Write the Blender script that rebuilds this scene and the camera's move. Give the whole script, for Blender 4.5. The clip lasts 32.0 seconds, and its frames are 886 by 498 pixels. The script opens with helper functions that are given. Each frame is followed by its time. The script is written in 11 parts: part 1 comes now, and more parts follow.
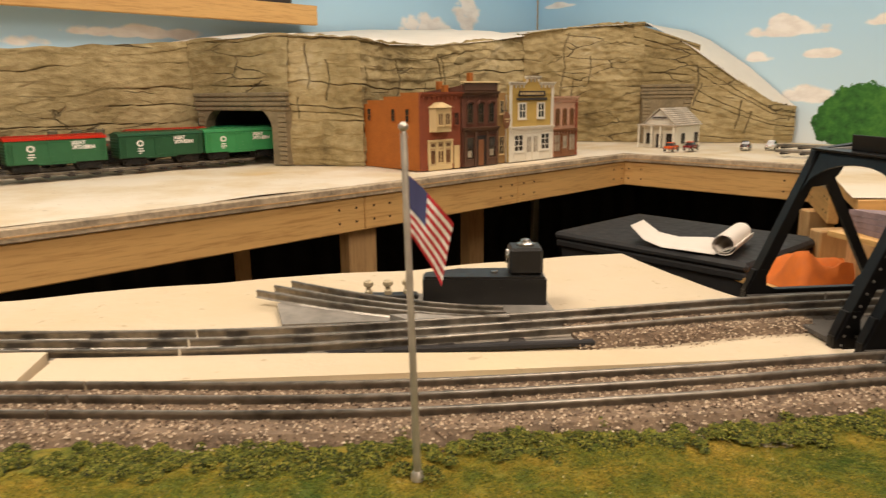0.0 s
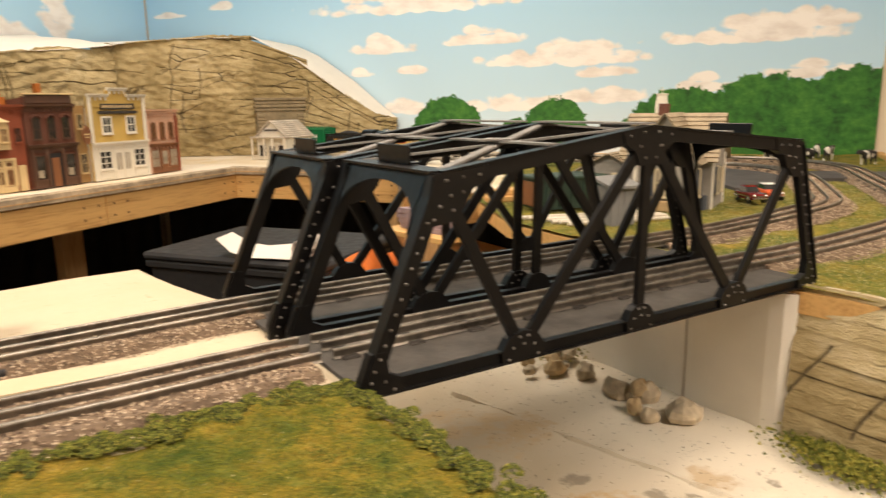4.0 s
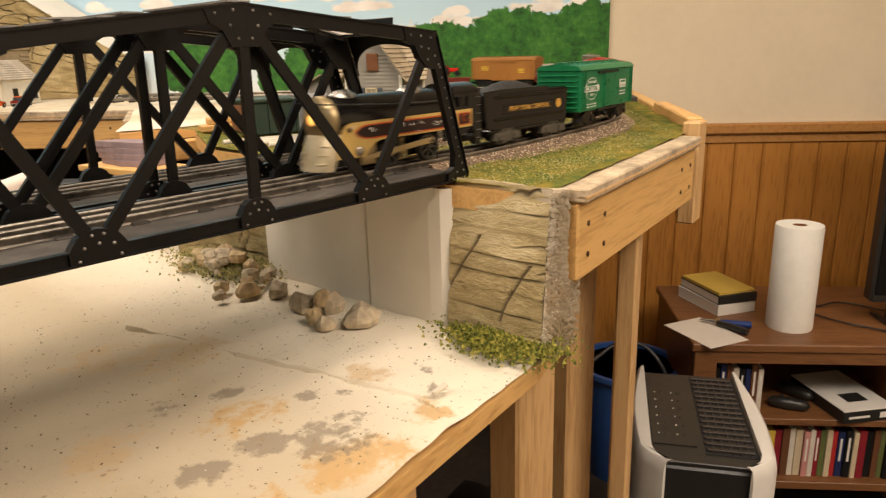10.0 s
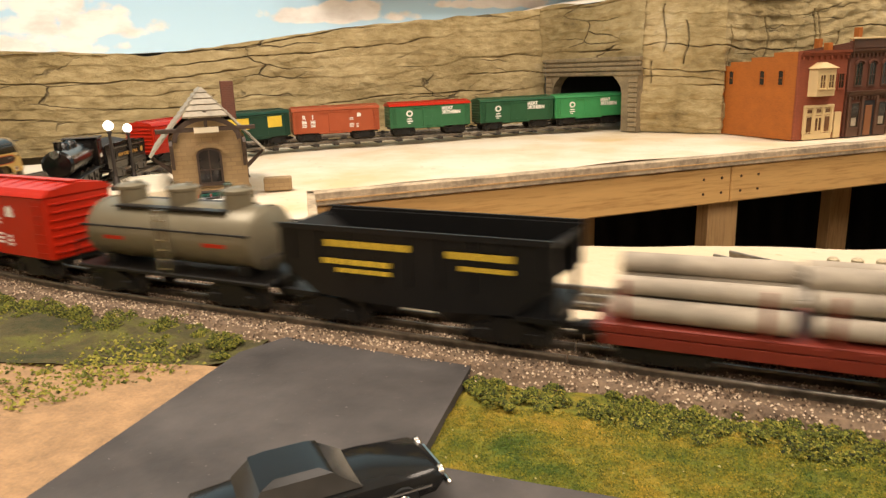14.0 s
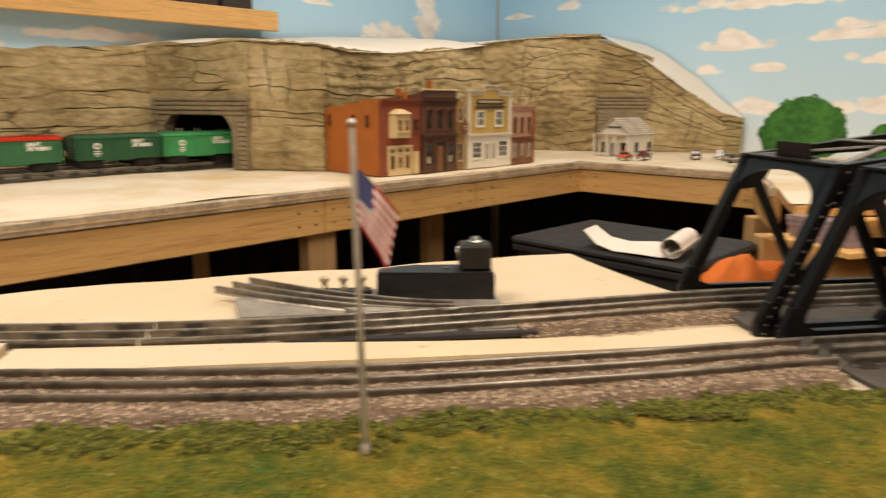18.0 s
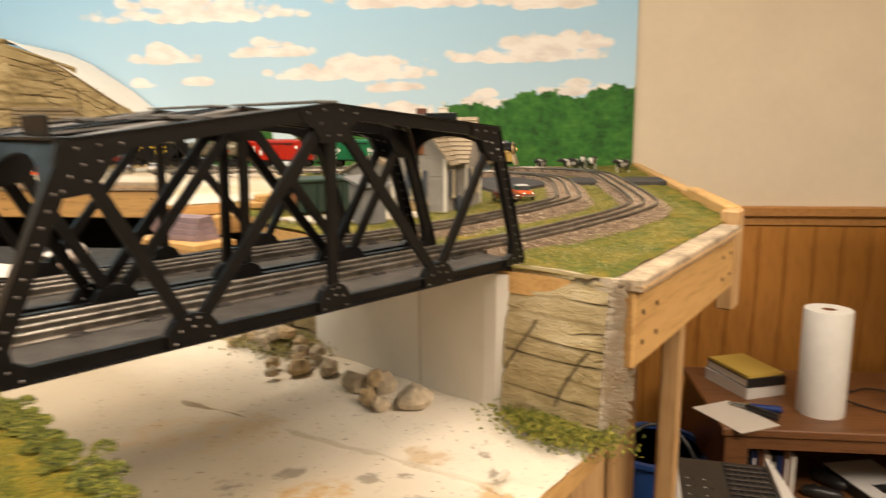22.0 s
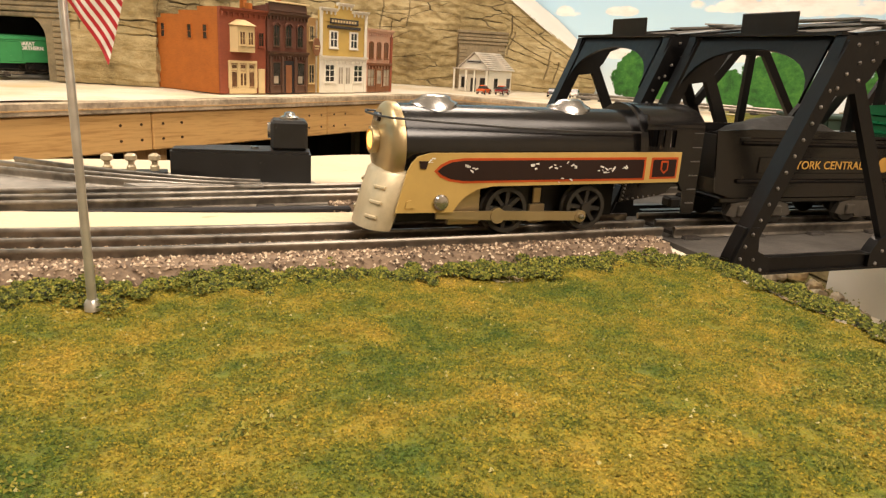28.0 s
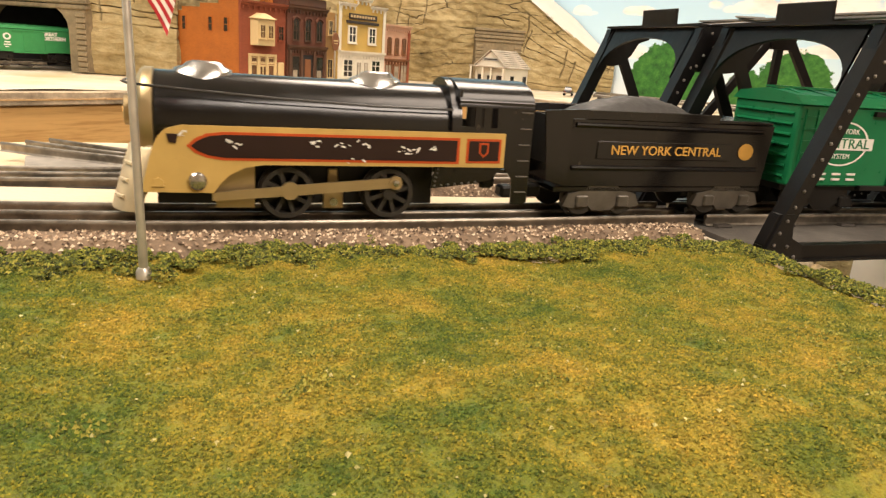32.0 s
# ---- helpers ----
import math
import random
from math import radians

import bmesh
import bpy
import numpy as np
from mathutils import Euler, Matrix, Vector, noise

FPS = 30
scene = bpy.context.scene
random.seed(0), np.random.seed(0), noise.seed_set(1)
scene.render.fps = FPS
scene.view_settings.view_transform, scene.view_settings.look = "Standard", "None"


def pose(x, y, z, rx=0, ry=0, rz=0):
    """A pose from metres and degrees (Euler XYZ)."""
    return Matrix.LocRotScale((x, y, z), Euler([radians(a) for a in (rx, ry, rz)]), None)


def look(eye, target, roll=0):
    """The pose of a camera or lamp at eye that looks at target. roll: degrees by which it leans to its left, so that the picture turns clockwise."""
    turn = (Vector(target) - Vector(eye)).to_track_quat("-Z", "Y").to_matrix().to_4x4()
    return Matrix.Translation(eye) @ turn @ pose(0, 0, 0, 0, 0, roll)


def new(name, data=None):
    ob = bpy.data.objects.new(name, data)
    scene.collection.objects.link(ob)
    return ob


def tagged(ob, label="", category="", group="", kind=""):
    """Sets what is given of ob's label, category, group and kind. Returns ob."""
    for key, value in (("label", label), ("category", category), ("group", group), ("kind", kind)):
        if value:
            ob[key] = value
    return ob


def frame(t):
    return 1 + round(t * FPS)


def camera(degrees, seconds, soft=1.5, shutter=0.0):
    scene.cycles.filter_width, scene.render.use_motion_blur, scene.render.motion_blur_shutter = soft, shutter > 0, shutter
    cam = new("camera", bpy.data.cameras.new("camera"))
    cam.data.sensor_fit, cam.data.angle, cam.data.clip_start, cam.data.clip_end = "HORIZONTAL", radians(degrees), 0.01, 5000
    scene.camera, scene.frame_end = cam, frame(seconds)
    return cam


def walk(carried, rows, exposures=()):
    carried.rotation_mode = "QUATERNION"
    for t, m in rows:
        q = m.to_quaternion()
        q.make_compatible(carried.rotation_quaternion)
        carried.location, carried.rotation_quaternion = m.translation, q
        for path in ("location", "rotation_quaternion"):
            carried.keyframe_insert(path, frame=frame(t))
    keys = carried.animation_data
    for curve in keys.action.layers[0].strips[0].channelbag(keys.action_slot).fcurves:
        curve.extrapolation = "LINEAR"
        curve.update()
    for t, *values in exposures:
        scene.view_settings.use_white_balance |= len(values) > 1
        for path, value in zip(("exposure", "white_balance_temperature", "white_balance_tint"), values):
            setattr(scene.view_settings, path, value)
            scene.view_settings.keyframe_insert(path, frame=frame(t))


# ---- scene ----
# A model railway layout on plywood tables, with its tables' top at height 0 and the room's floor below it.
cam = camera(64.90, 32.0, soft=1.3, shutter=0.5)
PATH = [
    (0, pose(-0.2880, -0.2651, 0.1558, 77.46, 0.63, -5.59)),
    (0.5, pose(-0.2761, -0.2592, 0.1562, 77.43, 0.26, -9.18)),
    (1, pose(-0.2606, -0.2628, 0.1595, 77.47, 1.12, -11.63)),
    (1.5, pose(-0.2411, -0.2665, 0.1637, 77.59, 1.57, -14.37)),
    (2, pose(-0.2186, -0.2726, 0.1657, 77.96, 2.16, -18.14)),
    (2.5, pose(-0.1981, -0.2833, 0.1641, 78.28, 2.15, -21.31)),
    (3, pose(-0.1773, -0.2980, 0.1568, 78.39, 0.69, -26.29)),
    (3.5, pose(-0.1689, -0.2999, 0.1496, 78.56, 0.33, -28.46)),
    (4, pose(-0.1406, -0.3096, 0.1472, 78.31, 0.89, -32.11)),
    (4.5, pose(-0.1141, -0.3133, 0.1436, 77.27, -0.56, -37.49)),
    (6.5, pose(-0.0323, -0.3587, 0.1213, 76.70, -0.17, -48.33)),
    (7, pose(-0.0228, -0.3634, 0.1142, 75.72, -0.44, -49.50)),
    (7.5, pose(-0.0201, -0.3721, 0.1147, 74.70, -0.30, -50.27)),
    (8, pose(-0.0195, -0.3773, 0.1093, 74.55, -0.57, -50.88)),
    (8.5, pose(-0.0239, -0.3797, 0.1065, 74.48, -0.13, -50.99)),
    (9, pose(-0.0270, -0.3806, 0.1018, 74.39, 0.63, -50.22)),
    (9.5, pose(-0.0316, -0.3816, 0.1002, 74.37, 1.02, -48.94)),
    (10, pose(-0.0336, -0.3799, 0.1015, 74.20, 1.50, -47.80)),
    (10.5, pose(-0.0450, -0.3732, 0.1121, 73.91, 1.29, -46.11)),
    (11, pose(-0.0551, -0.3652, 0.1162, 74.62, 1.25, -43.99)),
    (11.5, pose(-0.0863, -0.3446, 0.1168, 75.33, 1.76, -35.11)),
    (12, pose(-0.1523, -0.2823, 0.1104, 74.50, 0.72, -24.89)),
    (12.5, pose(-0.2231, -0.2726, 0.1173, 74.44, 0.43, -11.77)),
    (13, pose(-0.3177, -0.2672, 0.1293, 74.47, 1.21, 4.64)),
    (13.5, pose(-0.3964, -0.2609, 0.1413, 74.73, 1.90, 17.82)),
    (15.5, pose(-0.4076, -0.2890, 0.1661, 77.52, 1.97, 17.84)),
    (16, pose(-0.3940, -0.2807, 0.1676, 78.00, 2.21, 15.42)),
    (16.5, pose(-0.3773, -0.2842, 0.1631, 78.13, 1.50, 11.11)),
    (17, pose(-0.3529, -0.2910, 0.1697, 77.98, 1.51, 5.78)),
    (17.5, pose(-0.3208, -0.2871, 0.1542, 78.29, 0.61, -0.67)),
    (18, pose(-0.2834, -0.2909, 0.1522, 78.14, -0.14, -8.57)),
    (18.5, look((-0.243, -0.285, 0.152), (0.294, 1.600, -0.250), 0.7)),
    (19, look((-0.217, -0.288, 0.149), (0.465, 1.547, -0.258), 0.7)),
    (19.5, look((-0.192, -0.311, 0.148), (0.672, 1.449, -0.251), 0.9)),
    (20, look((-0.170, -0.319, 0.149), (0.805, 1.380, -0.254), 0.5)),
    (20.5, look((-0.145, -0.334, 0.144), (0.966, 1.279, -0.261), 0.4)),
    (21, pose(-0.1328, -0.3286, 0.1310, 78.48, -2.25, -38.48)),
    (21.5, pose(-0.1135, -0.3673, 0.1245, 80.10, 0.74, -37.64)),
    (22, pose(-0.0694, -0.3619, 0.1175, 80.01, 0.39, -46.48)),
    (22.5, pose(-0.0544, -0.3512, 0.1068, 78.83, -1.08, -50.63)),
    (23, pose(-0.0523, -0.3540, 0.1037, 77.54, -1.21, -50.94)),
    (23.5, pose(-0.0560, -0.3529, 0.1012, 77.30, -0.37, -51.01)),
    (24, pose(-0.0765, -0.3576, 0.1013, 76.88, -1.83, -48.71)),
    (24.5, pose(-0.0805, -0.3474, 0.0974, 76.66, -1.69, -46.78)),
    (26.5, pose(-0.1442, -0.2959, 0.1060, 74.95, -2.17, -35.87)),
    (27, pose(-0.1838, -0.2768, 0.0995, 74.97, -2.12, -27.82)),
    (27.5, pose(-0.2222, -0.2639, 0.0946, 74.90, -2.23, -21.12)),
    (28, pose(-0.2378, -0.2586, 0.0919, 74.59, -3.21, -18.87)),
    (28.5, pose(-0.2316, -0.2604, 0.0918, 74.49, -2.53, -19.40)),
    (29, pose(-0.2259, -0.2603, 0.0903, 74.47, -2.33, -19.85)),
    (29.5, pose(-0.2352, -0.2619, 0.0884, 74.24, -3.45, -19.88)),
    (30, pose(-0.2428, -0.2635, 0.0900, 74.17, -3.26, -19.26)),
    (30.5, pose(-0.2441, -0.2625, 0.0896, 74.23, -3.45, -18.80)),
    (31, pose(-0.2474, -0.2614, 0.0887, 74.31, -3.78, -18.48)),
    (31.5, pose(-0.2485, -0.2609, 0.0880, 74.34, -3.55, -18.26)),
    (32, pose(-0.2513, -0.2602, 0.0834, 74.52, -3.93, -17.90)),
]
walk(cam, PATH, exposures=[(0.0, -0.32), (2.0, -0.3), (3.5, 0.1), (7.0, 0.1), (10.0, 0.1), (12.0, 0.05), (15.5, 0.05), (17.0, -0.25), (19.0, -0.3), (21.0, 0.1), (22.0, 0.18), (24.0, 0.15), (27.0, 0.22), (29.0, 0.28), (30.0, 0.4), (32.0, 0.4)])

# The layout was laid out on a plan whose unit is 0.67 m: plan numbers below are turned into metres by K.
K = 0.67
FLOOR = -1.55
RU = Vector((0.7986, 0.6018, 0.0))     # along the back wall
RV = Vector((-0.6018, 0.7986, 0.0))    # towards the back wall
ROOM_TURN = 37.0
U_WALL, V_WALL = 2.80, 2.78            # where the side wall and the back wall stand


def spot(x, y, z=0.0, rx=0, ry=0, rz=0):
    """A pose at a place of the plan."""
    return pose(x * K, y * K, z * K, rx, ry, rz)


def room(u, v, z=0.0):
    """A place of the plan by the room's own axes."""
    p = RU * u + RV * v
    return Vector((p.x, p.y, z))


def room_spot(u, v, z=0.0, turn=0.0):
    p = room(u, v, z)
    return spot(p.x, p.y, z, 0, 0, ROOM_TURN + turn)


ROOM = pose(0, 0, 0, 0, 0, ROOM_TURN)


# ---- light: warm ceiling lamps over the layout, a little grey light from the rest of the room ----
world = bpy.data.worlds.new("world")
scene.world = world
world.use_nodes = True
world.node_tree.nodes["Background"].inputs[0].default_value = (1.0, 0.86, 0.68, 1)
world.node_tree.nodes["Background"].inputs[1].default_value = 0.012


def ceiling_lamp(u, v, power, size=0.8, color=(1.0, 0.825, 0.67)):
    light = bpy.data.lights.new("ceiling_light", "AREA")
    light.energy, light.color, light.size, light.shape = power, color, size, "DISK"
    ob = new("ceiling_light", light)
    ob.matrix_world = room_spot(u, v, 2.0)
    return ob


PALE = (1.0, 0.87, 0.745)
ceiling_lamp(1.3, 1.0, 20)
ceiling_lamp(-1.2, 1.0, 30, color=PALE)
ceiling_lamp(-1.0, -1.7, 20, color=PALE)
ceiling_lamp(0.2, -0.9, 12)
ceiling_lamp(-0.7, -2.6, 28)


# ---- materials ----
def node_material(name, build):
    m = bpy.data.materials.new(name)
    m.use_nodes = True
    t = m.node_tree
    b = t.nodes["Principled BSDF"]
    build(t, b)
    return m


def math_node(t, op, a, b=None):
    n = t.nodes.new("ShaderNodeMath")
    n.operation = op
    for i, v in enumerate((a, b)):
        if v is None:
            continue
        if isinstance(v, (int, float)):
            n.inputs[i].default_value = v
        else:
            t.links.new(v, n.inputs[i])
    return n.outputs[0]


def ramp(t, fac, stops):
    n = t.nodes.new("ShaderNodeValToRGB")
    e = n.color_ramp.elements
    while len(e) < len(stops):
        e.new(0.5)
    for el, (p, c) in zip(e, stops):
        el.position, el.color = p, (*c, 1) if len(c) == 3 else c
    t.links.new(fac, n.inputs[0])
    return n.outputs[0]


def mix(t, fac, a, b, blend="MIX"):
    n = t.nodes.new("ShaderNodeMix")
    n.data_type, n.blend_type = "RGBA", blend
    for i, v in ((0, fac), (6, a), (7, b)):
        if isinstance(v, (int, float)):
            n.inputs[i].default_value = v
        elif isinstance(v, tuple):
            n.inputs[i].default_value = (*v, 1)
        else:
            t.links.new(v, n.inputs[i])
    return n.outputs[2]


def coords(t, scale=(1, 1, 1), source="Object"):
    c = t.nodes.new("ShaderNodeTexCoord")
    m = t.nodes.new("ShaderNodeMapping")
    m.inputs["Scale"].default_value = scale
    t.links.new(c.outputs[source], m.inputs[0])
    return m.outputs[0]


def noise_at(t, vec, scale, detail=3.0, rough=0.55):
    n = t.nodes.new("ShaderNodeTexNoise")
    n.inputs["Scale"].default_value, n.inputs["Detail"].default_value, n.inputs["Roughness"].default_value = scale, detail, rough
    t.links.new(vec, n.inputs["Vector"])
    return n.outputs["Fac"]


def bump(t, b, height, strength, distance):
    n = t.nodes.new("ShaderNodeBump")
    n.inputs["Strength"].default_value, n.inputs["Distance"].default_value = strength, distance
    t.links.new(height, n.inputs["Height"])
    t.links.new(n.outputs[0], b.inputs["Normal"])


def paint(name, color, rough=0.5, metal=0.0, vary=0.12, scale=60.0, bumps=0.15, wear=None, shine=0.5):
    """A painted, plastic or metal surface with blotches at two scales, fine relief and, if given, worn flecks of another colour."""
    def build(t, b):
        v = coords(t)
        big, fine = noise_at(t, v, scale * 0.15, 4), noise_at(t, v, scale, 5)
        both = math_node(t, "ADD", math_node(t, "MULTIPLY", big, 0.6), math_node(t, "MULTIPLY", fine, 0.4))
        lo, hi = tuple(c * (1 - vary * 1.6) for c in color), tuple(min(1, c * (1 + vary)) for c in color)
        col = ramp(t, both, [(0.3, lo), (0.7, hi)])
        if wear:
            spots = noise_at(t, v, scale * 2.2, 5, 0.7)
            col = mix(t, ramp(t, spots, [(0.66, (0, 0, 0)), (0.72, (1, 1, 1))]), col, wear)
        t.links.new(col, b.inputs["Base Color"])
        b.inputs["Metallic"].default_value = metal
        b.inputs["Specular IOR Level"].default_value = shine
        t.links.new(ramp(t, fine, [(0.2, (rough * 0.8,) * 3), (0.8, (min(1, rough * 1.25),) * 3)]), b.inputs["Roughness"])
        if bumps:
            bump(t, b, fine, bumps, 0.0006)
    return node_material(name, build)


def wood(name, light, dark, along=(1, 14, 14), rough=0.55, knots=True):
    def build(t, b):
        v = coords(t, along)
        grain = noise_at(t, v, 14, 6, 0.6)
        band = noise_at(t, v, 4, 2)
        col = ramp(t, math_node(t, "ADD", math_node(t, "MULTIPLY", grain, 0.6), math_node(t, "MULTIPLY", band, 0.4)), [(0.34, dark), (0.5, light), (0.7, tuple(min(1, c * 1.1) for c in light))])
        if knots:
            k = t.nodes.new("ShaderNodeTexVoronoi")
            k.inputs["Scale"].default_value = 7
            t.links.new(coords(t, (0.7, 1.3, 1.3)), k.inputs["Vector"])
            col = mix(t, ramp(t, k.outputs["Distance"], [(0.03, (1, 1, 1)), (0.09, (0, 0, 0))]), col, tuple(c * 0.35 for c in dark))
        t.links.new(col, b.inputs["Base Color"])
        b.inputs["Roughness"].default_value = rough
        bump(t, b, grain, 0.2, 0.001)
    return node_material(name, build)


# ---- mesh tools ----
class Shape:
    """Vertices and faces of one mesh, put together from simple solids; stretch holds a kind's own proportions."""
    stretch = (1.0, 1.0, 1.0)

    def __init__(self):
        self.v, self.f = [], []

    def add(self, verts, faces, m=None):
        n = len(self.v)
        self.v += [tuple(m @ Vector(p)) for p in verts] if m is not None else [tuple(p) for p in verts]
        self.f += [tuple(i + n for i in q) for q in faces]
        return self

    def box(self, x0, x1, y0, y1, z0, z1, m=None, c=0.0):
        if c <= 0:
            v = [(x, y, z) for z in (z0, z1) for y in (y0, y1) for x in (x0, x1)]
            return self.add(v, [(0, 2, 3, 1), (4, 5, 7, 6), (0, 1, 5, 4), (2, 6, 7, 3), (0, 4, 6, 2), (1, 3, 7, 5)], m)
        lo, hi = (x0, y0, z0), (x1, y1, z1)
        v, idx = [], {}
        for sx in (0, 1):
            for sy in (0, 1):
                for sz in (0, 1):
                    s = (sx, sy, sz)
                    for a in range(3):
                        p = [hi[i] if s[i] else lo[i] for i in range(3)]
                        for i in range(3):
                            if i != a:
                                p[i] += -c if s[i] else c
                        idx[s, a] = len(v)
                        v.append(p)
        f = []
        for a in range(3):
            b1, b2 = [i for i in range(3) if i != a]
            for sa in (0, 1):
                q = []
                for s1, s2 in ((0, 0), (1, 0), (1, 1), (0, 1)):
                    s = [0, 0, 0]
                    s[a], s[b1], s[b2] = sa, s1, s2
                    q.append(idx[tuple(s), a])
                flip = (sa == 0) != (a == 1)
                f.append(tuple(reversed(q)) if flip else tuple(q))
            for s1 in (0, 1):
                for s2 in (0, 1):
                    s = [0, 0, 0]
                    s[b1], s[b2] = s1, s2
                    e, g = list(s), list(s)
                    e[a], g[a] = 0, 1
                    f.append((idx[tuple(e), b1], idx[tuple(g), b1], idx[tuple(g), b2], idx[tuple(e), b2]))
        for sx in (0, 1):
            for sy in (0, 1):
                for sz in (0, 1):
                    f.append(tuple(idx[(sx, sy, sz), a] for a in range(3)))
        return self.add(v, f, m)

    def prism(self, outline, z0, z1, m=None):
        """An outline in x and y, pulled up from z0 to z1."""
        n = len(outline)
        v = [(x, y, z0) for x, y in outline] + [(x, y, z1) for x, y in outline]
        f = [tuple(range(n - 1, -1, -1)), tuple(range(n, 2 * n))] + [(i, (i + 1) % n, n + (i + 1) % n, n + i) for i in range(n)]
        return self.add(v, f, m)

    def profile(self, outline, y0, y1, m=None):
        """An outline in x and z, pulled along y."""
        n = len(outline)
        v = [(x, y0, z) for x, z in outline] + [(x, y1, z) for x, z in outline]
        f = [tuple(range(n)), tuple(range(2 * n - 1, n - 1, -1))] + [(i, n + i, n + (i + 1) % n, (i + 1) % n) for i in range(n)]
        return self.add(v, f, m)

    def rod(self, p, q, r, n=10, r2=None, caps=True):
        p, q = Vector(p), Vector(q)
        d = (q - p).normalized()
        a = d.orthogonal().normalized()
        b = d.cross(a)
        r2 = r if r2 is None else r2
        v = [c + (a * math.cos(2 * math.pi * i / n) + b * math.sin(2 * math.pi * i / n)) * s for c, s in ((p, r), (q, r2)) for i in range(n)]
        f = [(i, (i + 1) % n, n + (i + 1) % n, n + i) for i in range(n)]
        if caps:
            f += [tuple(range(n - 1, -1, -1)), tuple(range(n, 2 * n))]
        return self.add(v, f)

    def lathe(self, profile, n=24, m=None, axis="z"):
        """Pairs of radius and height, turned round an axis."""
        v, f = [], []
        for r, h in profile:
            for i in range(n):
                a = 2 * math.pi * i / n
                p = (r * math.cos(a), r * math.sin(a), h)
                v.append(p if axis == "z" else (h, p[0], p[1]) if axis == "x" else (p[1], h, p[0]))
        for k in range(len(profile) - 1):
            for i in range(n):
                f.append((k * n + i, k * n + (i + 1) % n, (k + 1) * n + (i + 1) % n, (k + 1) * n + i))
        f += [tuple(range(n - 1, -1, -1)), tuple((len(profile) - 1) * n + i for i in range(n))]
        return self.add(v, f, m)

    def sweep(self, path, section, closed=False):
        """A section of (side, up) pairs carried along a path of points at its own height."""
        n, v, f = len(section), [], []
        for i, p in enumerate(path):
            a, b = path[max(i - 1, 0)], path[min(i + 1, len(path) - 1)]
            d = (Vector(b) - Vector(a)).to_3d()
            d.z = 0
            d.normalize()
            side = Vector((-d.y, d.x, 0))
            v += [Vector(p) + side * s + Vector((0, 0, u)) for s, u in section]
        for i in range(len(path) - 1):
            for k in range(n):
                f.append((i * n + k, (i + 1) * n + k, (i + 1) * n + (k + 1) % n, i * n + (k + 1) % n))
        f += [tuple(range(n)), tuple(range(len(v) - 1, len(v) - n - 1, -1))]
        return self.add(v, f)

    def mesh(self, name, material=None, smooth=None):
        me = bpy.data.meshes.new(name)
        me.from_pydata([(p[0] * K * self.stretch[0], p[1] * K * self.stretch[1], p[2] * K * self.stretch[2]) for p in self.v], [], self.f)
        bm = bmesh.new()
        bm.from_mesh(me)
        bmesh.ops.recalc_face_normals(bm, faces=bm.faces)
        bm.to_mesh(me)
        bm.free()
        if material:
            me.materials.append(material)
        if smooth:
            for p in me.polygons:
                p.use_smooth = True
            me.set_sharp_from_angle(angle=radians(smooth))
        return me


def part(name, shape, material, parent=None, label="", smooth=None, m=None):
    ob = new(name, shape.mesh(name, material, smooth) if isinstance(shape, Shape) else shape)
    if parent is not None:
        ob.parent = parent
    if m is not None:
        ob.matrix_basis = m
    return tagged(ob, label)


def thing(name, label, category, m=None, group="", kind=""):
    ob = new(name)
    ob.empty_display_size = 0.05
    if m is not None:
        ob.matrix_basis = m
    return tagged(ob, label, category, group, kind)


def structure(name, shape, material, label, category, smooth=None, m=None):
    return tagged(part(name, shape, material, smooth=smooth, m=m), label, category, kind="structure")


# ---- materials of the room and the tables ----
M_BEIGE = paint("beige_wall_paint", (0.74, 0.63, 0.46), 0.75, vary=0.04, scale=40, bumps=0.1)
M_WHITE = paint("white_primer", (0.78, 0.73, 0.64), 0.7, vary=0.06, scale=30)
M_CARPET = paint("brown_carpet", (0.04, 0.028, 0.02), 0.95, vary=0.3, scale=300, bumps=0.8)
M_PINE = wood("pine_board", (0.64, 0.38, 0.135), (0.46, 0.245, 0.075), along=(1.5, 20, 20))
M_POST = wood("pine_post", (0.58, 0.36, 0.16), (0.40, 0.22, 0.08), along=(20, 20, 1.5))
M_PANEL = wood("honey_wainscot", (0.45, 0.195, 0.038), (0.27, 0.10, 0.016), along=(16, 16, 1.2), rough=0.4)
M_TRIM = wood("honey_trim", (0.44, 0.21, 0.06), (0.28, 0.12, 0.03), along=(1.5, 20, 20), rough=0.4, knots=False)
M_DARKWOOD = wood("walnut_stain", (0.20, 0.09, 0.032), (0.10, 0.04, 0.014), along=(2, 22, 22), rough=0.45, knots=False)
M_PLY = paint("weathered_ply_edge", (0.46, 0.36, 0.24), 0.9, vary=0.45, scale=130, bumps=1.0, wear=(0.70, 0.63, 0.52))
# matt black of real parts; also the shade in tunnel mouths and an entrance
M_DARK = paint("flat_black_and_shade", (0.02, 0.018, 0.018), 0.9)
M_BLACK = paint("black_bridge_paint", (0.005, 0.0045, 0.0045), 0.36, vary=0.25, scale=150, bumps=0.25, wear=(0.025, 0.021, 0.019))
M_BLACK.node_tree.nodes["Principled BSDF"].inputs["Specular IOR Level"].default_value = 0.3
M_TRUCK_STEEL = paint("dull_truck_steel", (0.13, 0.115, 0.095), 0.4, 0.5, vary=0.4, scale=120)
M_RIVET = paint("worn_rivet", (0.24, 0.22, 0.20), 0.35, 0.6, vary=0.6, scale=90)
M_RAIL = paint("worn_rail_steel", (0.25, 0.22, 0.18), 0.36, 0.75, vary=0.5, scale=160, wear=(0.07, 0.045, 0.03))
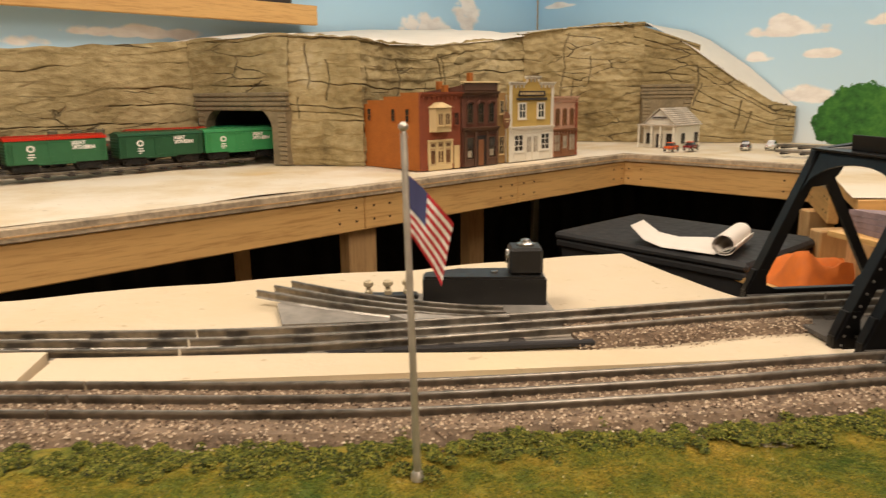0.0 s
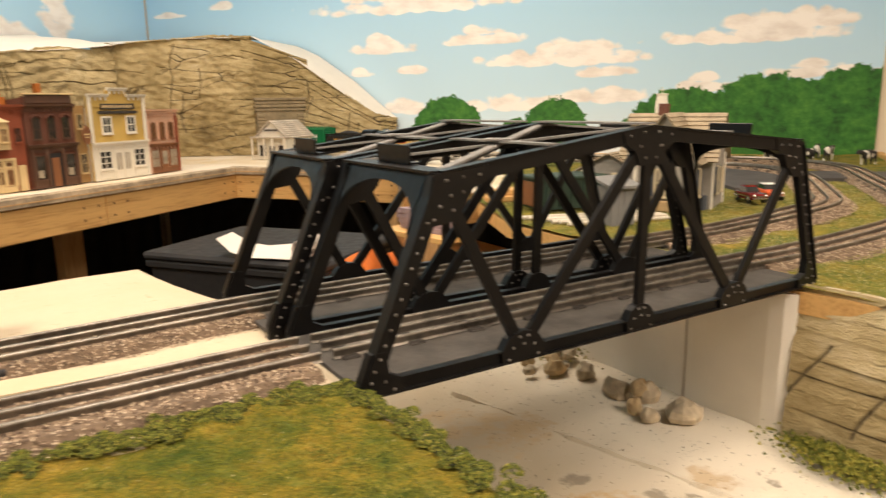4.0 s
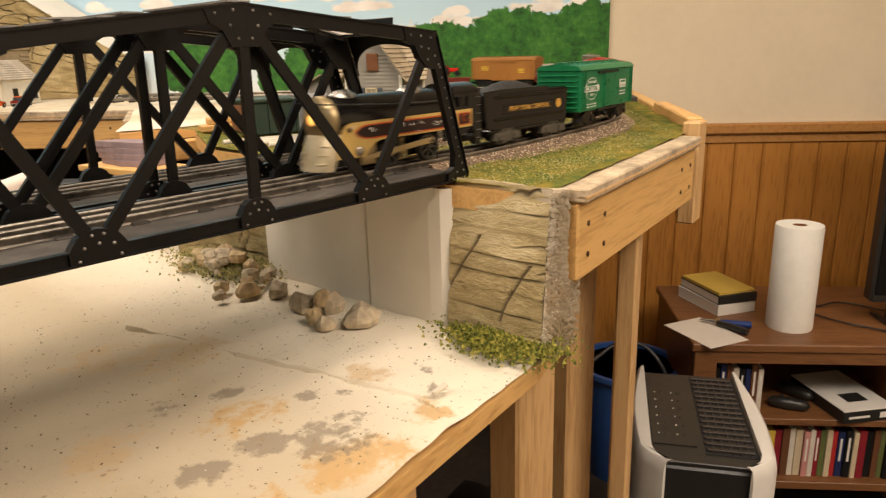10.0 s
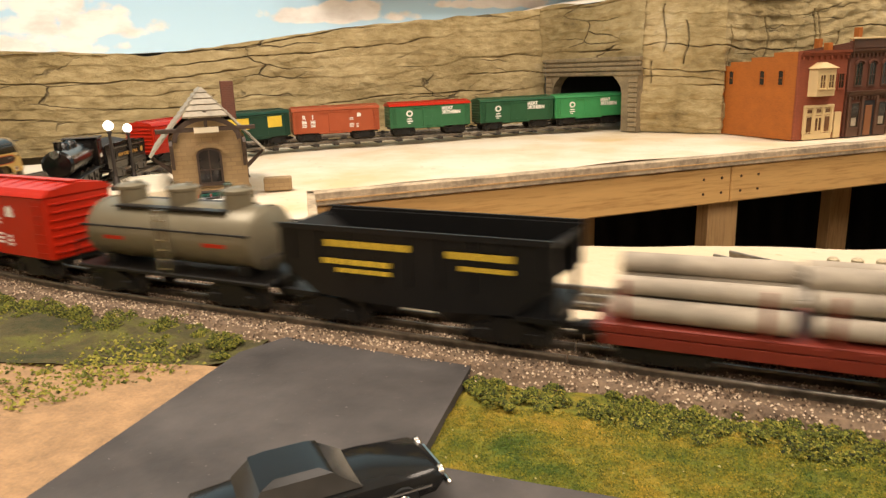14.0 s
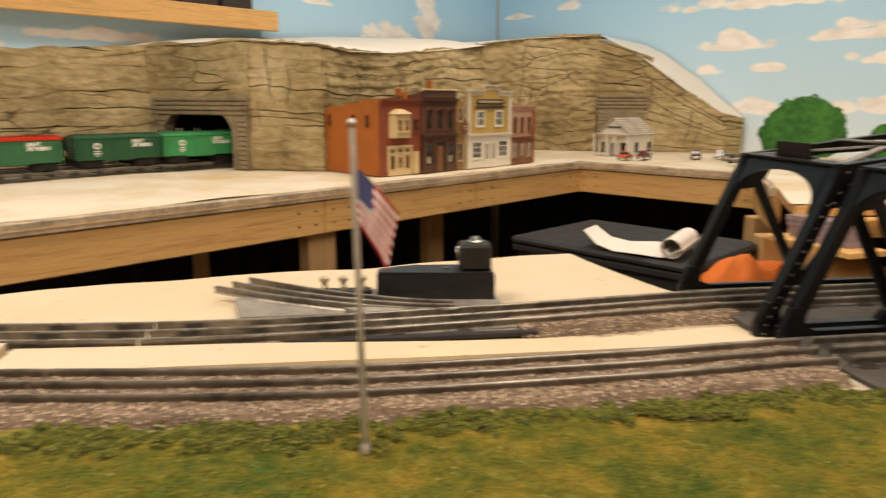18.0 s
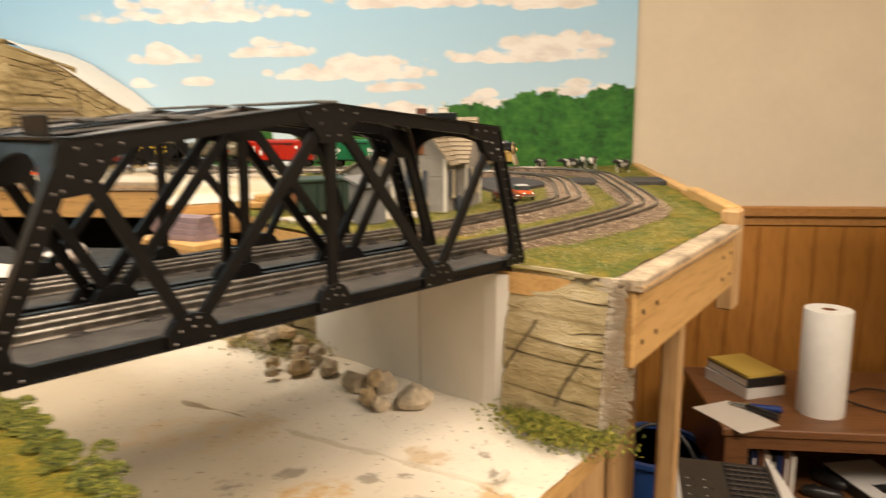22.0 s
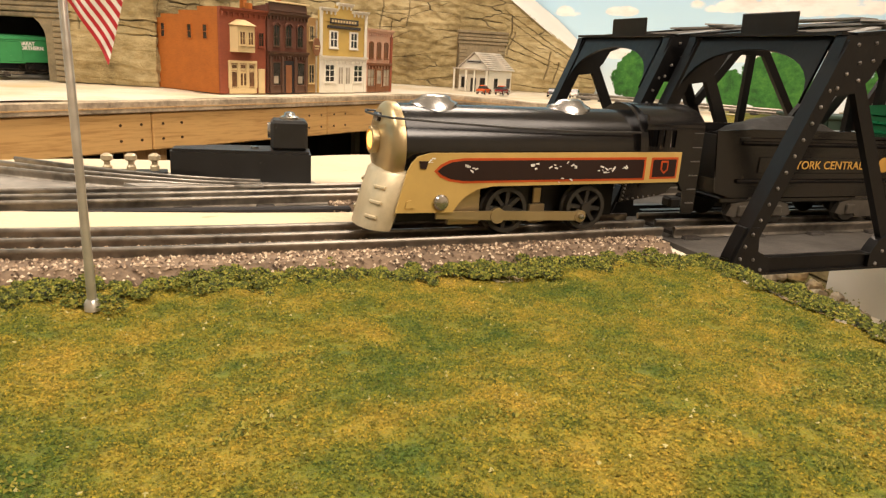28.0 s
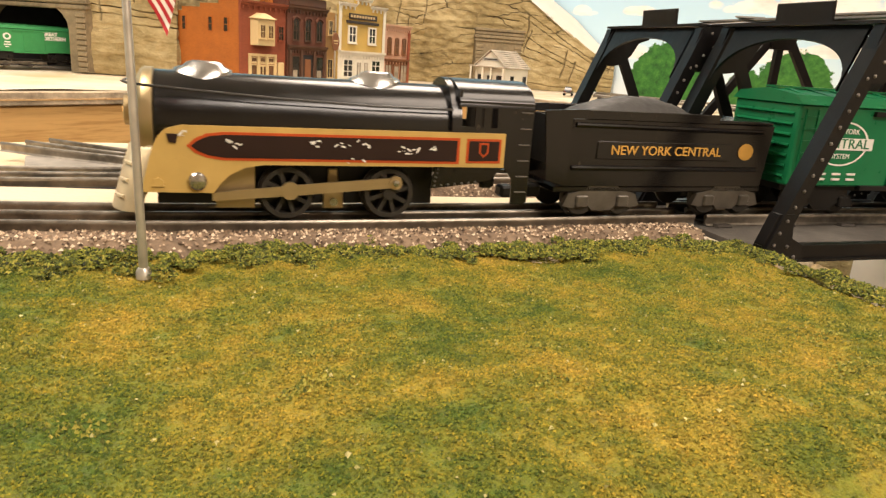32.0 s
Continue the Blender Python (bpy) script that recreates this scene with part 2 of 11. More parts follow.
M_TIE = paint("rusty_tie", (0.045, 0.036, 0.028), 0.7, 0.2, vary=0.4, scale=250)
M_GREY = paint("grey_grit_deck", (0.085, 0.074, 0.062), 0.9, vary=0.35, scale=300, bumps=0.6)
M_ASPHALT = paint("road_grey", (0.060, 0.053, 0.049), 0.85, vary=0.4, scale=130, bumps=0.7, wear=(0.15, 0.135, 0.12))
M_GRAVEL_LOT = paint("orange_gravel", (0.32, 0.195, 0.095), 0.95, vary=0.3, scale=500, bumps=1.0)


def plaster(name, base, stain, dark, scale, spots=0.60):
    def build(t, b):
        v = coords(t)
        n1, n2, n3 = noise_at(t, v, scale, 6, 0.6), noise_at(t, v, scale * 14, 4), noise_at(t, v, scale * 0.6, 3)
        col = mix(t, ramp(t, n1, [(0.42, (0, 0, 0)), (0.66, (1, 1, 1))]), base, stain)
        col = mix(t, ramp(t, n3, [(spots, (0, 0, 0)), (spots + 0.09, (0.8, 0.8, 0.8))]), col, dark)
        col = mix(t, ramp(t, n2, [(0.66, (0, 0, 0)), (0.72, (0.6, 0.6, 0.6))]), col, (0.36, 0.27, 0.16))
        t.links.new(col, b.inputs["Base Color"])
        b.inputs["Roughness"].default_value = 0.85
        bump(t, b, n2, 0.5, 0.002)
    return node_material(name, build)


M_PLASTER = plaster("bare_plaster", (0.72, 0.64, 0.51), (0.60, 0.47, 0.28), (0.60, 0.44, 0.22), 5.0)
M_TAN = plaster("tan_plaster", (0.58, 0.475, 0.33), (0.55, 0.44, 0.28), (0.62, 0.50, 0.30), 6.0)


def river_material():
    """Bare plaster with sharp-edged ochre and grey paint stains and fine grit."""
    def build(t, b):
        v = coords(t)
        n1, n2, n3, n4 = noise_at(t, v, 24, 6, 0.65), noise_at(t, v, 75, 6, 0.7), noise_at(t, v, 150, 4, 0.7), noise_at(t, v, 2.6, 3)
        p = t.nodes.new("ShaderNodeSeparateXYZ")
        t.links.new(v, p.inputs[0])
        ragged = math_node(t, "ADD", math_node(t, "MULTIPLY", math_node(t, "SUBTRACT", n1, 0.50), 6.5), math_node(t, "MULTIPLY", math_node(t, "SUBTRACT", n2, 0.52), 4.0))

        def patches(spots, soft):
            total = None
            for x, y, r in spots:
                dx, dy = math_node(t, "DIVIDE", math_node(t, "SUBTRACT", p.outputs[0], x * 0.67), r * 0.67), math_node(t, "DIVIDE", math_node(t, "SUBTRACT", p.outputs[1], y * 0.67), r * 0.67)
                f = math_node(t, "SUBTRACT", 1.0, math_node(t, "ADD", math_node(t, "MULTIPLY", dx, dx), math_node(t, "MULTIPLY", dy, dy)))
                total = f if total is None else math_node(t, "MAXIMUM", total, f)
            return ramp(t, math_node(t, "ADD", total, ragged), [(0.1, (0, 0, 0)), (0.1 + soft, (0.75, 0.75, 0.75))])
        col = mix(t, ramp(t, math_node(t, "ADD", p.outputs[0], math_node(t, "MULTIPLY", n4, 0.25)), [(0.30, (1, 1, 1)), (0.41, (0, 0, 0))]), (0.68, 0.61, 0.48), (0.47, 0.39, 0.27))
        col = mix(t, patches([(0.30, 0.20, 0.06), (0.23, 0.27, 0.05), (0.15, 0.05, 0.05), (0.42, -0.02, 0.03)], 1.6), col, (0.50, 0.36, 0.20))
        col = mix(t, patches([(0.28, 0.0, 0.040), (0.29, -0.14, 0.050), (0.40, -0.125, 0.030), (0.20, -0.12, 0.035)], 1.0), col, (0.47, 0.28, 0.09))
        col = mix(t, patches([(0.31, -0.085, 0.042), (0.234, 0.091, 0.020), (0.296, 0.066, 0.020), (0.345, 0.0, 0.016), (0.26, -0.05, 0.026), (0.375, -0.03, 0.012), (0.44, -0.10, 0.014), (0.47, -0.06, 0.012), (0.20, -0.05, 0.02)], 0.6), col, (0.215, 0.175, 0.125))
        col = mix(t, ramp(t, n3, [(0.63, (0, 0, 0)), (0.69, (0.7, 0.7, 0.7))]), col, (0.20, 0.16, 0.11))
        t.links.new(col, b.inputs["Base Color"])
        b.inputs["Roughness"].default_value = 0.85
        bump(t, b, n3, 0.5, 0.002)
    return node_material("stained_river_plaster", build)


M_RIVER = river_material()


TURF_STOPS = [(0.40, (0.062, 0.102, 0.005)), (0.47, (0.140, 0.145, 0.007)), (0.55, (0.255, 0.195, 0.014)), (0.64, (0.38, 0.25, 0.032))]


def turf_patches(t, v):
    """Soft patches at three sizes, drawn out a little along the table."""
    n1, n2, n3 = noise_at(t, coords(t, (1, 1.4, 1)), 17, 4, 0.6), noise_at(t, v, 62, 5, 0.68), noise_at(t, v, 4.5, 2)
    return math_node(t, "ADD", math_node(t, "MULTIPLY", n1, 0.47), math_node(t, "ADD", math_node(t, "MULTIPLY", n2, 0.33), math_node(t, "MULTIPLY", n3, 0.20)))


def turf_material(name="turf", stops=TURF_STOPS):
    def build(t, b):
        v = coords(t)
        n2 = noise_at(t, v, 320, 4, 0.7)
        col = ramp(t, turf_patches(t, v), stops)
        col = mix(t, ramp(t, n2, [(0.36, (0.5, 0.5, 0.5)), (0.52, (0, 0, 0))]), col, (0.05, 0.055, 0.010), "MIX")
        t.links.new(col, b.inputs["Base Color"])
        b.inputs["Roughness"].default_value = 0.95
        bump(t, b, n2, 1.0, 0.003)
    return node_material(name, build)


M_TURF = turf_material()
M_VERGE = turf_material("rough_verge", [(0.40, (0.030, 0.034, 0.008)), (0.48, (0.075, 0.060, 0.020)), (0.58, (0.13, 0.13, 0.018)), (0.68, (0.20, 0.15, 0.05))])


def granules(name, stops):
    def build(t, b):
        g = t.nodes.new("ShaderNodeNewGeometry")
        t.links.new(ramp(t, g.outputs["Random Per Island"], stops), b.inputs["Base Color"])
        b.inputs["Roughness"].default_value = 0.9
    return node_material(name, build)


M_BALLAST = granules("pink_grey_ballast", [(0.0, (0.035, 0.021, 0.012)), (0.25, (0.13, 0.082, 0.050)), (0.6, (0.38, 0.27, 0.175)), (1.0, (0.70, 0.57, 0.41))])
M_FOAM = granules("green_ground_foam", [(0.0, (0.05, 0.062, 0.006)), (0.3, (0.115, 0.125, 0.010)), (0.65, (0.20, 0.19, 0.020)), (1.0, (0.33, 0.28, 0.045))])
M_FOAM_DARK = granules("dark_hedge_foam", [(0.0, (0.014, 0.018, 0.005)), (0.4, (0.045, 0.058, 0.008)), (0.8, (0.13, 0.15, 0.014)), (1.0, (0.24, 0.24, 0.03))])
M_FOAM_PALE = granules("pale_ground_foam", [(0.0, (0.10, 0.10, 0.02)), (0.5, (0.30, 0.27, 0.09)), (1.0, (0.48, 0.42, 0.18))])


def rock_material():
    """Carved plaster stained olive and tan, with thin uneven cracks washed dark."""
    def build(t, b):
        v = coords(t)
        n1, n2, n3 = noise_at(t, v, 4, 5, 0.6), noise_at(t, coords(t, (1, 1, 2.2)), 34, 6, 0.7), noise_at(t, v, 13, 4, 0.6)
        mixed = math_node(t, "ADD", math_node(t, "MULTIPLY", n1, 0.45), math_node(t, "ADD", math_node(t, "MULTIPLY", n2, 0.33), math_node(t, "MULTIPLY", n3, 0.22)))
        col = ramp(t, mixed, [(0.34, (0.125, 0.088, 0.036)), (0.45, (0.31, 0.235, 0.105)), (0.56, (0.47, 0.37, 0.19)), (0.70, (0.64, 0.55, 0.36))])
        warp = t.nodes.new("ShaderNodeTexNoise")
        warp.inputs["Scale"].default_value, warp.inputs["Detail"].default_value = 9, 4
        t.links.new(v, warp.inputs["Vector"])
        shift = t.nodes.new("ShaderNodeVectorMath")
        shift.operation = "MULTIPLY_ADD"
        shift.inputs[1].default_value = (0.10, 0.10, 0.05)
        t.links.new(warp.outputs["Color"], shift.inputs[0])
        t.links.new(coords(t, (0.5, 0.5, 2.3)), shift.inputs[2])
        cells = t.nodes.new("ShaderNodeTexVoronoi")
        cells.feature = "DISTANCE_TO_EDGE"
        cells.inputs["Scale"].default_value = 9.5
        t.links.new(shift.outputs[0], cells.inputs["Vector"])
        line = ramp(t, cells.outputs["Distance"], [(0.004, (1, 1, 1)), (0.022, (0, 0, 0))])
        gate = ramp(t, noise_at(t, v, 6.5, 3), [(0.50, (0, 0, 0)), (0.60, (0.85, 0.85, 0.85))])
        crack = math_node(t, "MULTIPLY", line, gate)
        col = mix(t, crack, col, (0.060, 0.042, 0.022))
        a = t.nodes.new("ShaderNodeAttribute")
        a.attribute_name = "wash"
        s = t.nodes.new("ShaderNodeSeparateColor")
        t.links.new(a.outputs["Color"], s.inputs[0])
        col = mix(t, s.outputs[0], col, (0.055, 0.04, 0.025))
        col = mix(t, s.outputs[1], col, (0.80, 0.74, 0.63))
        t.links.new(col, b.inputs["Base Color"])
        b.inputs["Roughness"].default_value = 0.9
        bump(t, b, math_node(t, "SUBTRACT", math_node(t, "ADD", n2, math_node(t, "MULTIPLY", n3, 0.6)), math_node(t, "MULTIPLY", crack, 0.9)), 0.9, 0.007)
    return node_material("carved_rock", build)


M_ROCK = rock_material()


# ---- the painted backdrop: blobs of paint on a blue ground ----
def backdrop_material(name, clouds, trees):
    """clouds and trees: (along, height, half width, half height) on the wall's own plane, in metres."""
    def build(t, b):
        c = t.nodes.new("ShaderNodeTexCoord")
        p = t.nodes.new("ShaderNodeSeparateXYZ")
        t.links.new(c.outputs["Object"], p.inputs[0])
        along, up = p.outputs[0], p.outputs[2]
        puff = t.nodes.new("ShaderNodeTexVoronoi")
        puff.inputs["Scale"].default_value = 17
        t.links.new(coords(t, (1, 0.01, 1.25)), puff.inputs["Vector"])
        ragged = math_node(t, "MULTIPLY", math_node(t, "SUBTRACT", noise_at(t, coords(t, (1, 0.01, 1.3)), 13, 6, 0.62), 0.5), 1.5)
        edge = math_node(t, "ADD", ragged, math_node(t, "MULTIPLY", math_node(t, "SUBTRACT", 0.40, puff.outputs["Distance"]), 1.3))
        leaf = math_node(t, "MULTIPLY", math_node(t, "SUBTRACT", noise_at(t, coords(t, (1, 0.01, 1)), 30, 5, 0.65), 0.5), 1.1)

        def field(blobs):
            total = None
            for x, z, w, h in blobs:
                dx = math_node(t, "DIVIDE", math_node(t, "SUBTRACT", along, x), w)
                rise = math_node(t, "DIVIDE", math_node(t, "SUBTRACT", up, z), h)
                dz = math_node(t, "MAXIMUM", math_node(t, "MULTIPLY", rise, 0.8), math_node(t, "MULTIPLY", rise, -1.7))
                f = math_node(t, "SUBTRACT", 1.0, math_node(t, "ADD", math_node(t, "MULTIPLY", dx, dx), math_node(t, "MULTIPLY", dz, dz)))
                total = f if total is None else math_node(t, "MAXIMUM", total, f)
            return total
        sky = ramp(t, math_node(t, "MULTIPLY", up, 1.6), [(0.0, (0.74, 0.82, 0.86)), (0.25, (0.55, 0.75, 0.88)), (0.9, (0.36, 0.63, 0.85))])
        cloud = ramp(t, math_node(t, "ADD", field(clouds), edge), [(0.0, (0, 0, 0)), (0.32, (1, 1, 1))])
        tint = ramp(t, noise_at(t, coords(t, (1, 0.01, 2.2)), 9, 5, 0.6), [(0.36, (0.74, 0.69, 0.65)), (0.55, (0.90, 0.87, 0.83))])
        col = mix(t, cloud, sky, tint)
        if trees:
            m = ramp(t, math_node(t, "ADD", field(trees), leaf), [(0.0, (0, 0, 0)), (0.06, (1, 1, 1))])
            v = t.nodes.new("ShaderNodeTexVoronoi")
            v.inputs["Scale"].default_value = 38
            t.links.new(coords(t, (1, 0.01, 1.2)), v.inputs["Vector"])
            n = noise_at(t, coords(t, (1, 0.01, 1)), 14, 6, 0.7)
            fine = noise_at(t, coords(t, (1, 0.01, 1)), 75, 5, 0.75)
            g = ramp(t, math_node(t, "ADD", math_node(t, "MULTIPLY", v.outputs["Distance"], 0.12), math_node(t, "ADD", math_node(t, "MULTIPLY", n, 0.45), math_node(t, "MULTIPLY", fine, 0.42))), [(0.36, (0.010, 0.055, 0.008)), (0.50, (0.030, 0.145, 0.018)), (0.66, (0.09, 0.26, 0.035))])
            col = mix(t, m, col, g)
        t.links.new(col, b.inputs["Base Color"])
        b.inputs["Roughness"].default_value = 0.8
    return node_material(name, build)


def metres(blobs):
    return [tuple(q * K for q in blob) for blob in blobs]


CLOUDS_SIDE = [(1.32, 0.49, 0.20, 0.045), (1.34, 0.53, 0.09, 0.04), (1.15, 0.385, 0.10, 0.03), (0.78, 0.51, 0.26, 0.035), (0.78, 0.55, 0.12, 0.035),
               (0.42, 0.405, 0.44, 0.045), (0.36, 0.455, 0.20, 0.045), (0.21, 0.345, 0.16, 0.03), (-0.20, 0.275, 0.16, 0.028), (-0.20, 0.31, 0.07, 0.025),
               (-0.63, 0.32, 0.24, 0.03), (-0.60, 0.355, 0.12, 0.03), (-0.42, 0.47, 0.46, 0.04), (-0.47, 0.52, 0.30, 0.055), (1.15, 0.68, 0.62, 0.05), (1.2, 0.73, 0.4, 0.06),
               (1.42, 0.375, 0.08, 0.03), (1.25, 0.20, 0.28, 0.05), (0.62, 0.21, 0.30, 0.05), (0.25, 0.24, 0.25, 0.045), (2.26, 0.745, 0.10, 0.03), (1.8, 0.23, 0.3, 0.06),
               (0.1, 0.72, 0.5, 0.06), (-0.5, 0.70, 0.3, 0.05), (2.6, 0.72, 0.14, 0.02)]
TREES_SIDE = [(0.97, 0.07, 0.19, 0.155), (0.94, 0.18, 0.08, 0.05), (0.44, 0.07, 0.16, 0.14), (0.39, 0.19, 0.06, 0.04), (0.62, 0.03, 0.10, 0.10), (-0.12, 0.06, 0.26, 0.18), (-0.45, 0.07, 0.30, 0.21), (-0.80, 0.07, 0.30, 0.225)]
CLOUDS_BACK = [(2.2, 0.63, 0.10, 0.14), (2.16, 0.72, 0.07, 0.07), (1.47, 0.69, 0.14, 0.025), (-0.22, 0.425, 0.34, 0.04), (-0.15, 0.455, 0.2, 0.03), (0.46, 0.47, 0.28, 0.03), (-0.60, 0.56, 0.3, 0.04),
               (-1.10, 0.40, 0.34, 0.07), (-1.25, 0.34, 0.30, 0.06), (-1.2, 0.47, 0.2, 0.05), (-0.58, 0.575, 0.12, 0.02), (1.9, 0.56, 0.2, 0.06), (0.9, 0.62, 0.2, 0.03)]

# ---- the room ----
H_CEIL = 2.05
structure("wall_back", Shape().box(-4, U_WALL, V_WALL, V_WALL + 0.15, FLOOR, H_CEIL), M_BEIGE, "plain beige painted wall behind the layout", "wall", m=ROOM)
structure("wall_side", Shape().box(U_WALL, U_WALL + 0.15, -4.5, V_WALL + 0.15, FLOOR, H_CEIL), M_BEIGE, "smooth beige painted wall above wooden wainscot", "wall", m=ROOM)
structure("wall_rear", Shape().box(-4, U_WALL + 0.15, -4.65, -4.5, FLOOR, H_CEIL), M_BEIGE, "plain beige painted room wall", "wall", m=ROOM)
structure("wall_far", Shape().box(-4.15, -4, -4.65, V_WALL + 0.15, FLOOR, H_CEIL), M_BEIGE, "plain beige painted room wall", "wall", m=ROOM)
structure("floor", Shape().box(-4.15, U_WALL + 0.15, -4.65, V_WALL + 0.15, FLOOR - 0.1, FLOOR), M_CARPET, "dark brown carpeted room floor", "floor", m=ROOM)
structure("ceiling", Shape().box(-4.15, U_WALL + 0.15, -4.65, V_WALL + 0.15, H_CEIL, H_CEIL + 0.1), M_WHITE, "plain white painted room ceiling", "ceiling", m=ROOM)
# the side sheet turns its own x axis towards the back wall
side = structure("backdrop_side", Shape().box(-0.85, V_WALL - 0.02, 0.0, 0.010, -0.02, H_CEIL - 0.02), backdrop_material("painted_sky_side", metres(CLOUDS_SIDE), metres(TREES_SIDE)),
                 "hand-painted sky backdrop with clouds and green trees", "backdrop", m=room_spot(U_WALL - 0.003, 0, 0, 90))
structure("backdrop_back", Shape().box(-3.9, U_WALL - 0.02, -0.013, -0.003, -0.02, H_CEIL - 0.02), backdrop_material("painted_sky_back", metres(CLOUDS_BACK), []),
          "hand-painted blue sky backdrop with grey clouds", "backdrop", m=room_spot(0, V_WALL, 0))

# wainscot boards, cap rail and baseboard on the side wall
cap = structure("chair_rail", Shape().box(U_WALL - 0.045, U_WALL - 0.001, -4.4, -0.86, -0.225, -0.18, c=0.006).box(U_WALL - 0.025, U_WALL - 0.001, -4.4, -0.86, -0.262, -0.2252), M_TRIM, "honey-stained wooden chair rail on the wall", "trim", m=ROOM)
wain = structure("wainscot", Shape().box(U_WALL - 0.008, U_WALL - 0.002, -4.4, 0.4, FLOOR, -0.265), M_PANEL, "honey-stained tongue-and-groove wood wainscot", "wall panel", m=ROOM)
board_mesh = Shape().box(-0.0075, -0.0005, -0.0575, 0.0575, 0, -0.266 - FLOOR, c=0.004).mesh("board", M_PANEL)
for i in range(38):
    o = new("board", board_mesh)
    o.parent = wain
    o.matrix_basis = pose((U_WALL - 0.009) * K, (0.3 - 0.118 * i) * K, FLOOR * K)
structure("baseboard", Shape().box(U_WALL - 0.03, U_WALL - 0.0165, -4.4, 0.4, FLOOR, FLOOR + 0.13, c=0.004), M_TRIM, "honey-stained wooden baseboard along the wall", "trim", m=ROOM)


def spline(points, closed=False, step=0.012):
    """A smooth line through plan points, with even steps."""
    P = [Vector((*p[:2], 0)) for p in points]
    n = len(P)
    fine = []
    for i in range(n if closed else n - 1):
        a, b, c, d = (P[(i + k) % n] if closed else P[min(max(i + k, 0), n - 1)] for k in (-1, 0, 1, 2))
        for j in range(24):
            t = j / 24
            fine.append(0.5 * (2 * b + (c - a) * t + (2 * a - 5 * b + 4 * c - d) * t * t + (3 * b - a - 3 * c + d) * t ** 3))
    fine.append(P[0] if closed else P[-1])
    out, rest = [fine[0]], step
    for a, b in zip(fine, fine[1:]):
        L = (b - a).length
        while L >= rest:
            a = a.lerp(b, rest / L)
            out.append(a)
            L -= rest
            rest = step
        rest -= L
    return out


# ---- tables: plaster tops on plywood, pine fascia boards, pine posts ----
def cut(poly, axis, limit, keep):
    """The part of a flat outline on one side of a line."""
    out = []
    for a, b in zip(poly, poly[1:] + poly[:1]):
        ina, inb = (a[axis] - limit) * keep >= 0, (b[axis] - limit) * keep >= 0
        if ina:
            out.append(a)
        if ina != inb:
            f = (limit - a[axis]) / (b[axis] - a[axis])
            out.append((a[0] + (b[0] - a[0]) * f, a[1] + (b[1] - a[1]) * f))
    return out


def outline_grid(poly, step, height, z_base, name="", material=None):
    """A sheet of small faces that fills an outline, raised by height(x, y)."""
    s, index = Shape(), {}
    xs = [p[0] for p in poly]
    for i in range(int((max(xs) - min(xs)) / step) + 1):
        x = min(xs) + i * step
        strip = cut(cut(poly, 0, x, 1), 0, x + step, -1)
        if len(strip) < 3:
            continue
        ys = [p[1] for p in strip]
        j0 = math.floor(min(ys) / step)
        for j in range(j0, math.floor(max(ys) / step) + 1):
            cell = cut(cut(strip, 1, j * step, 1), 1, (j + 1) * step, -1)
            q = []
            for px, py in cell:
                k = (round(px, 5), round(py, 5))
                if k not in index:
                    index[k] = len(s.v)
                    s.v.append((px, py, z_base + height(px, py)))
                if index[k] not in q:
                    q.append(index[k])
            if len(q) > 2:
                s.f.append(tuple(q))
    return s


def bumpy(amount, scale, seed=0.0):
    return lambda x, y: amount * noise.noise((x * scale, y * scale, seed))


back = structure("table_back", Shape().prism([(-3.3, 0.25), (-1.055, 0.40), (-1.30, 0.835), (0.545, 2.29), (0.985, 1.74), (0.80, 1.36), (0.62, 1.02), (2.745, 1.0), (0.57, 3.86)], -0.03, -0.006), M_PINE, "back table top of plywood", "table")
part("plaster_skin", outline_grid([(-3.3, 0.25), (-1.055, 0.40), (-1.30, 0.835), (0.545, 2.29), (0.985, 1.74), (0.80, 1.36), (0.62, 1.04), (0.9, 1.0), (1.2, 1.35), (1.55, 1.75), (2.0, 1.95), (0.57, 3.86)], 0.03, bumpy(0.004, 5), -0.003, "skin", M_PLASTER), M_PLASTER, back, "stained white plaster skin", smooth=60)
front = structure("table_front", Shape().prism([(-3.3, -0.27), (-0.03, -0.262), (-0.002, -0.24), (0.004, -0.2), (0.0, -0.02), (-0.006, 0.0), (-0.006, 0.345), (-0.052, 0.462), (-0.07, 0.597), (-0.72, 0.487), (-1.05, 0.405), (-3.3, 0.256)], -0.035, -0.008), M_PINE, "front table top of plywood", "table")
part("plaster_skin", outline_grid([(-1.3, 0.10), (-0.004, 0.0), (-0.004, 0.33), (-0.045, 0.462), (-0.068, 0.59), (-0.72, 0.485), (-1.055, 0.41)], 0.012, bumpy(0.003, 9, 3.0), -0.003, "skin", M_TAN), M_TAN, front, "rough tan plaster skin", smooth=60)

RIGHT = [(0.60, 0.60), (0.585, 0.0), (0.600, -0.136), (1.17, -0.037), (1.285, -0.008), (2.745, 1.0), (1.6, 1.95), (0.9, 1.02), (0.72, 0.87)]
right = structure("table_right", Shape().prism(RIGHT, -0.035, -0.008), M_PINE, "right table top of plywood", "table")
part("turf", outline_grid(RIGHT, 0.02, lambda x, y: 0.006 * noise.noise((x * 12, y * 12, 1)) + 0.003 * noise.noise((x * 50, y * 50, 2)), -0.002, "turf", M_TURF), M_TURF, right, "yellow-green ground foam turf", smooth=80)

LAWN = [(-0.745, -0.262), (-0.74, 0.066), (-0.45, 0.040), (-0.2, 0.038), (-0.004, 0.040), (0.002, -0.04), (0.012, -0.11), (0.012, -0.19), (0.0, -0.222), (-0.03, -0.236), (-0.11, -0.247), (-0.3, -0.256)]


